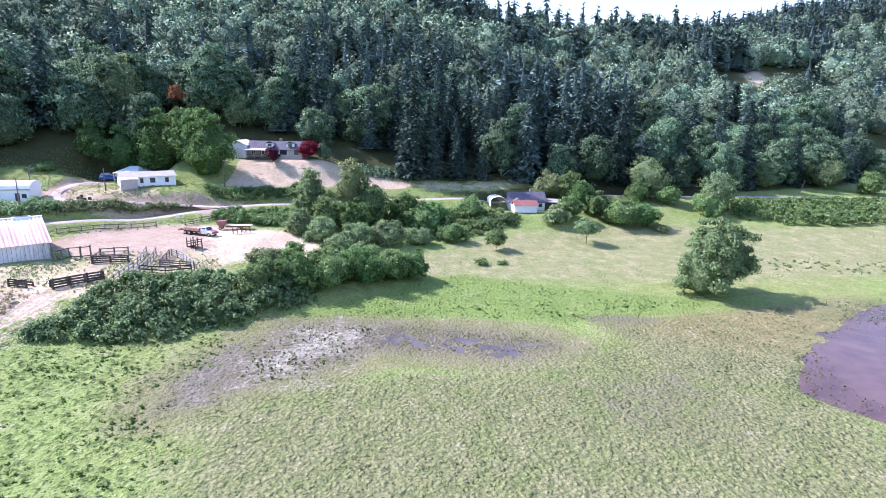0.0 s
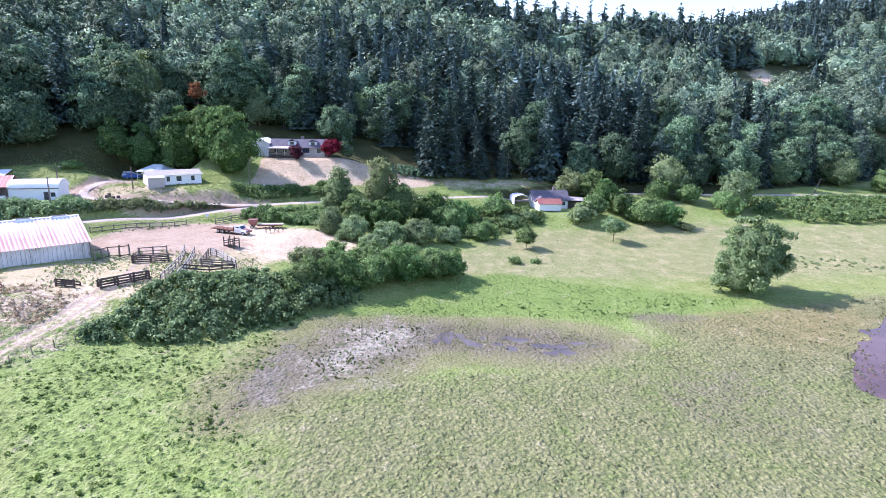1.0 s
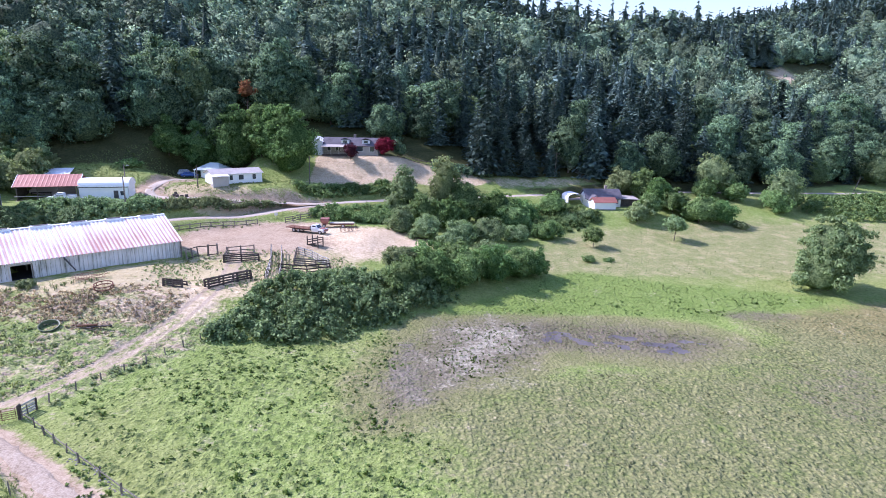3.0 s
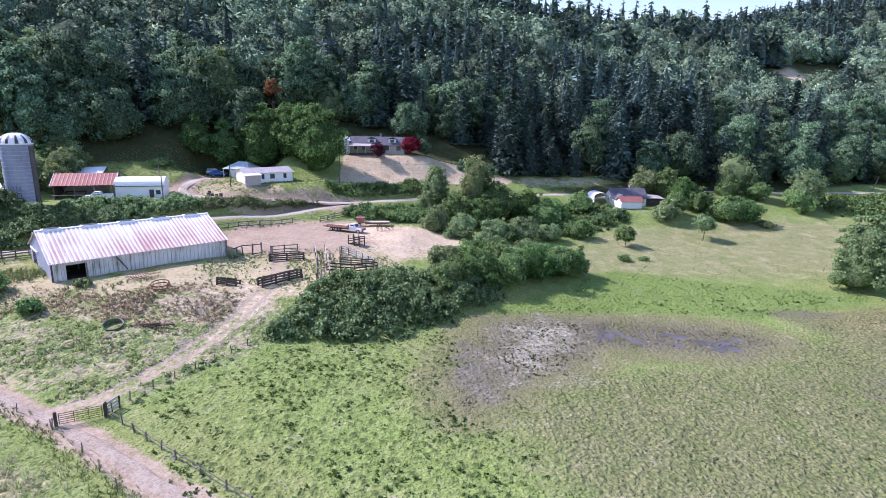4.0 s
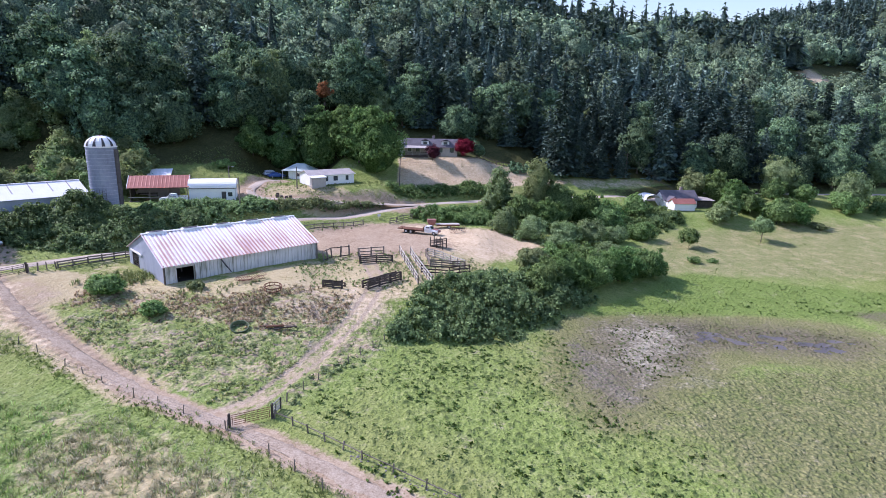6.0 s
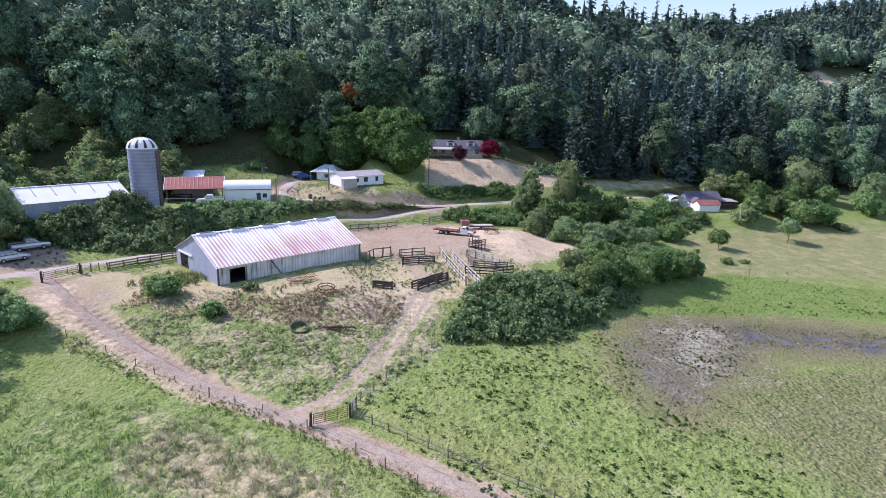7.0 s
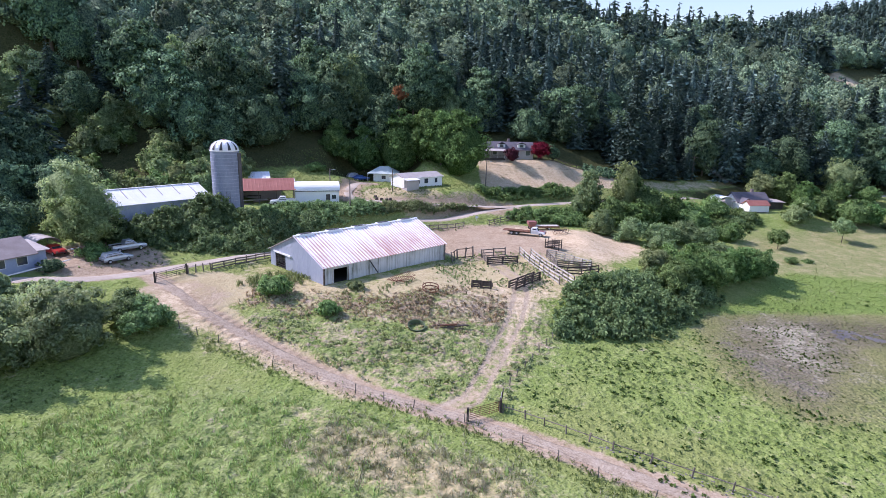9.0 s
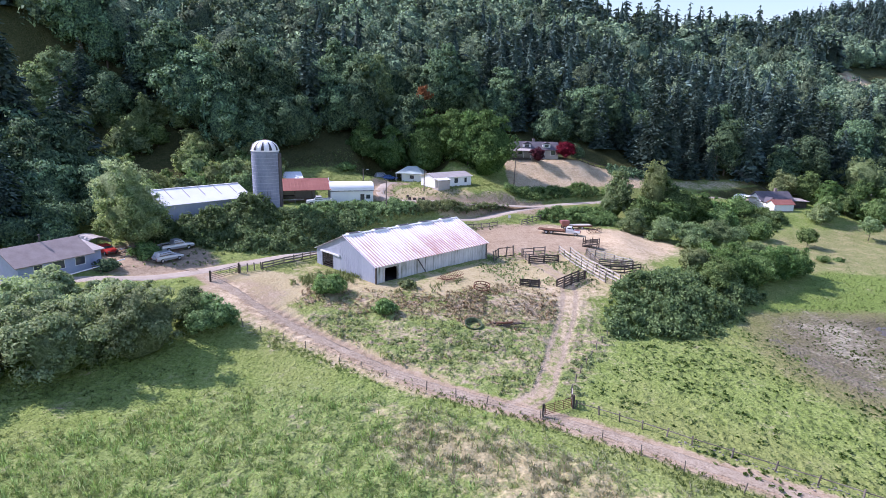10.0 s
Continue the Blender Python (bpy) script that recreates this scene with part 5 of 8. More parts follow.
def gable_roof(parent, x0, x1, y0, y1, eave, ridge, over, material, label="", along="x", thick=0.14):
    """Two sloping plates meeting at a ridge."""
    if along == "x":
        ym = (y0 + y1) / 2
        k = (ridge - eave) / (ym - y0) * over
        part("roof", Form().slab((x0 - over, y0 - over, eave - k), (x1 + over, y0 - over, eave - k), (x1 + over, ym, ridge), (x0 - over, ym, ridge), thick), material, parent, label)
        part("roof", Form().slab((x1 + over, y1 + over, eave - k), (x0 - over, y1 + over, eave - k), (x0 - over, ym, ridge), (x1 + over, ym, ridge), thick), material, parent, label)
    else:
        xm = (x0 + x1) / 2
        k = (ridge - eave) / (xm - x0) * over
        part("roof", Form().slab((x0 - over, y1 + over, eave - k), (x0 - over, y0 - over, eave - k), (xm, y0 - over, ridge), (xm, y1 + over, ridge), thick), material, parent, label)
        part("roof", Form().slab((x1 + over, y0 - over, eave - k), (x1 + over, y1 + over, eave - k), (xm, y1 + over, ridge), (xm, y0 - over, ridge), thick), material, parent, label)


def gable_fill(f, x0, x1, y0, y1, eave, ridge, along="x", thick=0.1):
    if along == "x":
        ym = (y0 + y1) / 2
        for x in (x0, x1 - thick):
            f.loft([[(x + d, y0, eave), (x + d, y1, eave), (x + d, ym, ridge - 0.14)] for d in (0, thick)])
    else:
        xm = (x0 + x1) / 2
        for y in (y0, y1 - thick):
            f.loft([[(x0, y + d, eave), (x1, y + d, eave), (xm, y + d, ridge - 0.14)] for d in (0, thick)])


def mobile_home():
    h = thing("mobile_home", -76.1, 132.57, 11.9, 37.8, "white mobile home with taupe roof on a grassy bench", "house")
    L, W, E, R = 12.0, 5.6, 2.65, 3.55
    w = Form()
    lap_wall(w, 0, L, 0, W, 0.1, E)
    gable_fill(w, 0, L, 0, W, E, R)
    part("wall", w, WHITE_SIDING, h, "white lap siding")
    part("skirting", Form().box(0.05, L - 0.05, 0.05, W - 0.05, -0.5, 0.12), CREAM_SIDING, h)
    gable_roof(h, 0, L, 0, W, E, R, 0.3, TAUPE_ROOF, "taupe low-pitched roof")
    for x, ww in ((4.4, 0.7), (6.8, 1.15), (10.0, 0.8)):
        window_part(h, x, 1.0, ww, 1.15)
    porch = part("porch", Form().box(-0.4, 3.2, -1.8, -0.03, -0.4, 0.25).box(-0.4, 3.2, -1.8, -1.7, 0.25, 2.0), CREAM_SIDING, h, "cream enclosed porch")
    part("porch_roof", Form().slab((-0.6, -2.1, 2.25), (3.4, -2.1, 2.25), (3.4, -0.02, 2.6), (-0.6, -0.02, 2.6), 0.1), WHITE_ROOF, porch)
    part("gutter", Form().box(-0.3, L + 0.3, -0.42, -0.3, E - 0.22, E - 0.1), TRIM_WHITE, h)
    a = thing("home_annex", -81.8, 149.2, 11.6, -10.0, "white annex with pale green hip roof and carport", "house")
    lw = Form()
    lap_wall(lw, -2.6, 3.0, -2.2, 3.0, -0.2, 2.3)
    part("wall", lw, WHITE_SIDING, a)
    e, o = 2.4, 0.9
    v = [(-4.2, -2.2 - o, e), (3.3, -2.2 - o, e), (3.3, 3.0 + o, e), (-4.2, 3.0 + o, e), (-1.4, 0.4, 4.1), (1.0, 0.4, 4.1)]
    part("hip_roof", Form().add(v + [(x, y, z - 0.12) for x, y, z in v[:4]], [(0, 1, 5, 4), (1, 2, 5), (2, 3, 4, 5), (3, 0, 4), (6, 7, 1, 0)[::1], (7, 8, 2, 1), (8, 9, 3, 2), (9, 6, 0, 3), (9, 8, 7, 6)]), SAGE_ROOF, a, "pale green hip roof")
    for x, y in ((-4.0, -2.8), (-4.0, 3.6), (-1.0, -2.9), (1.8, -2.9)):
        part("post", Form().box(x - 0.06, x + 0.06, y - 0.06, y + 0.06, -0.2, e - 0.05), TRIM_WHITE, a)
    part("railing", Form().box(-1.0, 1.8, -2.94, -2.86, 0.75, 0.83).box(-1.0, 1.8, -2.94, -2.86, 0.3, 0.36), TRIM_WHITE, a)
    window_part(a, 0.2, 0.9, 1.1, 0.9, -2.25)


def upper_house():
    h = thing("farmhouse", -46.2, 159.4, 17.9, 0.0, "cream farmhouse with grey roof and dormers above the dry slope", "house")
    w = Form()
    lap_wall(w, -8.6, 6.6, 0, 6.5, -0.8, 2.5)
    gable_fill(w, -8.6, 6.6, 0, 6.5, 2.5, 4.5)
    part("wall", w, CREAM_SIDING, h)
    gable_roof(h, -8.6, 6.6, 0, 6.5, 2.5, 4.5, 0.4, GREY_SHINGLE, "weathered grey shingle roof")
    for x in (-2.6, 3.2):
        d = part("dormer", Form().box(x - 1.1, x + 1.1, 0.7, 2.9, 2.7, 3.9), WHITE_SIDING, h)
        part("dormer_roof", Form().slab((x - 1.3, 0.45, 3.9), (x, 0.45, 4.5), (x, 3.2, 4.5), (x - 1.3, 3.2, 3.9), 0.1).slab((x, 0.45, 4.5), (x + 1.3, 0.45, 3.9), (x + 1.3, 3.2, 3.9), (x, 3.2, 4.5), 0.1), GREY_SHINGLE, d)
        window_part(h, x, 3.0, 1.1, 0.75, 0.65)
    p = part("porch", Form().box(-8.6, -1.8, -2.4, -0.03, -0.9, 0.0), WOOD_DARK, h)
    part("porch_roof", Form().slab((-8.8, -2.7, 2.1), (-1.6, -2.7, 2.1), (-1.6, -0.02, 2.6), (-8.8, -0.02, 2.6), 0.1), TAUPE_ROOF, p)
    for x in (-8.4, -6.2, -4.0, -2.0):
        part("post", Form().box(x - 0.06, x + 0.06, -2.35, -2.23, 0, 2.12), TRIM_WHITE, p)
    part("railing", Form().box(-8.5, -1.9, -2.33, -2.25, 0.85, 0.93).box(-8.5, -1.9, -2.33, -2.25, 0.35, 0.41), WOOD_DARK, p)
    for x, z, ww, hh, y in ((-7, 0.9, 1.0, 1.2, -0.05), (-4.6, 0.9, 1.2, 1.2, -0.05), (1.4, 0.8, 2.0, 1.3, -0.05), (5.0, 0.8, 1.3, 1.3, -0.05)):
        window_part(h, x, z, ww, hh, y)
    part("chimney", Form().box(-0.6, 0.1, 3.4, 4.1, 3.4, 5.3), BROWN_SHINGLE, h, "brick chimney")
    gar = thing("garage", -60.0, 158.6, 18.0, 0, "white metal garage beside the farmhouse", "garage")
    gw = Form()
    lap_wall(gw, 0, 4.9, 0, 8, -0.6, 3.4)
    gable_fill(gw, 0, 4.9, 0, 8, 3.4, 4.6, "y")
    part("wall", gw, WHITE_SIDING, gar)
    gable_roof(gar, 0, 4.9, 0, 8, 3.4, 4.6, 0.35, WHITE_ROOF, "white metal roof", "y")
    part("door", Form().box(0.9, 3.9, -0.05, -0.021, -0.5, 2.2), PAINT_WHITE, gar)


def lower_house():
    h = thing("cottage", 18.9, 152.2, 5.2, 4.0, "white cottage with grey gable roof at the meadow edge", "house")
    w = Form()
    lap_wall(w, 0, 9.6, 0, 6.0, -0.5, 2.6)
    gable_fill(w, 0, 9.6, 0, 6, 2.6, 4.7)
    part("wall", w, WHITE_SIDING, h)
    gable_roof(h, 0, 9.6, 0, 6.0, 2.6, 4.7, 0.5, GREY_SHINGLE, "grey shingle gable roof")
    porch = Form()
    lap_wall(porch, 0.2, 3.4, -1.7, -0.03, -0.5, 2.3)
    gable_fill(porch, 0.2, 3.4, -1.7, 0.6, 2.3, 3.5, "y")
    front = part("front_gable", porch, WHITE_SIDING, h, "white gabled porch")
    gable_roof(front, 0.2, 3.4, -1.7, 1.6, 2.3, 3.5, 0.3, GREY_SHINGLE, "", "y")
    window_part(h, 1.8, 0.9, 1.4, 0.9, -1.75)
    part("chimney", Form().box(6.0, 6.7, 3.3, 3.9, 3.9, 5.5), BROWN_SHINGLE, h, "square brick chimney")
    for x in (4.6, 8.4):
        window_part(h, x, 0.9, 1.0, 1.0)
    lean = part("lean_to", Form().box(9.6, 14.6, 0.6, 4.6, -0.6, 1.8), WOOD_DARK, h, "dark timber lean-to")
    part("lean_to_roof", Form().slab((9.0, 0.0, 2.35), (15.2, 0.2, 2.1), (15.2, 5.0, 2.5), (9.0, 5.0, 2.75), 0.1), TAUPE_ROOF, lean)
    s = thing("garden_shed", 19.6, 147.2, 4.9, 6.0, "small white shed with faded red roof", "shed")
    sw = Form()
    lap_wall(sw, 0, 6.0, 0, 3.2, 0.4, 2.5)
    gable_fill(sw, 0, 6.0, 0, 3.2, 2.5, 3.5)
    part("wall", sw, WHITE_SIDING, s)
    gable_roof(s, 0, 6.0, 0, 3.2, 2.5, 3.5, 0.3, RED_ROOF, "sun-faded red roof")
    # one dark block stands in for the shade under the raised floor
    part("under_shade", Form().box(0.2, 5.8, 0.2, 3.0, -0.9, 0.42), INNER_SHADE, s)
    c = thing("carport_canopy", 13.6, 152.0, 5.9, 8.0, "white fabric carport canopy", "canopy")
    cv = [(2.1 - 2.2 * math.cos(t), 1.9 + 1.0 * math.sin(t)) for t in np.linspace(0.0, 3.14, 9)]
    part("cover", Form().loft([[(x, y, z) for x, z in cv] + [(x * 0.97 + 0.06, y, z - 0.05) for x, z in cv[::-1]] for y in (0, 5.0)]), WHITE_ROOF, c)
    for x in (0.0, 4.2):
        for y in (0.1, 4.9):
            part("pole", Form().tube((x, y, -0.4), (x, y, 1.95), 0.04, n=6), CHROME, c)
    part("side_sheet", Form().box(-0.08, -0.03, 0, 5, 0.2, 1.95), WHITE_ROOF, c)


def roadside_house():
    h = thing("bungalow", -131.6, 67.6, 6.9, 61.0, "blue-grey bungalow with brown shingle roof beside the road", "house")
    L, W, E, R = 9.4, 7.0, 2.6, 4.4
    w = Form()
    lap_wall(w, 0, L, 0, W, -0.6, E)
    gable_fill(w, 0, L, 0, W, E, R)
    part("wall", w, BLUE_SIDING, h, "blue-grey lap siding")
    gable_roof(h, 0, L, 0, W, E, R, 0.5, BROWN_SHINGLE, "brown shingle roof")
    for x, ww in ((2.4, 1.0), (5.0, 1.5), (7.9, 1.3)):
        window_part(h, x, 1.0, ww, 1.1)
    part("stove_pipe", Form().tube((4.9, 3.6, R - 0.3), (4.9, 3.6, R + 0.9), 0.11, n=8).tube((4.9, 3.6, R + 0.9), (4.9, 3.6, R + 1.02), 0.2, 0.16, 8), STEEL_DARK, h, "dark stove pipe")
    wing = Form()
    lap_wall(wing, L, L + 2.4, 1.4, 6.4, -0.6, 2.3)
    part("side_wing", wing, BLUE_SIDING, h)
    part("wing_roof", Form().slab((L - 0.1, 0.9, 2.35), (L + 2.8, 0.9, 2.35), (L + 2.8, 6.6, 3.1), (L - 0.1, 6.6, 3.1), 0.12), TAUPE_ROOF, h)
    part("ramp_rail", Form().bar((3.8, -2.4, 0.5), (L + 4.2, -1.4, 0.7), 0.08, 0.14), TRIM_WHITE, h, "white handrail")


mobile_home()
upper_house()
lower_house()
roadside_house()

# ---- fences, gates and yard gear ----
def at_ground(x, y, dz=0.0):
    return (x, y, float(height(x, y)) + dz)


POST_MESH = {}


def post_mesh(h, w, material):
    """A squared, slightly tapered post with a chamfered top; alike posts share it."""
    key = (round(h, 1), w, material.name)
    if key not in POST_MESH:
        ring = lambda s, z: [(-s, -s, z), (s, -s, z), (s, s, z), (-s, s, z)]
        f = Form().loft([ring(w / 2, -0.4), ring(w / 2 * 0.95, key[0] - 0.06), ring(w / 2 * 0.6, key[0])])
        POST_MESH[key] = mesh_of("post", f.v, f.f, material)
    return POST_MESH[key]


def fence(name, pts, label, h=1.25, gap=2.4, rails=3, wires=0, material=WOOD_GREY, rail_mat=None, thick=0.15, board=0.15, tilt=3.0, seed=1, low=0.2, group=""):
    """Posts along a line, with boards or wires between them."""
    g = np.random.default_rng(seed)
    x0, y0 = pts[0]
    ob = thing(name, x0, y0, float(height(x0, y0)), 0, label, "fence", group)
    o = Vector(at_ground(x0, y0))
    spots = []
    for (ax, ay), (bx, by) in zip(pts[:-1], pts[1:]):
        n = max(int(round(math.hypot(bx - ax, by - ay) / gap)), 1)
        spots += [(ax + (bx - ax) * i / n, ay + (by - ay) * i / n) for i in range(n)]
    spots.append(pts[-1])
    P = [Vector(at_ground(x, y)) - o for x, y in spots]
    for p in P:
        turn = pose(p.x, p.y, p.z, g.uniform(-tilt, tilt), g.uniform(-tilt, tilt), g.uniform(0, 90))
        part("post", post_mesh(h * g.choice([0.95, 1.0, 1.1]), thick, material), None, ob, at=turn)
    rail_mat = rail_mat or material
    for a, b in zip(P[:-1], P[1:]):
        for k in range(rails):
            z = low + (h - low - 0.12) * (k / max(rails - 1, 1))
            za, zb = z + g.uniform(-0.05, 0.05), z + g.uniform(-0.05, 0.05)
            part("rail", Form().bar(a + Vector((0, 0, za)), b + Vector((0, 0, zb)), 0.05, board), rail_mat, ob)
        for k in range(wires):
            z = 0.35 + (h - 0.45) * k / max(wires - 1, 1)
            m = a.lerp(b, 0.5) + Vector((0, 0, z - 0.04))
            part("wire", Form().tube(a + Vector((0, 0, z)), m, 0.008, n=3, caps=False).tube(m, b + Vector((0, 0, z)), 0.008, n=3, caps=False), STEEL_DARK, ob)
    return ob


def tube_gate(x0, y0, x1, y1, h, bars, label, material, name="farm_gate"):
    """A tubular or boarded gate hung between two posts."""
    o = Vector(at_ground(x0, y0))
    e = Vector(at_ground(x1, y1)) - o
    ob = thing(name, x0, y0, o.z, 0, label, "gate")
    for k in range(bars):
        z = 0.22 + (h - 0.25) * k / (bars - 1)
        part("bar", Form().tube((0, 0, z), e + Vector((0, 0, z)), 0.03, n=6), material, ob)
    for t in (0.02, 0.35, 0.68, 0.98):
        part("upright", Form().tube(e * t + Vector((0, 0, 0.2)), e * t + Vector((0, 0, h)), 0.03, n=6), material, ob)
    for p in (Vector((0, 0, 0)), e):
        part("post", post_mesh(h + 0.2, 0.22, WOOD_DARK), None, ob, at=Matrix.Translation(p + (e.normalized() * (-0.2 if p.length < 0.1 else 0.2))))
    return ob


tube_gate(-66.9, 46.7, -63.7, 48.3, 1.3, 6, "closed rusty tube gate across the dirt track", RUST)
fence("track_fence", [(-102, 63.6), (-99.5, 62.6), (-93.5, 60), (-89.1, 57.7), (-83.4, 54.8), (-78.8, 52.2), (-72.5, 49.2), (-67.4, 46.4)], "wire fence on leaning timber posts beside the dirt track", 1.05, 4.2, 0, 3, WOOD_GREY, tilt=8, seed=3, thick=0.08)
fence("track_fence", [(-67.2, 46.2), (-62.3, 42.6), (-56.7, 37.6), (-49, 32.4), (-36, 24)], "wire fence on leaning timber posts beside the dirt track", 1.05, 4.6, 0, 3, WOOD_GREY, tilt=8, seed=4, thick=0.08)
fence("field_fence", [(-63.3, 48.3), (-61.2, 47.0), (-59.5, 45.8), (-57.7, 44.4), (-54, 41.8), (-48.4, 37.9), (-38, 30.8), (-26, 22)], "low timber and wire fence along the pasture", 1.0, 2.8, 1, 2, WOOD_GREY, rail_mat=WOOD_GREY, tilt=6, seed=5, low=0.7, thick=0.12, board=0.08)
fence("field_fence", [(-63.4, 49.3), (-62.9, 51.6), (-60.5, 56.5), (-57.8, 61.0), (-53.8, 67)], "wire fence between pasture and yard", 1.1, 2.6, 0, 3, WOOD_GREY, tilt=6, seed=6, thick=0.11)
fence("board_panel", [(-63.6, 48.6), (-63.2, 50.2)], "short pale board panel beside the gate", 1.35, 1.6, 4, 0, WOOD_DARK, WOOD_PALE, seed=7, board=0.2)
tube_gate(-109.9, 75.2, -107.4, 79.3, 1.35, 5, "dark timber gate beside the gravel road", WOOD_DARK, "timber_gate")
fence("wire_fence", [(-107.2, 79.7), (-104.6, 81.9)], "short wire fence on timber posts", 1.2, 1.3, 0, 4, WOOD_GREY, seed=9)
fence("road_fence", [(-104.4, 82.0), (-100.7, 87.3), (-97.6, 92.0)], "weathered board fence along the gravel road", 1.15, 2.2, 3, 0, WOOD_GREY, seed=10, board=0.2)
fence("road_fence", [(-76.5, 109.0), (-70, 114.2), (-62.2, 119.9)], "weathered board fence along the gravel road", 1.1, 2.3, 2, 0, WOOD_GREY, seed=11)
fence("road_fence", [(-56.4, 120.9), (-53.5, 122.9), (-47.6, 125.8)], "weathered board fence along the gravel road", 1.25, 2.2, 3, 0, WOOD_GREY, seed=12)
fence("terrace_fence", [(-34, 159.6), (-28, 161.3), (-20, 162.5)], "rail fence above the dry slope", 1.1, 2.0, 2, 0, WOOD_DARK, seed=13)
# the corral
fence("feed_bunk", [(-63.9, 79.3), (-61.0, 78.9)], "short dark timber feed bunk", 1.25, 1.45, 4, 0, WOOD_DARK, seed=21, board=0.22, thick=0.24)
fence("feed_bunk", [(-63.7, 80.3), (-60.7, 79.9)], "short dark timber feed bunk", 0.75, 1.45, 2, 0, WOOD_DARK, seed=22, board=0.22, thick=0.2)
fence("feed_bunk", [(-57.1, 78.9), (-52.4, 83.7)], "long dark timber feed bunk", 1.5, 2.2, 4, 0, WOOD_DARK, seed=23, board=0.24, thick=0.28)
fence("feed_bunk", [(-58.0, 79.7), (-53.3, 84.5)], "long dark timber feed bunk", 1.2, 2.2, 3, 0, WOOD_DARK, seed=24, board=0.24, thick=0.24)
fence("corral_fence", [(-66.2, 93.2), (-65.2, 95.4), (-62.2, 96.5)], "broken grey corral fence with tall posts", 1.9, 1.6, 2, 0, WOOD_GREY, WOOD_DARK, seed=25, tilt=6, thick=0.22)
fence("corral_fence", [(-60.6, 96.6), (-56.1, 97.5)], "weathered grey corral fence", 1.5, 2.2, 3, 0, WOOD_GREY, seed=26, thick=0.2)
fence("corral_fence", [(-59.9, 93.0), (-54.3, 94.2)], "dark weathered corral fence", 1.35, 2.6, 4, 0, WOOD_DARK, seed=27, board=0.22, thick=0.26)
fence("corral_fence", [(-59.9, 93.2), (-60.4, 96.4)], "weathered grey corral fence", 1.35, 1.8, 3, 0, WOOD_GREY, seed=28)
fence("cattle_chute", [(-53.2, 98.2), (-51.6, 92), (-49.6, 81.6)], "bleached board cattle chute", 1.5, 2.2, 3, 0, WOOD_GREY, WOOD_PALE, seed=29, board=0.24)
fence("cattle_chute", [(-51.2, 97.6), (-49.6, 91.4), (-47.4, 81.0)], "bleached board cattle chute", 1.5, 2.2, 3, 0, WOOD_GREY, WOOD_PALE, seed=30, board=0.24)
fence("corral_fence", [(-48.2, 97.2), (-45.3, 95.4), (-41.6, 91.2)], "grey corral fence of boards and poles", 1.5, 1.8, 4, 0, WOOD_GREY, WOOD_PALE, seed=31, board=0.2)
fence("corral_fence", [(-48.4, 96.8), (-47.6, 91.5), (-41.8, 90.4)], "grey corral fence of boards and poles", 1.45, 1.8, 4, 0, WOOD_GREY, seed=32, board=0.2)
fence("corral_fence", [(-49.2, 88.0), (-44.5, 87.2), (-41.0, 88.8)], "dark corral fence of boards and poles", 1.4, 2.0, 3, 0, WOOD_DARK, seed=33, board=0.2)


def loading_ramp():
    x, y = -45.8, 101.6
    ob = thing("loading_ramp", x, y, float(height(x, y)), -35, "dark timber stock loading ramp in the yard", "ramp")
    part("deck", Form().slab((-1.8, -0.6, 0.2), (1.2, -0.6, 1.0), (1.2, 0.6, 1.0), (-1.8, 0.6, 0.2), 0.1), WOOD_DARK, ob)
    for sx in (-1.7, -0.3, 1.1):
        for sy in (-0.65, 0.65):
            part("post", post_mesh(1.9, 0.15, WOOD_DARK), None, ob, at=Matrix.Translation((sx, sy, 0)))
    for sy in (-0.65, 0.65):
        for dz in (0.7, 1.1):
            part("rail", Form().bar((-1.8, sy, dz), (1.2, sy, dz + 0.7), 0.05, 0.16), WOOD_DARK, ob)


loading_ramp()


def hay_ring(x, y, r, h, label, material, tip, name="hay_ring"):
    ob = thing(name, x, y, float(height(x, y)) + 0.25, 0, label, "feeder")
    m = pose(0, 0, 0, tip, 0, 20)
    n = 20
    for z in (0.05, h):
        f = Form()
        f.loft([[m @ Vector((math.cos(6.2832 * i / n) * (r + a), math.sin(6.2832 * i / n) * (r + a), z + b)) for i in range(n)] for a, b in ((-0.05, -0.05), (0.06, -0.05), (0.06, 0.06), (-0.05, 0.06), (-0.05, -0.05))], caps=False)
        part("hoop", f, material, ob)
    for i in range(10):
        a = 6.2832 * i / 10
        part("stave", Form().bar(m @ Vector((math.cos(a) * r, math.sin(a) * r, 0)), m @ Vector((math.cos(a) * r, math.sin(a) * r, h)), 0.08, 0.04), material, ob)
    return ob


hay_ring(-70.4, 75.6, 1.2, 0.5, "rusty brown round hay feeder ring on weedy mound", RUST, 8)


def stock_trough():
    x, y = -72.4, 66.6
    ob = thing("stock_trough", x, y, float(height(x, y)), 0, "round dark green stock trough tipped on the grass", "trough")
    m = pose(0, 0, 0.18, 18, 6, 0)
    n = 20
    rings = [[m @ Vector((math.cos(6.2832 * i / n) * r, math.sin(6.2832 * i / n) * r, z)) for i in range(n)] for r, z in ((1.0, -0.35), (1.15, 0.3), (1.2, 0.34), (1.08, 0.32), (0.95, -0.25))]
    part("shell", Form().loft(rings), PLASTIC_GREEN, ob)


stock_trough()


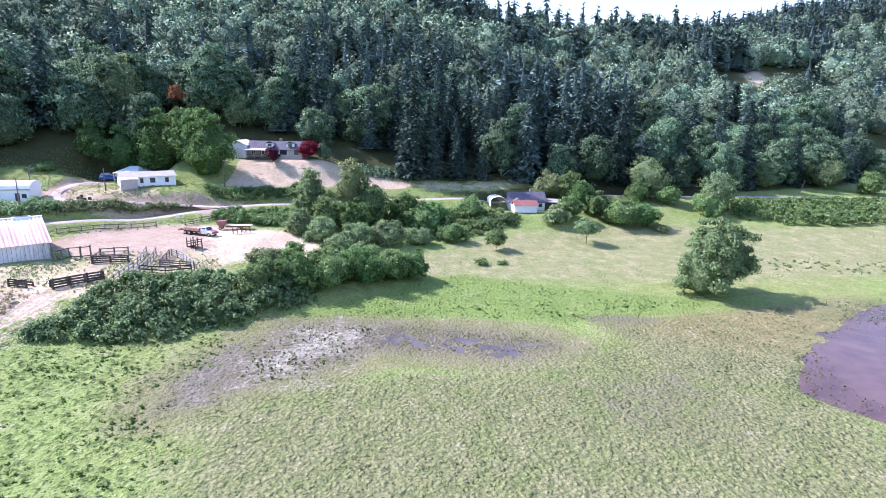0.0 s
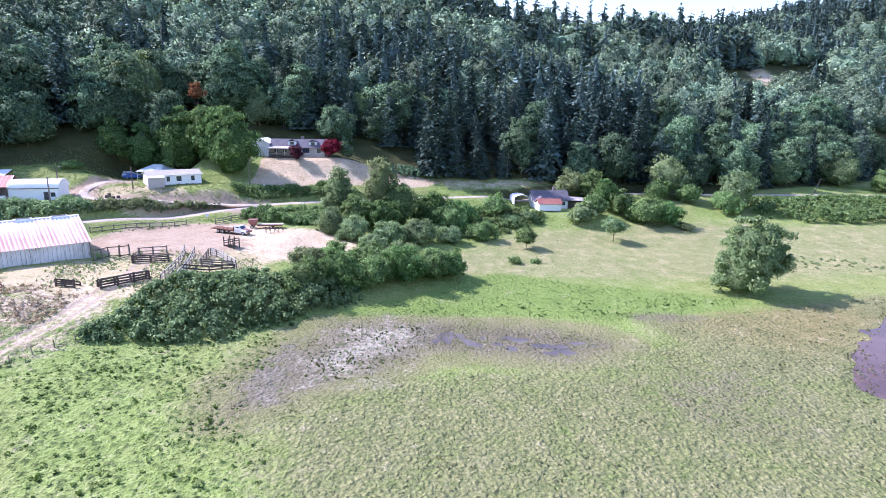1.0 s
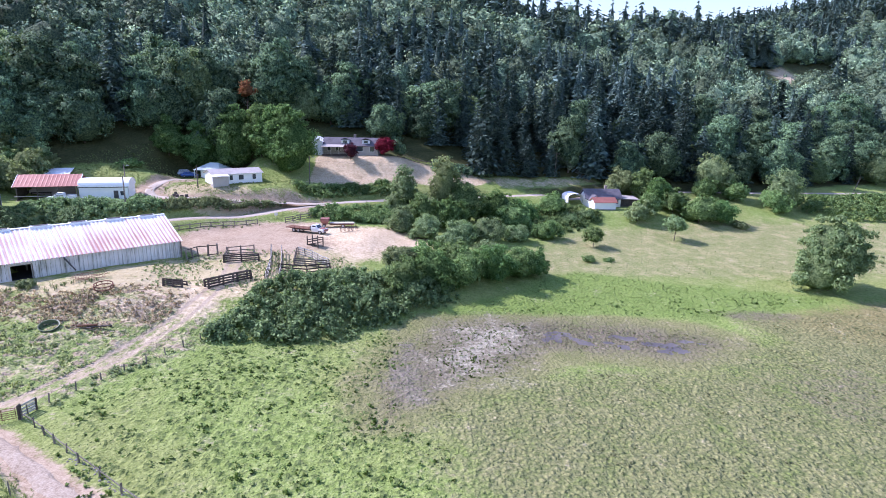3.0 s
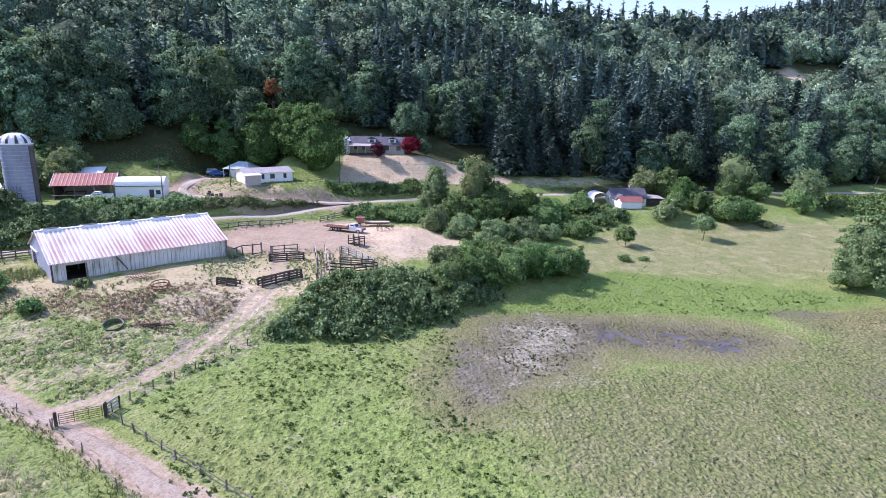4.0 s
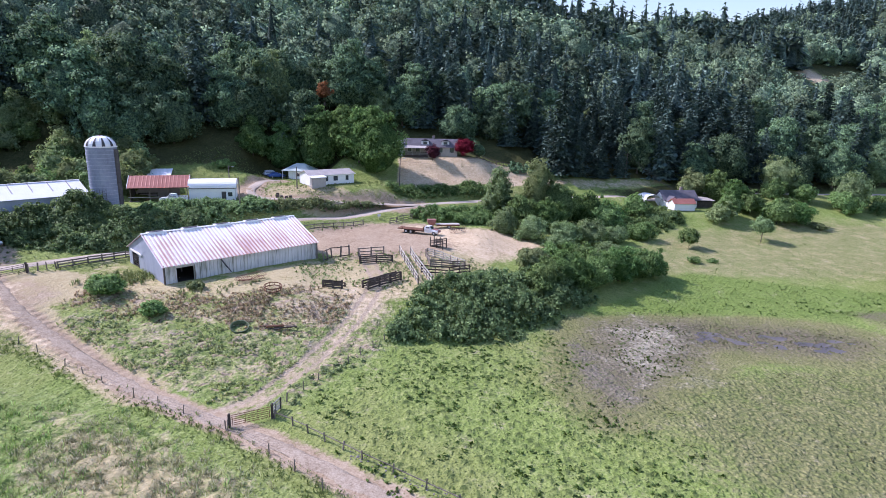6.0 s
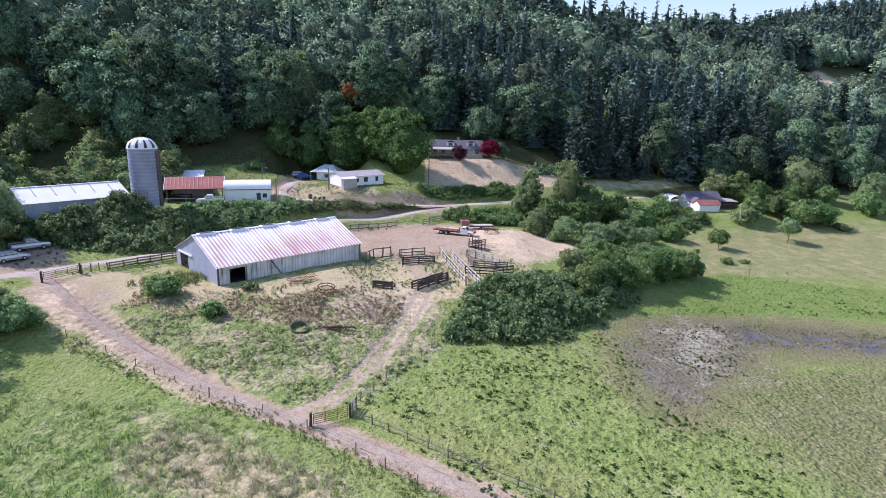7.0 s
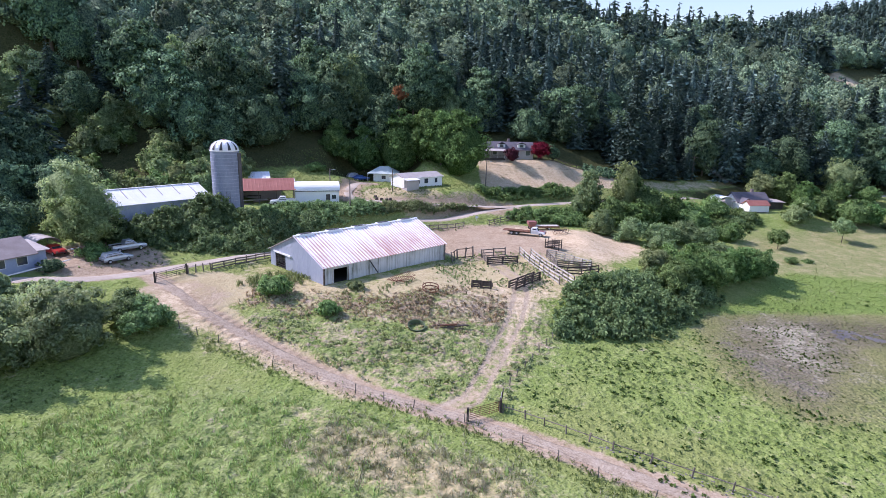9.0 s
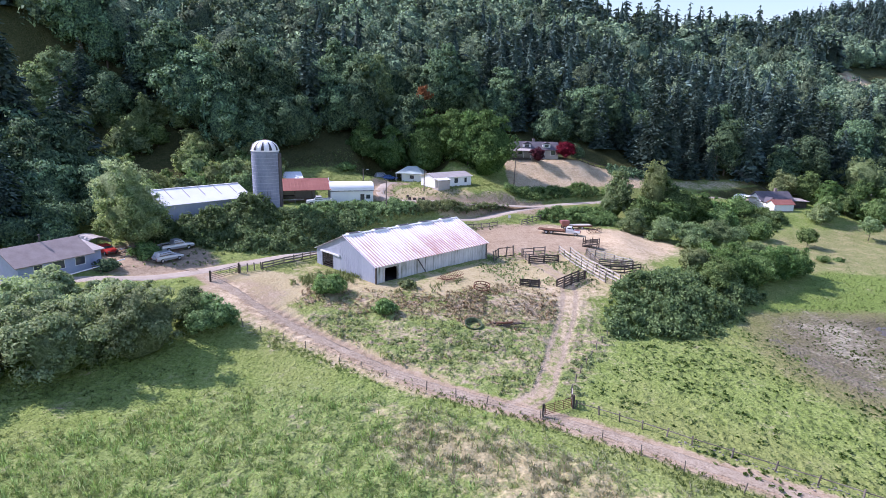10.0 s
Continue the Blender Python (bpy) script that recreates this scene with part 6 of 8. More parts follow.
def log_heap():
    g = np.random.default_rng(5)
    x, y = -67.6, 67.6
    ob = thing("log_heap", x, y, float(height(x, y)), 0, "heap of old dark logs and boards in the weeds", "logs")
    for i in range(7):
        a = g.uniform(-0.5, 0.3)
        p = Vector((g.uniform(-1.2, 1.2), g.uniform(-0.5, 0.5), 0.12 + 0.16 * (i // 3)))
        d = Vector((math.cos(a), math.sin(a), g.uniform(-0.05, 0.08))) * g.uniform(0.8, 1.6)
        part("log", Form().tube(p - d, p + d, g.uniform(0.08, 0.16), n=7), WOOD_DARK if i % 3 else RUST, ob)
    x, y = -74.6, 78.6
    ob = thing("panel_heap", x, y, float(height(x, y)), 25, "heap of rusty wire panels in dry weeds", "scrap")
    for i in range(3):
        m = pose(0.4 * i, 0.3 * i, 0.3 + 0.12 * i, 12 * i - 8, 10 - 7 * i, 9 * i)
        f = part("panel", Form().box(-2.0, 2.0, -0.03, 0.03, -0.02, 0.03, m).box(-2.0, 2.0, 1.37, 1.43, -0.02, 0.03, m), RUST, ob)
        for k in range(13):
            xx = -2.0 + k * 0.333
            part("bar", Form().box(xx - 0.02, xx + 0.02, 0, 1.4, -0.015, 0.025, m), RUST, f)


log_heap()


def verge_stones():
    g = np.random.default_rng(8)
    made = []
    for k in range(4):
        b = bmesh.new()
        bmesh.ops.create_icosphere(b, subdivisions=1, radius=1.0)
        for v in b.verts:
            v.co *= g.uniform(0.75, 1.1)
        me = bpy.data.meshes.new("stone")
        b.to_mesh(me)
        b.free()
        me.materials.append(STONE)
        made.append(me)
    for i in range(150):
        t = g.uniform(0, 1)
        x, y = -56 + 22 * t + g.normal(0, 0.35), 43.0 - 14.6 * t + g.normal(0, 0.3)
        s = g.uniform(0.04, 0.12)
        ob = new("stone", made[int(g.integers(4))])
        ob.matrix_basis = pose(x, y, float(height(x, y)) + s * 0.3, 0, 0, g.uniform(0, 360)) @ Matrix.Diagonal((s * 1.3, s, s * 0.7, 1))
        tagged(ob, "rough grey stone on the track verge", "stone", "verge stones")


verge_stones()


# ---- poles and wires ----
def utility_pole(x, y, h, lean, label, arm=True, lamp=False, thick=0.15):
    ob = thing("utility_pole", x, y, float(height(x, y)), 0, label, "pole")
    ob.matrix_basis = pose(x, y, float(height(x, y)), 0, lean, 0)
    part("pole", Form().tube((0, 0, -0.6), (0, 0, h), thick, thick * 0.7, 9), WOOD_GREY, ob)
    if arm:
        part("crossarm", Form().bar((-0.9, 0, h - 0.5), (0.9, 0, h - 0.5), 0.1, 0.12), WOOD_DARK, ob)
        for xx in (-0.8, 0.0, 0.8):
            part("insulator", Form().tube((xx, 0, h - 0.44), (xx, 0, h - 0.24), 0.05, 0.03, 6), PAINT_SILVER, ob)
    if lamp:
        arm_ob = part("lamp_arm", Form().bar((0, 0, h - 0.3), (0.9, -0.4, h - 0.1), 0.05, 0.05), CHROME, ob)
        part("lamp_head", Form().box(0.8, 1.3, -0.55, -0.3, h - 0.2, h - 0.05), PAINT_SILVER, arm_ob)
    return ob


def wire(a, b, sag, r=0.02):
    f = Form()
    a, b = Vector(a), Vector(b)
    p = [a.lerp(b, t / 10) - Vector((0, 0, sag * 4 * (t / 10) * (1 - t / 10))) for t in range(11)]
    for q, s in zip(p[:-1], p[1:]):
        f.tube(q, s, r, n=4, caps=False)
    return tagged(new("power_line", mesh_of("power_line", f.v, f.f, STEEL_DARK)), "thin dark overhead power line", "cable")


utility_pole(-86.9, 114.0, 6.2, 0, "grey timber pole beside the driveway", False)
utility_pole(-92.9, 126.0, 7.0, 0, "timber yard light pole at the driveway bend", False, True)
utility_pole(-78.8, 130.6, 5.2, 0, "grey timber pole in front of the mobile home", False)
utility_pole(-55.2, 141.5, 7.2, 1, "timber light pole at the foot of the dry slope", False, True)
utility_pole(13.4, 170.5, 7.4, 2, "tall timber power pole by the road")
utility_pole(118.5, 184.5, 5.0, 16, "leaning old timber pole by the road", False)
pole_top = float(height(13.4, 170.5)) + 6.9
wire((13.6, 170.4, pole_top), (23.5, 155.5, 9.6), 0.8)
wire((14.4, 170.5, pole_top), (24.5, 156.0, 9.0), 0.5)
wire((13.0, 170.5, pole_top), (-55.0, 141.5, 17.6), 2.5)


def small_sign():
    ob = thing("road_sign", -59.0, 123.2, float(height(-59, 123.2)), 20, "small white post sign at the driveway mouth", "sign")
    part("post", Form().box(-0.05, 0.05, -0.05, 0.05, -0.3, 1.3), WOOD_PALE, ob)
    part("board", Form().box(-0.35, 0.35, -0.09, -0.052, 0.75, 1.35), PAINT_WHITE, ob)


small_sign()


# ---- vehicles ----
def wheel_set(parent, spots, r, w):
    for x, y in spots:
        f = Form()
        n = 14
        prof = [(r * 0.55, -w / 2), (r * 0.92, -w / 2), (r, -w * 0.3), (r, w * 0.3), (r * 0.92, w / 2), (r * 0.55, w / 2)]
        f.loft([[(x + math.cos(6.2832 * i / n) * a, y + b, r + math.sin(6.2832 * i / n) * a) for i in range(n)] for a, b in prof], caps=True)
        wh = part("wheel", f, RUBBER, parent)
        part("rim", Form().tube((x, y - w / 2 - 0.01, r), (x, y + w / 2 + 0.01, r), r * 0.56, n=10), PAINT_SILVER, wh)


def section(x, half, z0, z1, inset):
    """One rounded cross-section of a car body."""
    zm = z0 + (z1 - z0) * 0.55
    return [(x, -half * 0.93, z0), (x, half * 0.93, z0), (x, half, zm), (x, half * inset, z1), (x, -half * inset, z1), (x, -half, zm)]


def car(x, y, turn, label, paint, style="sedan", name="car", hood_up=False):
    z = float(height(x, y)) + (0.05)
    ob = thing(name, x, y, z, turn, label, "pickup truck" if style == "pickup" else "car")
    L, half = (5.4, 0.96) if style == "pickup" else (4.5, 0.88)
    zh = 1.08 if style == "pickup" else 0.92
    body = Form()
    if style == "pickup":
        prof = [(-2.7, 0.55, 0.98), (-2.62, 0.45, 1.08), (-0.6, 0.42, 1.10), (1.0, 0.42, 1.12), (2.3, 0.42, 1.04), (2.62, 0.46, 0.92), (2.7, 0.52, 0.75)]
    else:
        prof = [(-2.25, 0.5, 0.80), (-2.15, 0.36, 0.95), (-1.2, 0.30, 0.98), (0.9, 0.30, 0.95), (1.9, 0.32, 0.82), (2.18, 0.36, 0.70), (2.25, 0.45, 0.58)]
    body.loft([section(a, half * (0.94 if i in (0, len(prof) - 1) else 1.0), b, c, 0.93) for i, (a, b, c) in enumerate(prof)])
    part("body", body, paint, ob, smooth_faces=False)
    cab = Form()
    if style == "pickup":
        cp = [(-0.75, 1.08, 1.30), (-0.55, 1.08, 1.82), (0.55, 1.08, 1.84), (1.25, 1.08, 1.16)]
    elif style == "wagon":
        cp = [(-2.0, 0.94, 1.15), (-1.7, 0.94, 1.62), (0.25, 0.94, 1.62), (1.05, 0.90, 0.98)]
    else:
        cp = [(-1.75, 0.94, 1.0), (-0.95, 0.94, 1.40), (0.15, 0.94, 1.42), (1.0, 0.90, 0.97)]
    cab.loft([section(a, half * 0.9, b - 0.05, c, 0.80) for a, b, c in cp])
    c_ob = part("cabin", cab, paint, ob)
    top = max(c for _, _, c in cp)
    zl = cp[1][1] + 0.12
    for s in (-1, 1):
        x0, x1 = cp[1][0] + 0.05, cp[2][0] - 0.02
        yy = s * half * 0.885
        part("side_window", Form().add([(x0 - 0.2, yy * 1.02, zl), (x1 + 0.45, yy * 1.02, zl), (x1, yy * 0.93, top - 0.12), (x0, yy * 0.93, top - 0.12)] + [(x0 - 0.2, yy * 0.9, zl), (x1 + 0.45, yy * 0.9, zl), (x1, yy * 0.8, top - 0.12), (x0, yy * 0.8, top - 0.12)],
             [(0, 1, 2, 3), (7, 6, 5, 4), (0, 4, 5, 1), (1, 5, 6, 2), (2, 6, 7, 3), (3, 7, 4, 0)]), GLASS, c_ob)
    xa, xb = cp[2][0], cp[3][0]
    part("windscreen", Form().slab((xb - 0.02, -half * 0.72, cp[3][2] + 0.04), (xb - 0.02, half * 0.72, cp[3][2] + 0.04), (xa + 0.06, half * 0.66, top - 0.05), (xa + 0.06, -half * 0.66, top - 0.05), 0.05), GLASS, c_ob)
    wx = 1.65 if style == "pickup" else 1.38
    r = 0.38 if style == "pickup" else 0.32
    wheel_set(ob, [(wx, half - 0.08), (wx, -half + 0.08), (-wx, half - 0.08), (-wx, -half + 0.08)], r, 0.22)
    for s in (-1, 1):
        part("headlight", Form().box(L / 2 - 0.10, L / 2 - 0.02, s * half * 0.72 - 0.16, s * half * 0.72 + 0.16, zh - 0.32, zh - 0.15), CHROME, ob)
        part("tail_light", Form().box(-L / 2 + 0.0, -L / 2 + 0.06, s * half * 0.76 - 0.1, s * half * 0.76 + 0.1, zh - 0.28, zh - 0.1), PAINT_RED, ob)
    part("bumper", Form().box(L / 2 - 0.06, L / 2 + 0.05, -half * 0.9, half * 0.9, 0.42, 0.56), STEEL_DARK, ob)
    part("bumper", Form().box(-L / 2 - 0.04, -L / 2 + 0.06, -half * 0.9, half * 0.9, 0.45, 0.6), STEEL_DARK, ob)
    if style == "pickup":
        part("bed_floor", Form().box(-2.55, -0.85, -0.75, 0.75, 1.085, 1.115), INNER_SHADE, ob)
        for s in (-1, 1):
            part("bed_rail", Form().box(-2.6, -0.8, s * 0.86 - 0.06, s * 0.86 + 0.06, 1.05, 1.28), paint, ob)
        part("tailgate", Form().box(-2.66, -2.58, -0.85, 0.85, 0.7, 1.26), paint, ob)
    return ob


car(-101.6, 116.9, 195, "white pickup parked under the open shed", PAINT_WHITE, "pickup", "pickup_truck")
car(-90.2, 151.6, 30, "silver car parked beside the mobile home", PAINT_SILVER, "wagon")
car(-88.2, 148.6, 30, "blue car parked beside the mobile home", PAINT_BLUE, "sedan")
car(-129.9, 84.9, -35, "red car parked in the carport yard", PAINT_RED, "sedan")
car(-120.3, 88.4, 48, "old silver pickup parked off the road", PAINT_SILVER, "pickup", "pickup_truck")
car(-119.2, 82.6, 55, "old pale silver wagon parked off the road", PAINT_SILVER, "wagon")


def flatbed_truck():
    x, y = -48.8, 112.0
    ob = thing("flatbed_truck", x, y, float(height(x, y)) + 0.05, -22, "old red and white flatbed truck parked in the yard", "truck")
    part("cab", Form().loft([section(a, 0.95, b, c, 0.85) for a, b, c in ((0.4, 0.6, 1.6), (0.6, 0.5, 1.8), (1.5, 0.5, 1.8), (2.0, 0.5, 1.2), (3.2, 0.5, 1.08), (3.4, 0.55, 0.85))]), PAINT_WHITE, ob, "white truck cab")
    part("windscreen", Form().slab((2.02, -0.7, 1.24), (2.02, 0.7, 1.24), (1.57, 0.62, 1.75), (1.57, -0.62, 1.75), 0.05), GLASS, ob)
    for s in (-1, 1):
        part("side_window", Form().box(0.75, 1.55, s * 0.87 - 0.03, s * 0.87 + 0.03, 1.25, 1.68), GLASS, ob)
    part("bonnet", Form().loft([section(a, 0.9, 0.6, c, 0.8) for a, c in ((2.15, 1.21), (3.1, 1.12), (3.42, 0.92))]), PAINT_FADED, ob, "faded red bonnet")
    part("flatbed", Form().box(-5.6, 0.3, -1.05, 1.05, 0.80, 0.94), RUST, ob, "rust-brown timber flatbed")
    for i in range(5):
        part("stake", Form().box(-4.5 + i * 1.1, -4.42 + i * 1.1, -1.08, -1.0, 0.94, 1.25), RUST, ob)
    part("chassis", Form().box(-4.4, 3.1, -0.4, 0.4, 0.5, 0.80), STEEL_DARK, ob)
    part("headboard", Form().box(0.2, 0.3, -1.0, 1.0, 0.94, 1.6), RUST, ob)
    wheel_set(ob, [(2.5, 0.8), (2.5, -0.8), (-2.6, 0.85), (-2.6, -0.85), (-3.7, 0.85), (-3.7, -0.85)], 0.42, 0.26)


def farm_machines():
    x, y = -45.6, 118.4
    t = thing("flat_trailer", x, y, float(height(x, y)) + 0.02, 6, "rusty red machinery and flat trailer in the yard", "trailer")
    part("deck", Form().box(-0.6, 4.6, -1.0, 1.0, 0.75, 0.9), WOOD_PALE, t)
    part("sides", Form().box(-0.6, 4.6, -1.04, -1.0, 0.6, 0.95), RUST, t)
    part("drawbar", Form().bar((-0.6, 0, 0.7), (-2.2, 0, 0.55), 0.12, 0.12), RUST, t)
    part("hopper", Form().loft([[(a * s - 1.6, b * s, z) for a, b in ((-0.9, -0.8), (0.9, -0.8), (0.9, 0.8), (-0.9, 0.8))] for s, z in ((0.5, 0.6), (1.0, 1.3), (1.02, 1.9))]), PAINT_FADED, t, "faded red hopper")
    wheel_set(t, [(2.2, 0.9), (2.2, -0.9), (-1.8, 0.8), (-1.8, -0.8)], 0.36, 0.22)
    x, y = -41.6, 114.2
    r = thing("hay_rake", x, y, float(height(x, y)) + 0.02, 30, "dark old hay rake with spoked wheels", "implement")
    part("frame_beam", Form().bar((-1.9, 0, 0.8), (1.9, 0, 0.8), 0.14, 0.14).bar((0, 0, 0.8), (0.2, -2.0, 0.5), 0.1, 0.1), STEEL_DARK, r)
    for k in range(5):
        xx = -1.7 + 0.85 * k
        n = 16
        w = Form()
        w.loft([[(xx + dx, math.cos(6.2832 * i / n) * a, 0.68 + math.sin(6.2832 * i / n) * a) for i in range(n)] for a, dx in ((0.62, -0.03), (0.68, 0), (0.62, 0.03), (0.62, -0.03))], caps=False)
        ww = part("tine_wheel", w, RUST, r)
        for s in range(4):
            a = s * 0.785
            part("spoke", Form().tube((xx, -math.cos(a) * 0.62, 0.68 - math.sin(a) * 0.62), (xx, math.cos(a) * 0.62, 0.68 + math.sin(a) * 0.62), 0.02, n=4), RUST, ww)
    return r


flatbed_truck()
farm_machines()


def yard_clutter():
    for i, (x, y) in enumerate(((-82.2, 125.6), (-81.0, 124.6), (-79.8, 124.0), (-79.0, 124.6), (-82.6, 127.4))):
        s = thing("tree_stump", x, y, float(height(x, y)), 40 * i, "dark sawn stump on the grassy bench", "stump", "bench stumps")
        part("stump", Form().tube((0, 0, -0.3), (0.03, 0, 0.5), 0.42, 0.34, 9), WOOD_DARK, s)
    x, y = -125.4, 87.6
    c = thing("white_tub", x, y, float(height(x, y)), 0, "white plastic tub among yard clutter", "tub")
    part("shell", Form().loft([[(math.cos(0.3927 * i) * r, math.sin(0.3927 * i) * r, z) for i in range(16)] for r, z in ((0.55, 0), (0.7, 0.6), (0.74, 0.62), (0.62, 0.58), (0.5, 0.1))]), PAINT_WHITE, c)
    x, y = -127.0, 86.2
    b = thing("scrap_pile", x, y, float(height(x, y)), 20, "pile of grey boards and scrap in the yard", "scrap")
    g = np.random.default_rng(12)
    for i in range(9):
        p = Vector((g.uniform(-1, 1), g.uniform(-0.6, 0.6), 0.1 + 0.07 * i))
        d = Vector((g.uniform(-1, 1), g.uniform(-1, 1), g.uniform(-0.1, 0.2))).normalized() * g.uniform(0.5, 1.2)
        part("board", Form().bar(p - d, p + d, 0.18, 0.05), (WOOD_GREY, STEEL_BLUE, RUST)[i % 3], b)
    x, y = -132.6, 86.0
    k = thing("carport", x, y, float(height(x, y)), -35, "low dark carport with grey metal roof", "carport")
    cv = [(2.0 * math.cos(t), 1.5 + 1.1 * math.sin(t)) for t in np.linspace(0, 3.1416, 9)]
    part("cover", Form().loft([[(xx, yy, z) for yy, z in cv] + [(xx, yy * 0.97, z - 0.05) for yy, z in cv[::-1]] for xx in (-2.6, 2.2)]), TAUPE_ROOF, k)
    for sx in (-2.5, 2.1):
        for sy in (-1.95, 1.95):
            part("post", Form().tube((sx, sy, -0.3), (sx, sy, 1.55), 0.05, n=6), STEEL_DARK, k)


yard_clutter()

# ---- trees and brush ----
rng = np.random.default_rng(7)


def tree_kind(kind, seed, h, r, n, size, base=0.25, lobe_n=9, material=None, slim=0.55, droop=0.0):
    """Trunk and crown meshes of one tree, made once and shared by its copies."""
    g = np.random.default_rng(seed)
    if kind == "fir":
        t = Form().tube((0, 0, -0.6), (0, 0, h * 0.55), r * 0.075, r * 0.045, 7).tube((0, 0, h * 0.55), (0, 0, h * 0.97), r * 0.045, 0.02, 6)
        q, nr = fir_quads(g, h, r, n, int(size), 0.72, 0.105)
    else:
        t = trunk_form(g, h * 0.8, max(h * 0.02, 0.06), 7, r * 0.6)
        q, nr = crown_quads(g, r, r, h, h * base, n, size, lobe_n * 5, slim, droop, 0.17, 0.62, 0.50, 0.36, 0.2)
    return mesh_of("trunk", t.v, t.f, BARK), quads_mesh("crown", q, material or LEAF_MAPLE, N=nr)


def plant(kind, name, x, y, turn, s, label, category="tree", group="", sink=0.0, tall=1.0):
    ob = thing(name, x, y, float(height(x, y)) - sink, turn, label, category, group)
    ob.scale = (s, s, s * tall)
    part("trunk", kind[0], None, ob)
    part("crown", kind[1], None, ob)
    return ob


FIRS = [tree_kind("fir", 11 + i, h, r, t, a, material=LEAF_FIR) for i, (h, r, t, a) in enumerate([(25, 6.6, 15, 2300), (28, 6.4, 17, 2300), (20, 5.8, 12, 1900), (26, 5.6, 16, 2100), (23, 6.8, 14, 2300)])]
MAPLES = [tree_kind("broad", 31 + i, h, r, n, s, -0.14, l) for i, (h, r, n, s, l) in enumerate([(16, 6.6, 4200, 0.33, 9), (18, 6.4, 4200, 0.33, 10), (14, 6.4, 3800, 0.32, 8), (19, 7.4, 4600, 0.35, 10)])]
PALE_TREES = [tree_kind("broad", 51 + i, h, r, n, s, -0.14, l, LEAF_WILLOW) for i, (h, r, n, s, l) in enumerate([(14, 5.4, 3000, 0.29, 9), (12, 5.4, 3000, 0.29, 8)])]


def foot_of(x):
    return float(np.interp(x, COLS, EDGE_Y[-1]))


def clear_of_wood(x, y):
    """Open ground inside the wooded slope: the house terrace, the hill clearing, the bench field."""
    if -70 < x < -10 and y < 179 - 0.20 * abs(x + 48):
        return True
    if 140 < x < 252 and -34 < y - (322 + (x - 155) * 0.7) < 14:
        return True
    if math.hypot(x + 79, y - 167) < 8 or (-12 < x < 32 and y < 165.5 + 0.1 * x):
        return True
    if -112 < x < -74 and y < 159:
        return True
    if -170 < x < -112 and y < 140:
        return True
    return False


def road_side(x):
    return float(np.interp(x, [p[0] for p in ROAD], [p[1] for p in ROAD])) + 6.5


# the front rows of the wood, each tree by itself
count = 0
for row in (0, 1, 2, 3, 4, -1):
    x = -180.0
    while x < 165:
        broad = (x < -68 or (x > 58 and rng.random() < 0.55)) and rng.random() < 0.86 or rng.random() < 0.24
        x += rng.uniform(6.0, 9.5) if broad else rng.uniform(5.0, 9.5)
        y = foot_of(x) + 3 + row * 7.5 + rng.uniform(-2.5, 2.5)
        if clear_of_wood(x, y) or count >= 330 or (row < 0 and (x < -12 or y < road_side(x))):
            continue
        if broad:
            k = PALE_TREES[int(rng.integers(2))] if rng.random() < 0.2 else MAPLES[int(rng.integers(4))]
            plant(k, "broadleaf_tree", x, y, rng.uniform(0, 360), rng.uniform(0.7, 1.12), "leafy broadleaf tree at the edge of the wood", group="woodland trees", sink=0.4, tall=rng.uniform(0.9, 1.2))
        else:
            plant(FIRS[int(rng.integers(5))], "fir_tree", x, y, rng.uniform(0, 360), rng.uniform(0.55, 1.08), "dark green fir tree at the edge of the wood", group="woodland trees", sink=0.3, tall=rng.uniform(0.82, 1.15))
        count += 1

for x, y, s, k in ((-38.6, 173, 0.85, 2), (-26.5, 178, 0.72, 0), (-52, 181, 0.9, 1)):
    plant(MAPLES[k], "broadleaf_tree", x, y, x * 53 % 360, s, "round dark broadleaf tree above the farmhouse", group="woodland trees", sink=0.4)
for x, y, s, k in ((-137.0, 146.0, 1.15, 3), (-120.0, 150.0, 1.0, 0), (-146.0, 152.0, 1.2, 1), (-128.0, 156.0, 1.2, 3)):
    plant(MAPLES[k], "broadleaf_tree", x, y, x * 53 % 360, s, "big round dark broadleaf tree on the shaded slope", group="woodland trees", sink=0.4)
for x, y, s, k in ((-152, 84, 0.85, 0), (-158, 90, 0.95, 1), (-149, 90, 0.8, 3), (-165, 86, 0.9, 2), (-168, 96, 1.0, 1), (-160, 100, 0.95, 0), (-174, 92, 1.0, 3), (-160, 112, 1.25, 1), (-166, 120, 1.35, 0), (-172, 108, 1.3, 3), (-156, 122, 1.1, 4), (-176, 122, 1.4, 1), (-180, 112, 1.3, 0)):
    plant(FIRS[k], "fir_tree", x, y, x * 37 % 360, s, "tall dark fir tree behind the bungalow", sink=0.3)
for x, y, s, k in ((-151, 86, 0.66, 0), (-153, 96, 0.8, 1), (-147, 95, 0.5, 3)):
    plant(MAPLES[k], "broadleaf_tree", x, y, x * 53 % 360, s, "dark broadleaf tree behind the bungalow", sink=0.3)


for x, y, s, k in ((-147, 99, 0.75, 0), (-151, 105, 0.95, 1), (-144, 94, 0.55, 2), (-140, 103, 0.55, 3), (-153, 113, 1.0, 1), (-161, 112, 1.1, 3), (-143, 110, 0.7, 0), (-166, 104, 1.05, 2)):
    plant(MAPLES[k], "broadleaf_tree", x, y, x * 71 % 360, s, "dark leafy tree on the slope above the bungalow", group="trees above the bungalow", sink=0.3)


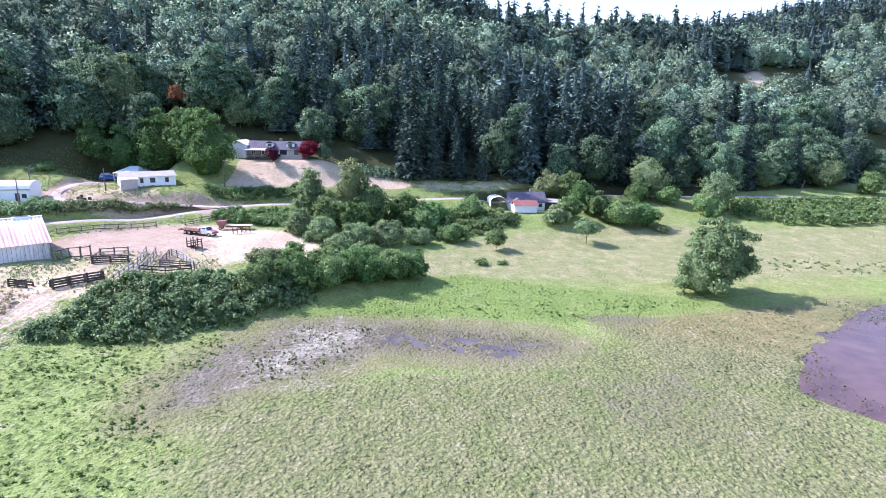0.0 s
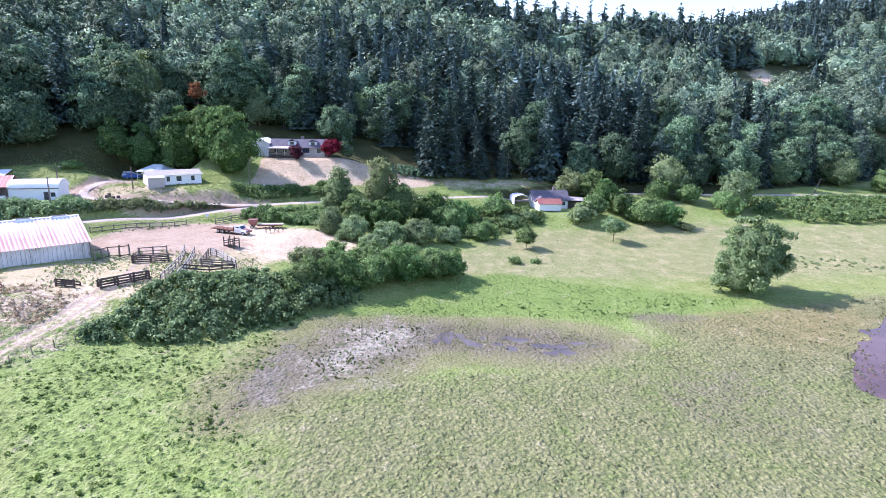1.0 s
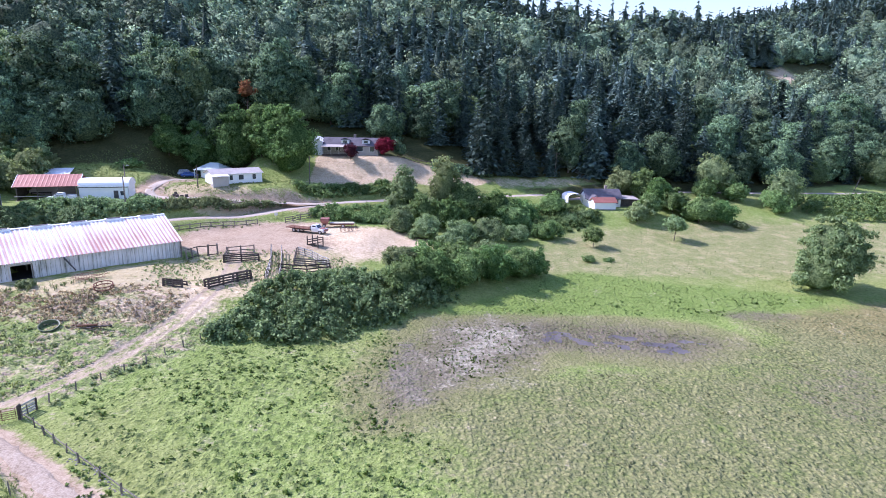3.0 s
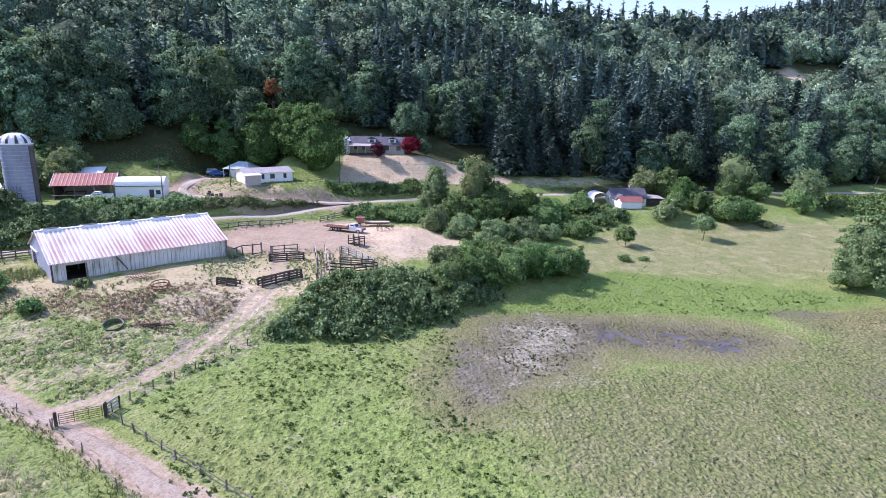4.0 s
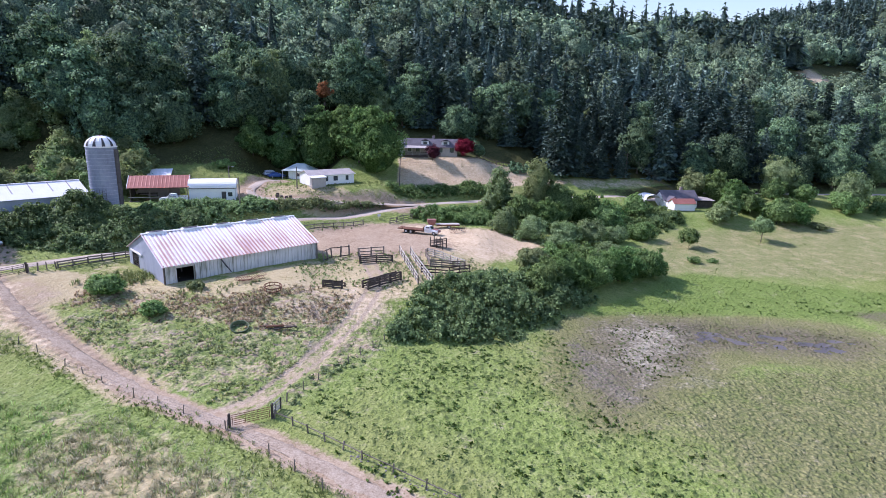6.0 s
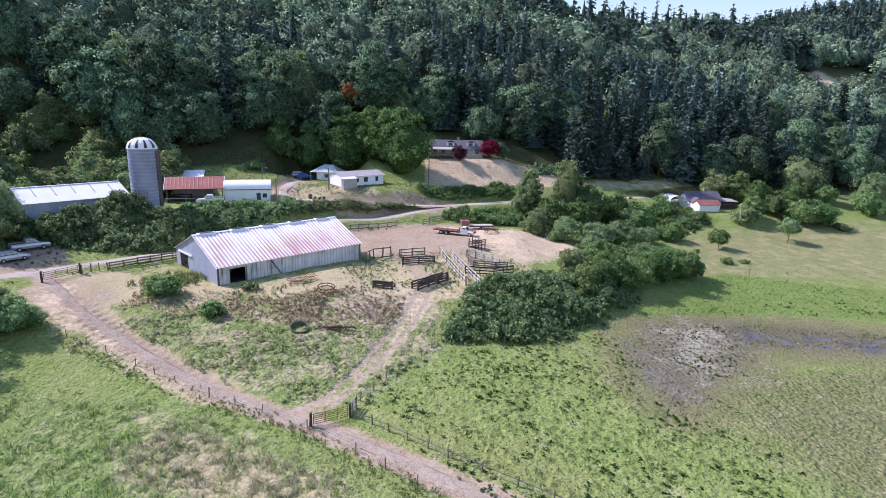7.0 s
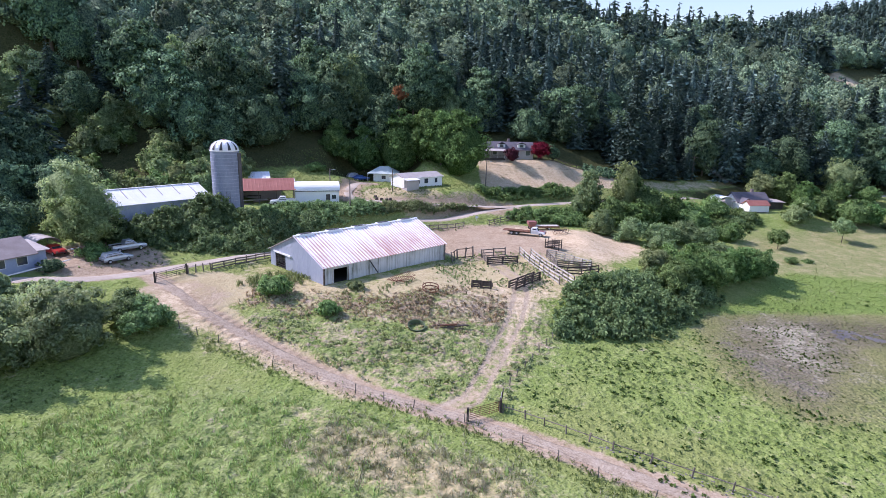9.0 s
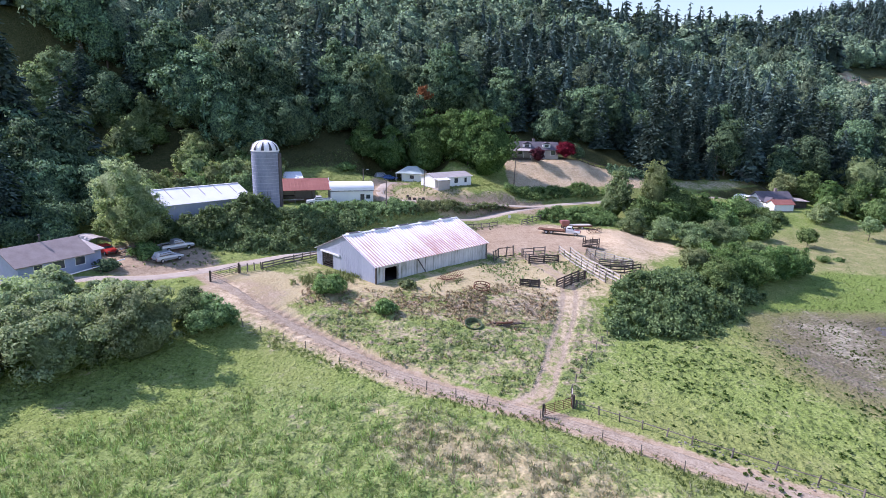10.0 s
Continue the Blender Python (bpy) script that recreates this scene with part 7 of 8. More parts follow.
def far_woods():
    """The rest of the wooded hill: one mass of firs and one of broadleaf trees."""
    g = np.random.default_rng(99)
    fir_sets = [fir_quads(g, 1.0, r, 13, 372, p, 0.155) for r, p in ((0.27, 0.7), (0.31, 0.75), (0.24, 0.8), (0.33, 0.7), (0.29, 0.62))]
    fir_far = [fir_quads(g, 1.0, r, 9, 180, p, 0.215) for r, p in ((0.30, 0.7), (0.33, 0.75), (0.28, 0.8), (0.36, 0.7), (0.31, 0.62))]
    broad_near = [crown_quads(g, 0.46, 0.46, 1.0, -0.10, 420, 0.034, 26, core=0.76, wild=0.34, lift=0.55, solid=2, point=0.2) for _ in range(6)]
    broad_far = [crown_quads(g, 0.46, 0.46, 1.0, -0.10, 230, 0.042, 18, core=0.78, wild=0.34, lift=0.55, solid=2, point=0.2) for _ in range(6)]
    broad_hid = [crown_quads(g, 0.46, 0.46, 1.0, -0.10, 120, 0.060, 10, core=0.80, wild=0.34, lift=0.55, solid=2, point=0.15) for _ in range(6)]
    firs, fir_t, fir_n, broads, broad_t, broad_n = [], [], [], [], [], []
    for gx_ in np.arange(-277, 425, 7.0):
        f0 = foot_of(gx_) + 39
        top = f0 - 39 + float(np.interp(gx_, COLS, CREST_D)) + 16
        for gy_ in np.arange(f0, f0 + 310, 7.0):
            x, y = gx_ + g.uniform(-3, 3), gy_ + g.uniform(-3, 3)
            if y > 60 + 3.3 * (x + 330) or x > y * 0.82 + 40 or clear_of_wood(x, y) or (y > top and (x < 200 or y < 520)):
                continue
            z = float(height(x, y)) - 0.5
            patch = noise.noise((x * 0.016, y * 0.016, 0.0)) + 0.6 * noise.noise((x * 0.05, y * 0.05, 5.0)) + g.uniform(-0.3, 0.3)
            a = g.uniform(0, 6.28)
            c, s = math.cos(a), math.sin(a)
            rot = np.array([[c, s, 0], [-s, c, 0], [0, 0, 1]])
            deep = y - f0 + 36
            want = 0.50 if x < -55 else (-0.12 if deep < 80 else 0.34) if x < 60 else 0.16
            fir_like = patch > want or (deep > 190 and x > 50 and patch > -0.3)
            if fir_like:
                h = 26 * g.uniform(0.45, 1.08) ** 0.8
                wide = g.uniform(0.85, 1.2)
                q, nr = (fir_sets if deep < 110 else fir_far)[int(g.integers(5))]
                q = q @ rot * np.array([h * wide, h * wide, h])
                firs.append(q + [x, y, z])
                fir_n.append(nr @ rot)
                fir_t.append(np.full(len(q), g.random()))
            else:
                if g.random() < (0.12 if x < -80 else 0.26):
                    continue
                h = g.uniform(11, 18)
                w = h * g.uniform(0.85, 1.2)
                q, nr = (broad_near if deep < 100 else broad_hid if x < 0 and deep > 170 else broad_far)[int(g.integers(6))]
                q = q @ rot * np.array([w, w, h])
                broads.append(q + [x, y, z])
                broad_n.append(nr @ rot)
                broad_t.append(np.full(len(q), g.random()))
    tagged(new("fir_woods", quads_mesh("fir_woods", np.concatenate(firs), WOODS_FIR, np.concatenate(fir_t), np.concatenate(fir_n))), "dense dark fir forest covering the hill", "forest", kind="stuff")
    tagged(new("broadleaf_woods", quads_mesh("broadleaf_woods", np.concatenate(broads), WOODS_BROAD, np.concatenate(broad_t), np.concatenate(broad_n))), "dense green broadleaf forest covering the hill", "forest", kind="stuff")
    print("woods", count, len(firs), len(broads), sum(map(len, firs)), sum(map(len, broads)))


far_woods()

# ---- single trees and bushes ----
def bush(name, x, y, h, r, leaves, size, material, label, base=0.0, lobe_n=8, category="bush", seed=None, group="", trunk=True, slim=0.5, droop=0.0, sink=0.15, ry=None, point=0.1, clumps=0, lift=0.5):
    g = np.random.default_rng(int(abs(x * 31 + y * 17) * 10) if seed is None else seed)
    ob = thing(name, x, y, float(height(x, y)) - sink, float(g.uniform(0, 360)), label, category, group)
    t = trunk_form(g, h * 0.75, max(h * 0.018, 0.05), 6, r * 0.55)
    part("trunk", t, BARK, ob)
    q, nr = crown_quads(g, r, ry or r, h, h * (base if base >= 0.08 else base - 0.12), leaves, size, clumps or lobe_n * 4, slim, droop, lift=lift, point=point, ragged=0.2)
    part("crown", quads_mesh("crown", q, material, N=nr), None, ob)
    return ob


bush("willow_tree", 49.4, 97.2, 13.2, 6.7, 12500, 0.25, LEAF_LONE, "large lone round willow standing in the pasture", 0.02, 16, "tree", clumps=95, lift=0.75, point=0.2)
bush("autumn_maple", -79.0, 171.0, 12.0, 2.4, 900, 0.22, LEAF_ORANGE, "small tree turning orange in the wood", 0.6, 6, "tree")
bush("apple_tree", 12.4, 121.8, 5.0, 2.4, 1500, 0.20, LEAF_BUSH, "small fruit tree in the dry meadow", 0.12, 8, "tree")
bush("apple_tree", 34.8, 130.9, 6.2, 2.7, 1500, 0.20, LEAF_WILLOW, "small pale fruit tree with bare trunk in the meadow", 0.28, 8, "tree")
bush("meadow_bush", 8.6, 110.8, 1.4, 1.6, 500, 0.14, LEAF_BUSH, "low sprawling bush in the meadow", 0.0, 5)
bush("meadow_bush", 12.8, 111.6, 0.8, 1.3, 350, 0.13, LEAF_BUSH, "low sprawling bush in the meadow", 0.0, 5)
for x, y, h, r, m in ((2.8, 126.8, 4.6, 3.0, LEAF_BUSH), (7.4, 144.2, 5.6, 4.0, LEAF_BUSH), (-1.2, 137.6, 6.0, 4.2, LEAF_GARDEN), (16.0, 142.0, 2.4, 2.6, LEAF_BRIAR), (11.0, 139.0, 2.6, 3.0, LEAF_BRIAR)):
    bush("shrub", x, y, h, r, 1500, 0.24, m, "dense green shrub at the meadow edge", 0.0, 8)
for x, y, h, r, m in ((29.4, 141.6, 5.0, 3.2, LEAF_PALE), (33.6, 145.2, 6.0, 3.6, LEAF_BUSH), (47.0, 144.5, 7.6, 5.0, LEAF_BUSH), (53.6, 146.0, 6.6, 4.6, LEAF_GARDEN), (42.0, 149.5, 7.0, 4.0, LEAF_BUSH), (38.6, 152.5, 9.0, 3.6, LEAF_GARDEN),
                      (36.5, 158.5, 9.6, 3.6, LEAF_BUSH), (31.0, 161.5, 8.6, 4.2, LEAF_PALE), (80.0, 161.5, 11.5, 6.2, LEAF_WILLOW), (76.0, 158.5, 7.0, 4.6, LEAF_BUSH), (67.5, 164.5, 6.0, 4.0, LEAF_BUSH), (62.5, 170.5, 12.5, 5.4, LEAF_PALE), (58.0, 166.0, 6.0, 4.0, LEAF_BUSH),
                      (135.0, 196.0, 12.0, 6.5, LEAF_WILLOW), (146.0, 190.0, 8.0, 5.0, LEAF_BUSH)):
    bush("hedge_tree", x, y, h, r, 2300, 0.27, m, "leafy hedge tree beside the lane", 0.02, 10, "tree")
bush("low_hedge", 57.0, 142.2, 1.8, 4.4, 900, 0.18, LEAF_PALE, "low grey-green hedge in the meadow", 0.0, 7, ry=1.6)
for x, y, h, r, m in ((-31.4, 131.2, 13.0, 3.8, LEAF_WILLOW), (-21.6, 132.6, 16.6, 4.2, LEAF_BRIGHT), (-26.0, 127.4, 8.0, 4.2, LEAF_BUSH), (-16.5, 130.6, 10.5, 5.2, LEAF_BUSH), (-9.4, 133.6, 8.6, 5.0, LEAF_GARDEN), (-20.0, 125.6, 7.6, 4.6, LEAF_GARDEN), (-4.0, 131.5, 6.4, 4.0, LEAF_BUSH)):
    bush("thicket_tree", x, y, h, r, 2700, 0.27, m, "tall leafy tree in the thicket below the dry slope", 0.02, 12, "tree")
for x, y, h, r in ((-31.0, 119.8, 5.2, 3.4), (-25.4, 116.6, 5.6, 3.8), (-18.2, 117.4, 5.2, 3.6), (-11.4, 118.8, 5.6, 4.2), (-5.0, 122.6, 4.4, 3.4), (-21.0, 111.0, 3.6, 3.0)):
    bush("willow_shrub", x, y, h, r, 3000, 0.175, LEAF_WILLOW, "grey-green willow shrub beside the yard", 0.0, 9)
for x, y, h, r, m in ((-28.6, 86.4, 5.2, 3.4, LEAF_BUSH), (-23.6, 89.4, 6.4, 3.8, LEAF_GARDEN), (-18.4, 92.0, 6.4, 3.9, LEAF_BUSH), (-13.4, 94.6, 6.8, 3.9, LEAF_GARDEN), (-8.6, 97.4, 6.4, 3.8, LEAF_BUSH), (-5.2, 99.8, 5.0, 3.0, LEAF_GARDEN),
                      (-29.6, 92.4, 5.6, 2.8, LEAF_PALE), (-20.4, 97.0, 5.4, 3.8, LEAF_BUSH), (-13.6, 100.6, 5.6, 3.8, LEAF_WILLOW), (-26.0, 95.0, 5.2, 3.2, LEAF_BUSH)):
    bush("hedgerow_bush", x, y, h, r, 3600, 0.195, m, "dense green hedgerow bush at the pasture edge", 0.0, 10)
for x, y, h, r, m in ((-96.0, 155.0, 9.0, 5.0, LEAF_GARDEN), (-88.0, 156.0, 12.0, 5.6, LEAF_GARDEN), (-78.4, 156.0, 18.0, 6.6, LEAF_GARDEN), (-71.0, 154.4, 14.5, 5.6, LEAF_GARDEN), (-61.6, 148.2, 17.6, 6.8, LEAF_GARDEN), (-66.6, 151.5, 15.0, 5.4, LEAF_GARDEN)):
    bush("garden_tree", x, y, h, r, 4600, 0.31, m, "big green tree behind the mobile home", 0.03, 13, "tree", point=0.6)
bush("pale_poplar", -93.0, 166.0, 21.0, 6.2, 3600, 0.32, LEAF_WILLOW, "tall pale grey-green poplar in the wood", 0.05, 14, "tree")
bush("field_bush", -98.4, 139.6, 1.9, 3.2, 900, 0.18, LEAF_BUSH, "low wide bush on the bench field", 0.0, 7, ry=2.2)
bush("red_maple", -37.8, 159.6, 5.8, 3.3, 2400, 0.20, LEAF_RED, "bright red maple beside the farmhouse", 0.1, 9, "tree")
bush("plum_tree", -46.6, 155.0, 4.9, 1.9, 1300, 0.17, LEAF_PLUM, "dark purple plum tree before the farmhouse", 0.15, 7, "tree")
bush("fir_sapling", -33.6, 160.6, 5.0, 1.9, 1200, 0.18, LEAF_MAPLE, "dark evergreen shrub beside the red maple", 0.05, 6)
for x, y, h, r in ((-119.4, 54.4, 9.2, 5.4), (-112.4, 57.6, 8.2, 4.8), (-125.6, 58.6, 7.4, 5.4), (-128.5, 51.5, 9.2, 6.0), (-117.4, 63.0, 5.0, 4.0), (-134.5, 60.0, 6.2, 5.0), (-120.0, 66.0, 3.4, 3.2), (-126.4, 65.6, 3.6, 3.6)):
    bush("willow_clump", x, y, h, r, 7500, 0.19, LEAF_OSIER, "big silvery willow clump at the field corner", 0.0, 12, "tree", lift=0.75)
bush("round_bush", -105.6, 62.9, 3.9, 3.3, 4800, 0.15, LEAF_BRIAR, "dark round bush beside the dirt track", 0.0, 9)
bush("round_bush", -108.8, 64.2, 4.4, 3.2, 3900, 0.15, LEAF_BRIAR, "dark round bush beside the dirt track", 0.0, 9)
bush("yard_tree", -126.0, 86.6, 8.6, 4.8, 6500, 0.19, LEAF_BRIGHT, "yellow-green leafy tree in the yard beside the parked cars", 0.12, 12, "tree")
bush("yard_willow", -128.4, 90.6, 13.6, 5.4, 9500, 0.185, LEAF_SILVER, "tall bright willow beside the hay barn", 0.03, 15, "tree")
for x, y, h, r in ((-136.0, 95.0, 5.6, 3.6), (-140.5, 91.0, 6.4, 4.0), (-135.0, 101.5, 6.0, 4.0), (-138.5, 86.8, 4.6, 3.0), (-144.0, 86.0, 6.0, 4.0)):
    bush("dark_shrub", x, y, h, r, 2200, 0.22, LEAF_MAPLE, "dark leafy shrub behind the carport", 0.0, 9)
bush("garden_bush", -122.8, 83.2, 2.4, 2.4, 1500, 0.18, LEAF_BUSH, "round garden bush in the yard", 0.0, 8)
bush("garden_bush", -124.5, 76.0, 1.8, 1.8, 900, 0.16, LEAF_MAPLE, "dark garden bush before the bungalow", 0.0, 7)
for x, y, h, r, m in ((-92.6, 73.6, 2.7, 2.4, LEAF_BUSH), (-84.4, 69.2, 2.0, 1.6, LEAF_BUSH), (-81.6, 76.2, 1.0, 1.2, LEAF_PALE)):
    bush("weed_bush", x, y, h, r, 1500, 0.17, m, "rough weedy bush on the bank before the barn", 0.0, 8)
g_alder = np.random.default_rng(44)
for i in range(125):
    x = g_alder.uniform(-172, -113)
    y = g_alder.uniform(103, 147) if x < -128 else g_alder.uniform(118, 136)
    h = g_alder.uniform(3.0, 7.5)
    bush("alder_sapling", x, y, h, h * g_alder.uniform(0.4, 0.62), 620, 0.27, (LEAF_WILLOW, LEAF_BRIGHT, LEAF_BUSH)[i % 3], "young pale alder behind the hay barn", 0.0, 8, "tree", group="young alders")


# ---- brambles and rough banks ----
def thicket(name, outline, h, n, size, material, label, seed, soft=2.0, rough=1.0):
    """A tangled mass over an outline, heaped up in leafy mounds with dark gaps between them."""
    g = np.random.default_rng(seed)
    p = np.array(outline)
    lines = list(map(tuple, outline))
    m = max(n // 26, 12)
    C = g.uniform(p.min(0), p.max(0), (m * 6, 2))
    w = inside(C[:, 0], C[:, 1], lines, soft)
    keep = g.random(len(C)) < np.clip(w * 1.8, 0, 1)
    C, w = C[keep][:m], w[keep][:m]
    m = len(C)
    lump = np.array([0.9 * noise.noise((x * 0.21, y * 0.21, seed)) + 0.6 * noise.noise((x * 0.7, y * 0.7, seed + 3)) for x, y in C])
    top = np.maximum(h * w ** 0.6 * (0.78 + 0.75 * rough * lump), 0.2)
    R = np.minimum(g.uniform(0.45, 1.0, m), 0.25 + top * 0.45)
    zc = height(C[:, 0], C[:, 1]) + top - 0.75 * R
    k = g.choice(m, n, p=R ** 2 / np.sum(R ** 2))
    d = spin(g, n) + np.array([0, -0.12, 0.45])
    d /= np.linalg.norm(d, axis=1)[:, None]
    low = g.random(n) < 0.22
    P = np.column_stack([C[k], zc[k]]) + d * R[k][:, None] * g.uniform(0.75, 1.12, (n, 1))
    P[low, 2] = height(P[low, 0], P[low, 1]) + top[k][low] * g.uniform(0.05, 0.6, low.sum())
    P[:, 2] = np.maximum(P[:, 2], height(P[:, 0], P[:, 1]) + 0.05)
    q = leaf_quads(P, d, size, g, 0.55, 0.35, 0.6)
    N = np.repeat((0.7 * d + np.array([0, 0, 0.55]) + 0.9 * spin(g, n))[:, None], 4, 1)
    B1 = ball_quads(1)
    H = np.column_stack([C, zc])[:, None, None] + B1[None] * (R * 0.74)[:, None, None, None]
    M = np.repeat(B1[None] + np.array([0, 0, 0.3]), m, 0)
    V = np.concatenate([q, H.reshape(-1, 4, 3)])
    return tagged(new(name, quads_mesh(name, V, material, N=np.concatenate([N, M.reshape(-1, 4, 3)]))), label, "brambles", kind="stuff")


thicket("bramble_bank", [(-53.5, 66.8), (-46, 68.0), (-39, 69.6), (-31, 76.2), (-27, 80.8), (-20, 85.6), (-22, 92), (-30, 91), (-37, 87), (-43, 83), (-49, 78.0)], 2.4, 22500, 0.20, LEAF_BRIAR, "tangled blackberry brambles along the pasture edge", 3)
thicket("bramble_bank", [(-126, 92), (-117, 90.5), (-110, 89.6), (-104.5, 92), (-98, 99), (-92, 106), (-94, 110), (-103, 103.4), (-108, 103.2), (-113, 103.0), (-119, 97), (-124, 96)], 1.8, 18000, 0.19, LEAF_BRIAR, "tangled blackberry brambles on the bank below the silo", 4)
thicket("bramble_bank", [(-93, 106.5), (-84, 112.5), (-79, 117), (-84, 119.5), (-90, 116.5), (-97, 112.5), (-104, 110.5), (-103, 106)], 1.7, 10500, 0.18, LEAF_BRIAR, "low brambles on the bank below the sheds", 5)
thicket("grassy_bank", [(-82, 115.0), (-72, 121.4), (-62, 127.6), (-58, 129.4), (-64, 128.0), (-74, 123.8), (-83, 119.5)], 1.3, 6000, 0.17, LEAF_PALE, "rough olive weeds on the road bank", 6, 0.8)
thicket("bramble_bank", [(-52, 125.2), (-44, 128.8), (-36, 132.6), (-30, 130), (-34, 124), (-42, 122), (-48, 123.4)], 2.4, 9000, 0.18, LEAF_BUSH, "brambles between the yard and the gravel road", 7)
thicket("hedge_bank", [(-58, 135.4), (-50, 136.6), (-38, 141.4), (-28, 145), (-30, 148), (-40, 144.6), (-50, 140.6), (-58, 139.4)], 2.0, 7500, 0.18, LEAF_BUSH, "rough green hedge along the foot of the dry slope", 8, 1.2)
thicket("bramble_bank", [(-14, 124), (-4, 127), (6, 131), (18, 140), (20, 145), (8, 147.5), (-6, 143), (-14, 136)], 2.0, 13500, 0.19, LEAF_BUSH, "brambles and rough grass below the cottage", 9, 3)
thicket("bramble_bank", [(84, 158), (96, 152), (118, 152), (132, 160), (150, 168), (140, 175), (118, 174), (100, 170), (88, 170)], 3.2, 17000, 0.30, LEAF_BUSH, "wide bramble thicket beside the lane", 10, 3, 0.45)
thicket("rough_patch", [(70, 116), (84, 112), (104, 112), (110, 120), (92, 124), (74, 122)], 0.35, 1800, 0.16, LEAF_PALE, "rough rushy patch in the meadow", 11, 3)
thicket("hedge_bank", [(-24, 158.5), (-12, 160.5), (-6, 163), (-14, 164.5), (-24, 162.5)], 1.8, 2500, 0.24, LEAF_MAPLE, "trimmed dark hedge above the dry slope", 12, 1.0)
thicket("fence_weeds", [(-65.5, 50.5), (-62.2, 51.2), (-57, 60), (-52.6, 66.5), (-54, 68.5), (-59, 62), (-64, 54)], 0.5, 1100, 0.13, LEAF_PALE, "weeds along the wire fence", 13, 1.4)
thicket("bramble_bank", [(-126, 92.4), (-122.6, 93.4), (-112.8, 104.4), (-109.0, 104.6), (-105.8, 101.0), (-110.6, 97.4), (-117.4, 90.0), (-123, 88.6)], 4.0, 9000, 0.20, LEAF_BRIAR, "tall brambles against the hay barn wall", 15, 1.2)

# ---- grass and rushes ----
def tufts(name, P, size, blades, material, label, seed, lean=0.8, width=0.24, tall=1.0):
    """Clumps of upright pointed blades at places P."""
    g = np.random.default_rng(seed)
    n = len(P)
    s = size * g.uniform(0.55, 1.5, n)
    z = height(P[:, 0], P[:, 1]) - 0.06
    C = np.repeat(np.column_stack([P, z]), blades, 0)
    S = np.repeat(s, blades)[:, None] * g.uniform(0.6, 1.15, (n * blades, 1))
    a = g.uniform(0, 6.2832, n * blades)
    D = np.column_stack([np.cos(a), np.sin(a), np.zeros(n * blades)])
    W = np.column_stack([-np.sin(a), np.cos(a), np.zeros(n * blades)])
    r = g.uniform(0.1, 1.0, (n * blades, 1)) * lean
    base = C + D * S * r * 0.5
    tip = C + D * S * r * 1.5 + np.array([0, 0, tall]) * S
    mid = C + D * S * r * 0.8 + np.array([0, 0, 0.6 * tall]) * S
    V = np.stack([base, mid + W * S * width, tip, mid - W * S * width], 1)
    N = D * 0.55 + np.array([0, -0.05, 0.8]) + 0.35 * spin(g, n * blades)
    return tagged(new(name, quads_mesh(name, V, material, N=N)), label, "grass", kind="stuff")


def scatter(outline, n, seed, soft=1.0, clump=0.0, avoid=()):
    g = np.random.default_rng(seed)
    p = np.array(outline)
    Q = g.uniform(p.min(0), p.max(0), (n, 2))
    w = inside(Q[:, 0], Q[:, 1], list(map(tuple, outline)), soft)
    if clump:
        w = w * np.array([1.0 if noise.noise((x * 0.16, y * 0.16, seed)) + 0.5 * noise.noise((x * 0.5, y * 0.5, seed)) > clump else 0.12 for x, y in Q])
    keep = g.random(n) < w
    for line, d in avoid:
        keep &= line_distance(Q[:, 0], Q[:, 1], line) > d
    return Q[keep]


def thinned(P, outline, left, seed):
    """Places P with only a share left inside an outline."""
    return P[np.random.default_rng(seed).random(len(P)) > (1 - left) * inside(P[:, 0], P[:, 1], outline, 3)]


WAYS = ((TRACK, 1.6), (ROAD, 2.3), (DRIVE, 1.9))
tufts("rush_tufts", scatter(RUSHY, 3600, 1, 2, -0.05), 0.27, 9, TUFT_DARK, "dark green rush tufts scattered over the pasture", 1, 0.9, 0.4, 0.75)
tufts("pasture_grass", scatter(PASTURE, 9000, 2, 2), 0.14, 4, TUFT, "short grazed pasture grass", 2, 0.9, 0.5, 0.6)
tufts("marsh_grass", scatter(MARSH, 9000, 3, 3), 0.19, 4, TUFT_MUD, "coarse brownish marsh grass", 3, 0.9, 0.5, 0.6)
tufts("marsh_grass", scatter(WEEDY, 4500, 4, 3), 0.21, 4, TUFT_MUD, "coarse brownish marsh grass", 4, 0.9, 0.5, 0.6)
tufts("mud_tufts", scatter(MUD, 2200, 5, 1), 0.17, 5, TUFT_MUD, "small tufts on the drying mud", 5, 0.9, 0.45, 0.7)
tufts("mud_tufts", scatter(SILT, 600, 6, 1), 0.22, 8, TUFT_DARK, "green tufts standing in white dried silt", 6)
tufts("lush_grass", scatter(LUSH, 5000, 7, 2), 0.20, 6, TUFT, "bright lush grass below the hedgerow", 7, 0.9)
tufts("rush_tufts", scatter([(-10, 80), (4, 84), (20, 84), (40, 89), (44, 92), (36, 93), (14, 90), (0, 90), (-12, 84)], 420, 21, 2, 0.1), 0.30, 12, TUFT_DARK, "dark rush clumps along the lush strip", 21, 0.8, 0.3, 0.8)
tufts("tall_grass", thinned(scatter(PALE_FIELD, 7000, 8, 3, -0.05), SEEDY, 0.4, 51), 0.40, 12, TUFT_PALE, "tall pale seeding grass in the lower field", 8, 1.0, 0.06)
tufts("tall_grass", thinned(scatter([(-130, 24), (-112, 44), (-98, 50), (-86, 51), (-70, 42), (-60, 32), (-64, 18), (-110, 14)], 6000, 9, 3, 0.0), SEEDY, 0.3, 52), 0.46, 16, LEAF_WEED, "green grass clumps in the lower field", 9, 1.1, 0.055)
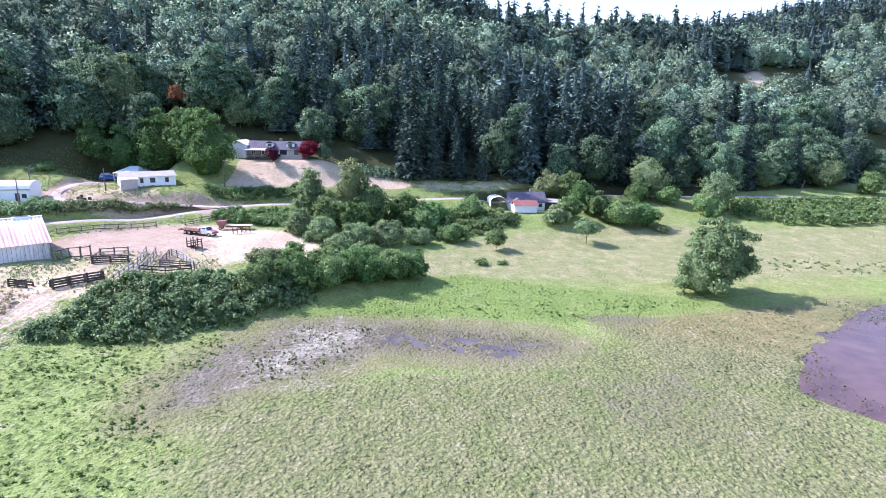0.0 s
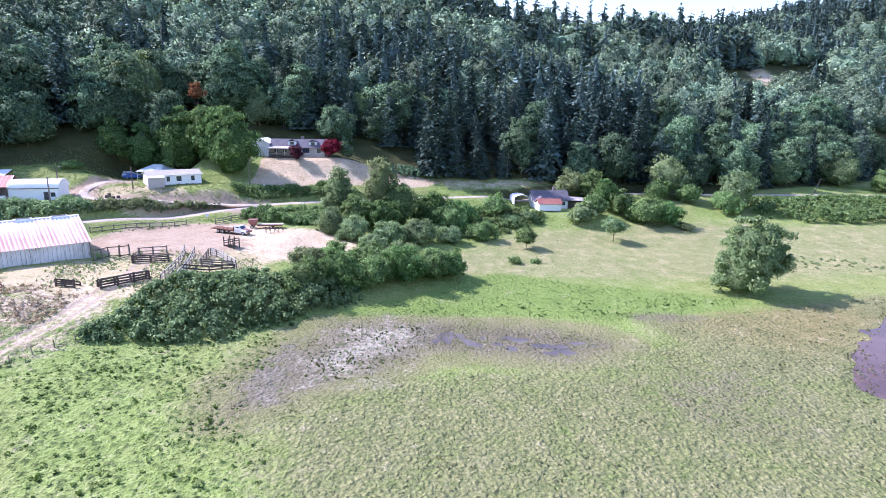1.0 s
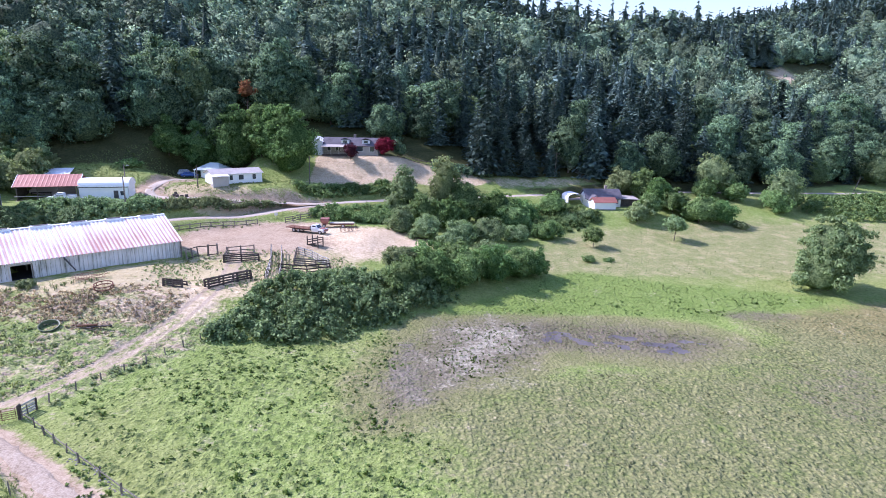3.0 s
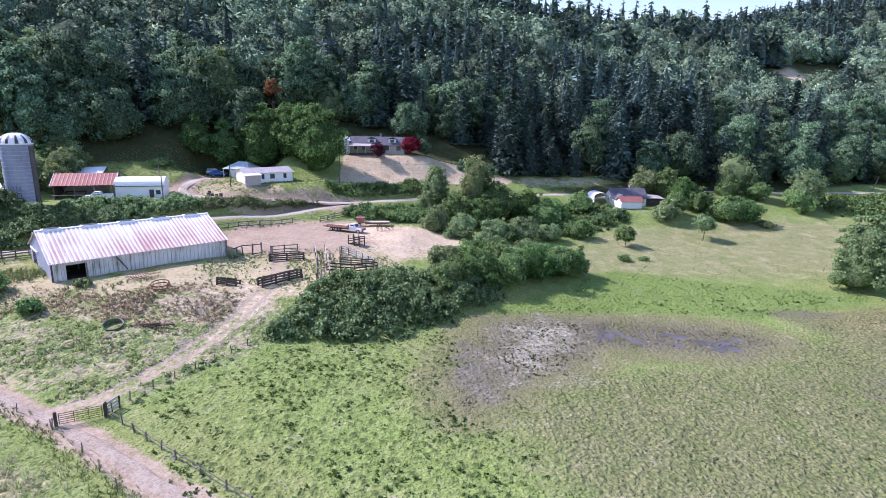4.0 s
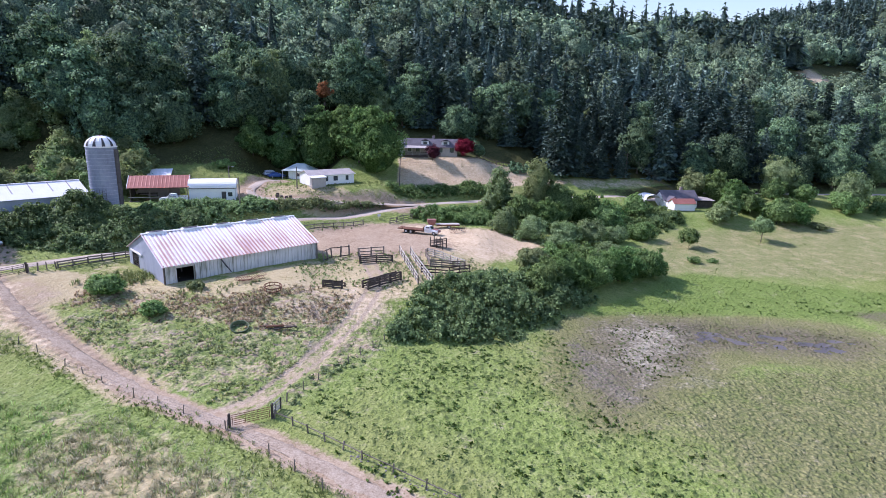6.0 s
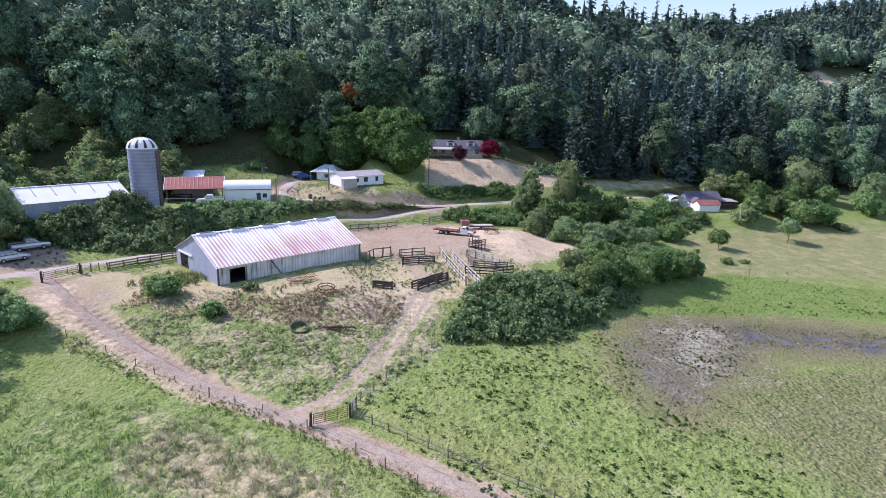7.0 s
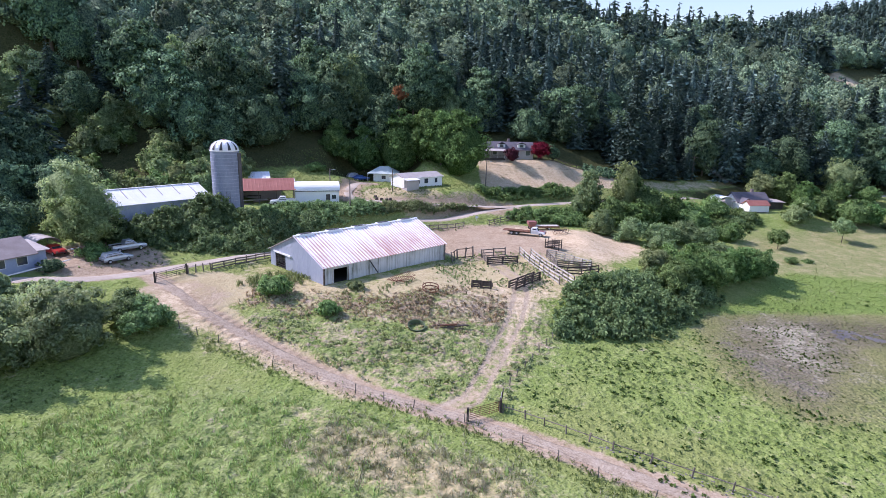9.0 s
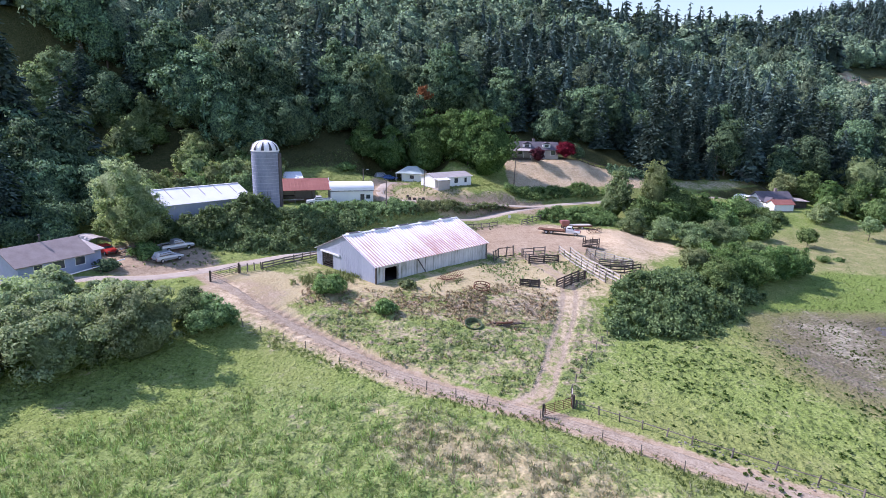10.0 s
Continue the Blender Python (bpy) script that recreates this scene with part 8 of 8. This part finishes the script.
tufts("seeding_grass", scatter(SEEDY, 10500, 19, 3, -0.2), 0.36, 12, TUFT_SEED, "pale seeding grass beside the track fence", 19, 1.0, 0.065)
tufts("short_grass", scatter([(-140, 10), (-136, 46), (-104, 60), (-98, 52), (-90, 20)], 6000, 10, 3), 0.20, 5, TUFT, "short mown grass beside the willows", 10, 0.9)
tufts("tall_weeds", scatter([(-99, 76), (-96, 81), (-91, 84), (-88, 83), (-90, 78), (-94, 75)], 620, 33, 1.5), 0.62, 20, LEAF_PALE, "tall feathery grey-green weeds beside the barn", 33, 0.6, 0.04)
tufts("tall_weeds", scatter([(-84, 74.6), (-79, 76.2), (-74, 79.6), (-73, 78), (-78, 74), (-84, 72.5)], 130, 34, 1.0), 0.5, 14, LEAF_PALE, "tall weeds before the barn doorway", 34, 0.7, 0.07)
tufts("dead_weeds", scatter(YARD_UPPER, 4200, 31, 2, 0.05, WAYS + ((SPUR, 1.5),)), 0.28, 7, LEAF_BROWN, "brown dead weeds on the bank before the barn", 31, 0.9)
tufts("dry_weeds", scatter(YARD_UPPER, 3600, 11, 2, -0.1, WAYS + ((SPUR, 1.5),)), 0.24, 7, LEAF_DRY, "dry straw-coloured weeds on the yard slope", 11, 0.8)
tufts("yard_weeds", scatter(YARD_LOW, 5500, 12, 2, -0.1, WAYS + ((SPUR, 1.2),)), 0.32, 7, TUFT_PALE, "pale green weeds on the yard slope", 12, 0.8)
tufts("dry_grass", scatter(YARD_DRY, 3500, 13, 2, 0.0, WAYS + ((SPUR, 1.4),)), 0.14, 5, LEAF_DRY, "short dry straw in the yard", 13, 0.9)
tufts("dry_grass", scatter(DRY_HILL, 6000, 14, 1), 0.15, 6, LEAF_DRY, "dry straw grass on the slope below the farmhouse", 14, 0.9)
tufts("meadow_grass", scatter(MEADOW, 4500, 15, 3, 0.0), 0.18, 5, LEAF_PALE, "sparse dry meadow grass", 15, 0.9)
tufts("road_verge", scatter([(-120, 70), (-100, 84), (-86, 100), (-60, 119), (-36, 133), (-34, 146), (-62, 132), (-92, 126), (-110, 100), (-124, 90)], 6000, 16, 1, 0.0, WAYS), 0.30, 7, LEAF_PALE, "dry weeds along the road verge", 16, 0.8)
tufts("bench_grass", scatter([(-112, 124), (-96, 126), (-84, 128), (-66, 128), (-56, 140), (-62, 145), (-84, 150), (-100, 152), (-112, 140)], 5000, 17, 1, 0.0, WAYS), 0.24, 6, TUFT, "rough grass on the house bench", 17, 0.8)
tufts("yard_weeds", scatter([(-68, 94), (-60, 99), (-50, 99), (-40, 96), (-38, 89), (-46, 82), (-56, 78), (-66, 80), (-70, 88)], 2600, 22, 2, -0.05, WAYS + ((SPUR, 1.2),)), 0.26, 7, LEAF_PALE, "grey-green weeds among the corral rails", 22, 0.8)
tufts("fence_weeds", scatter([(-101, 61.4), (-90, 56.4), (-79, 50.6), (-68, 44.4), (-57, 35.4), (-48, 29.8), (-46, 31.4), (-56, 38.0), (-67, 46.0), (-79, 52.8), (-90, 58.6), (-101, 63.4)], 12000, 23, 0.8), 0.26, 10, LEAF_WEED, "tall green weeds along the track fence", 23, 0.8, 0.10)
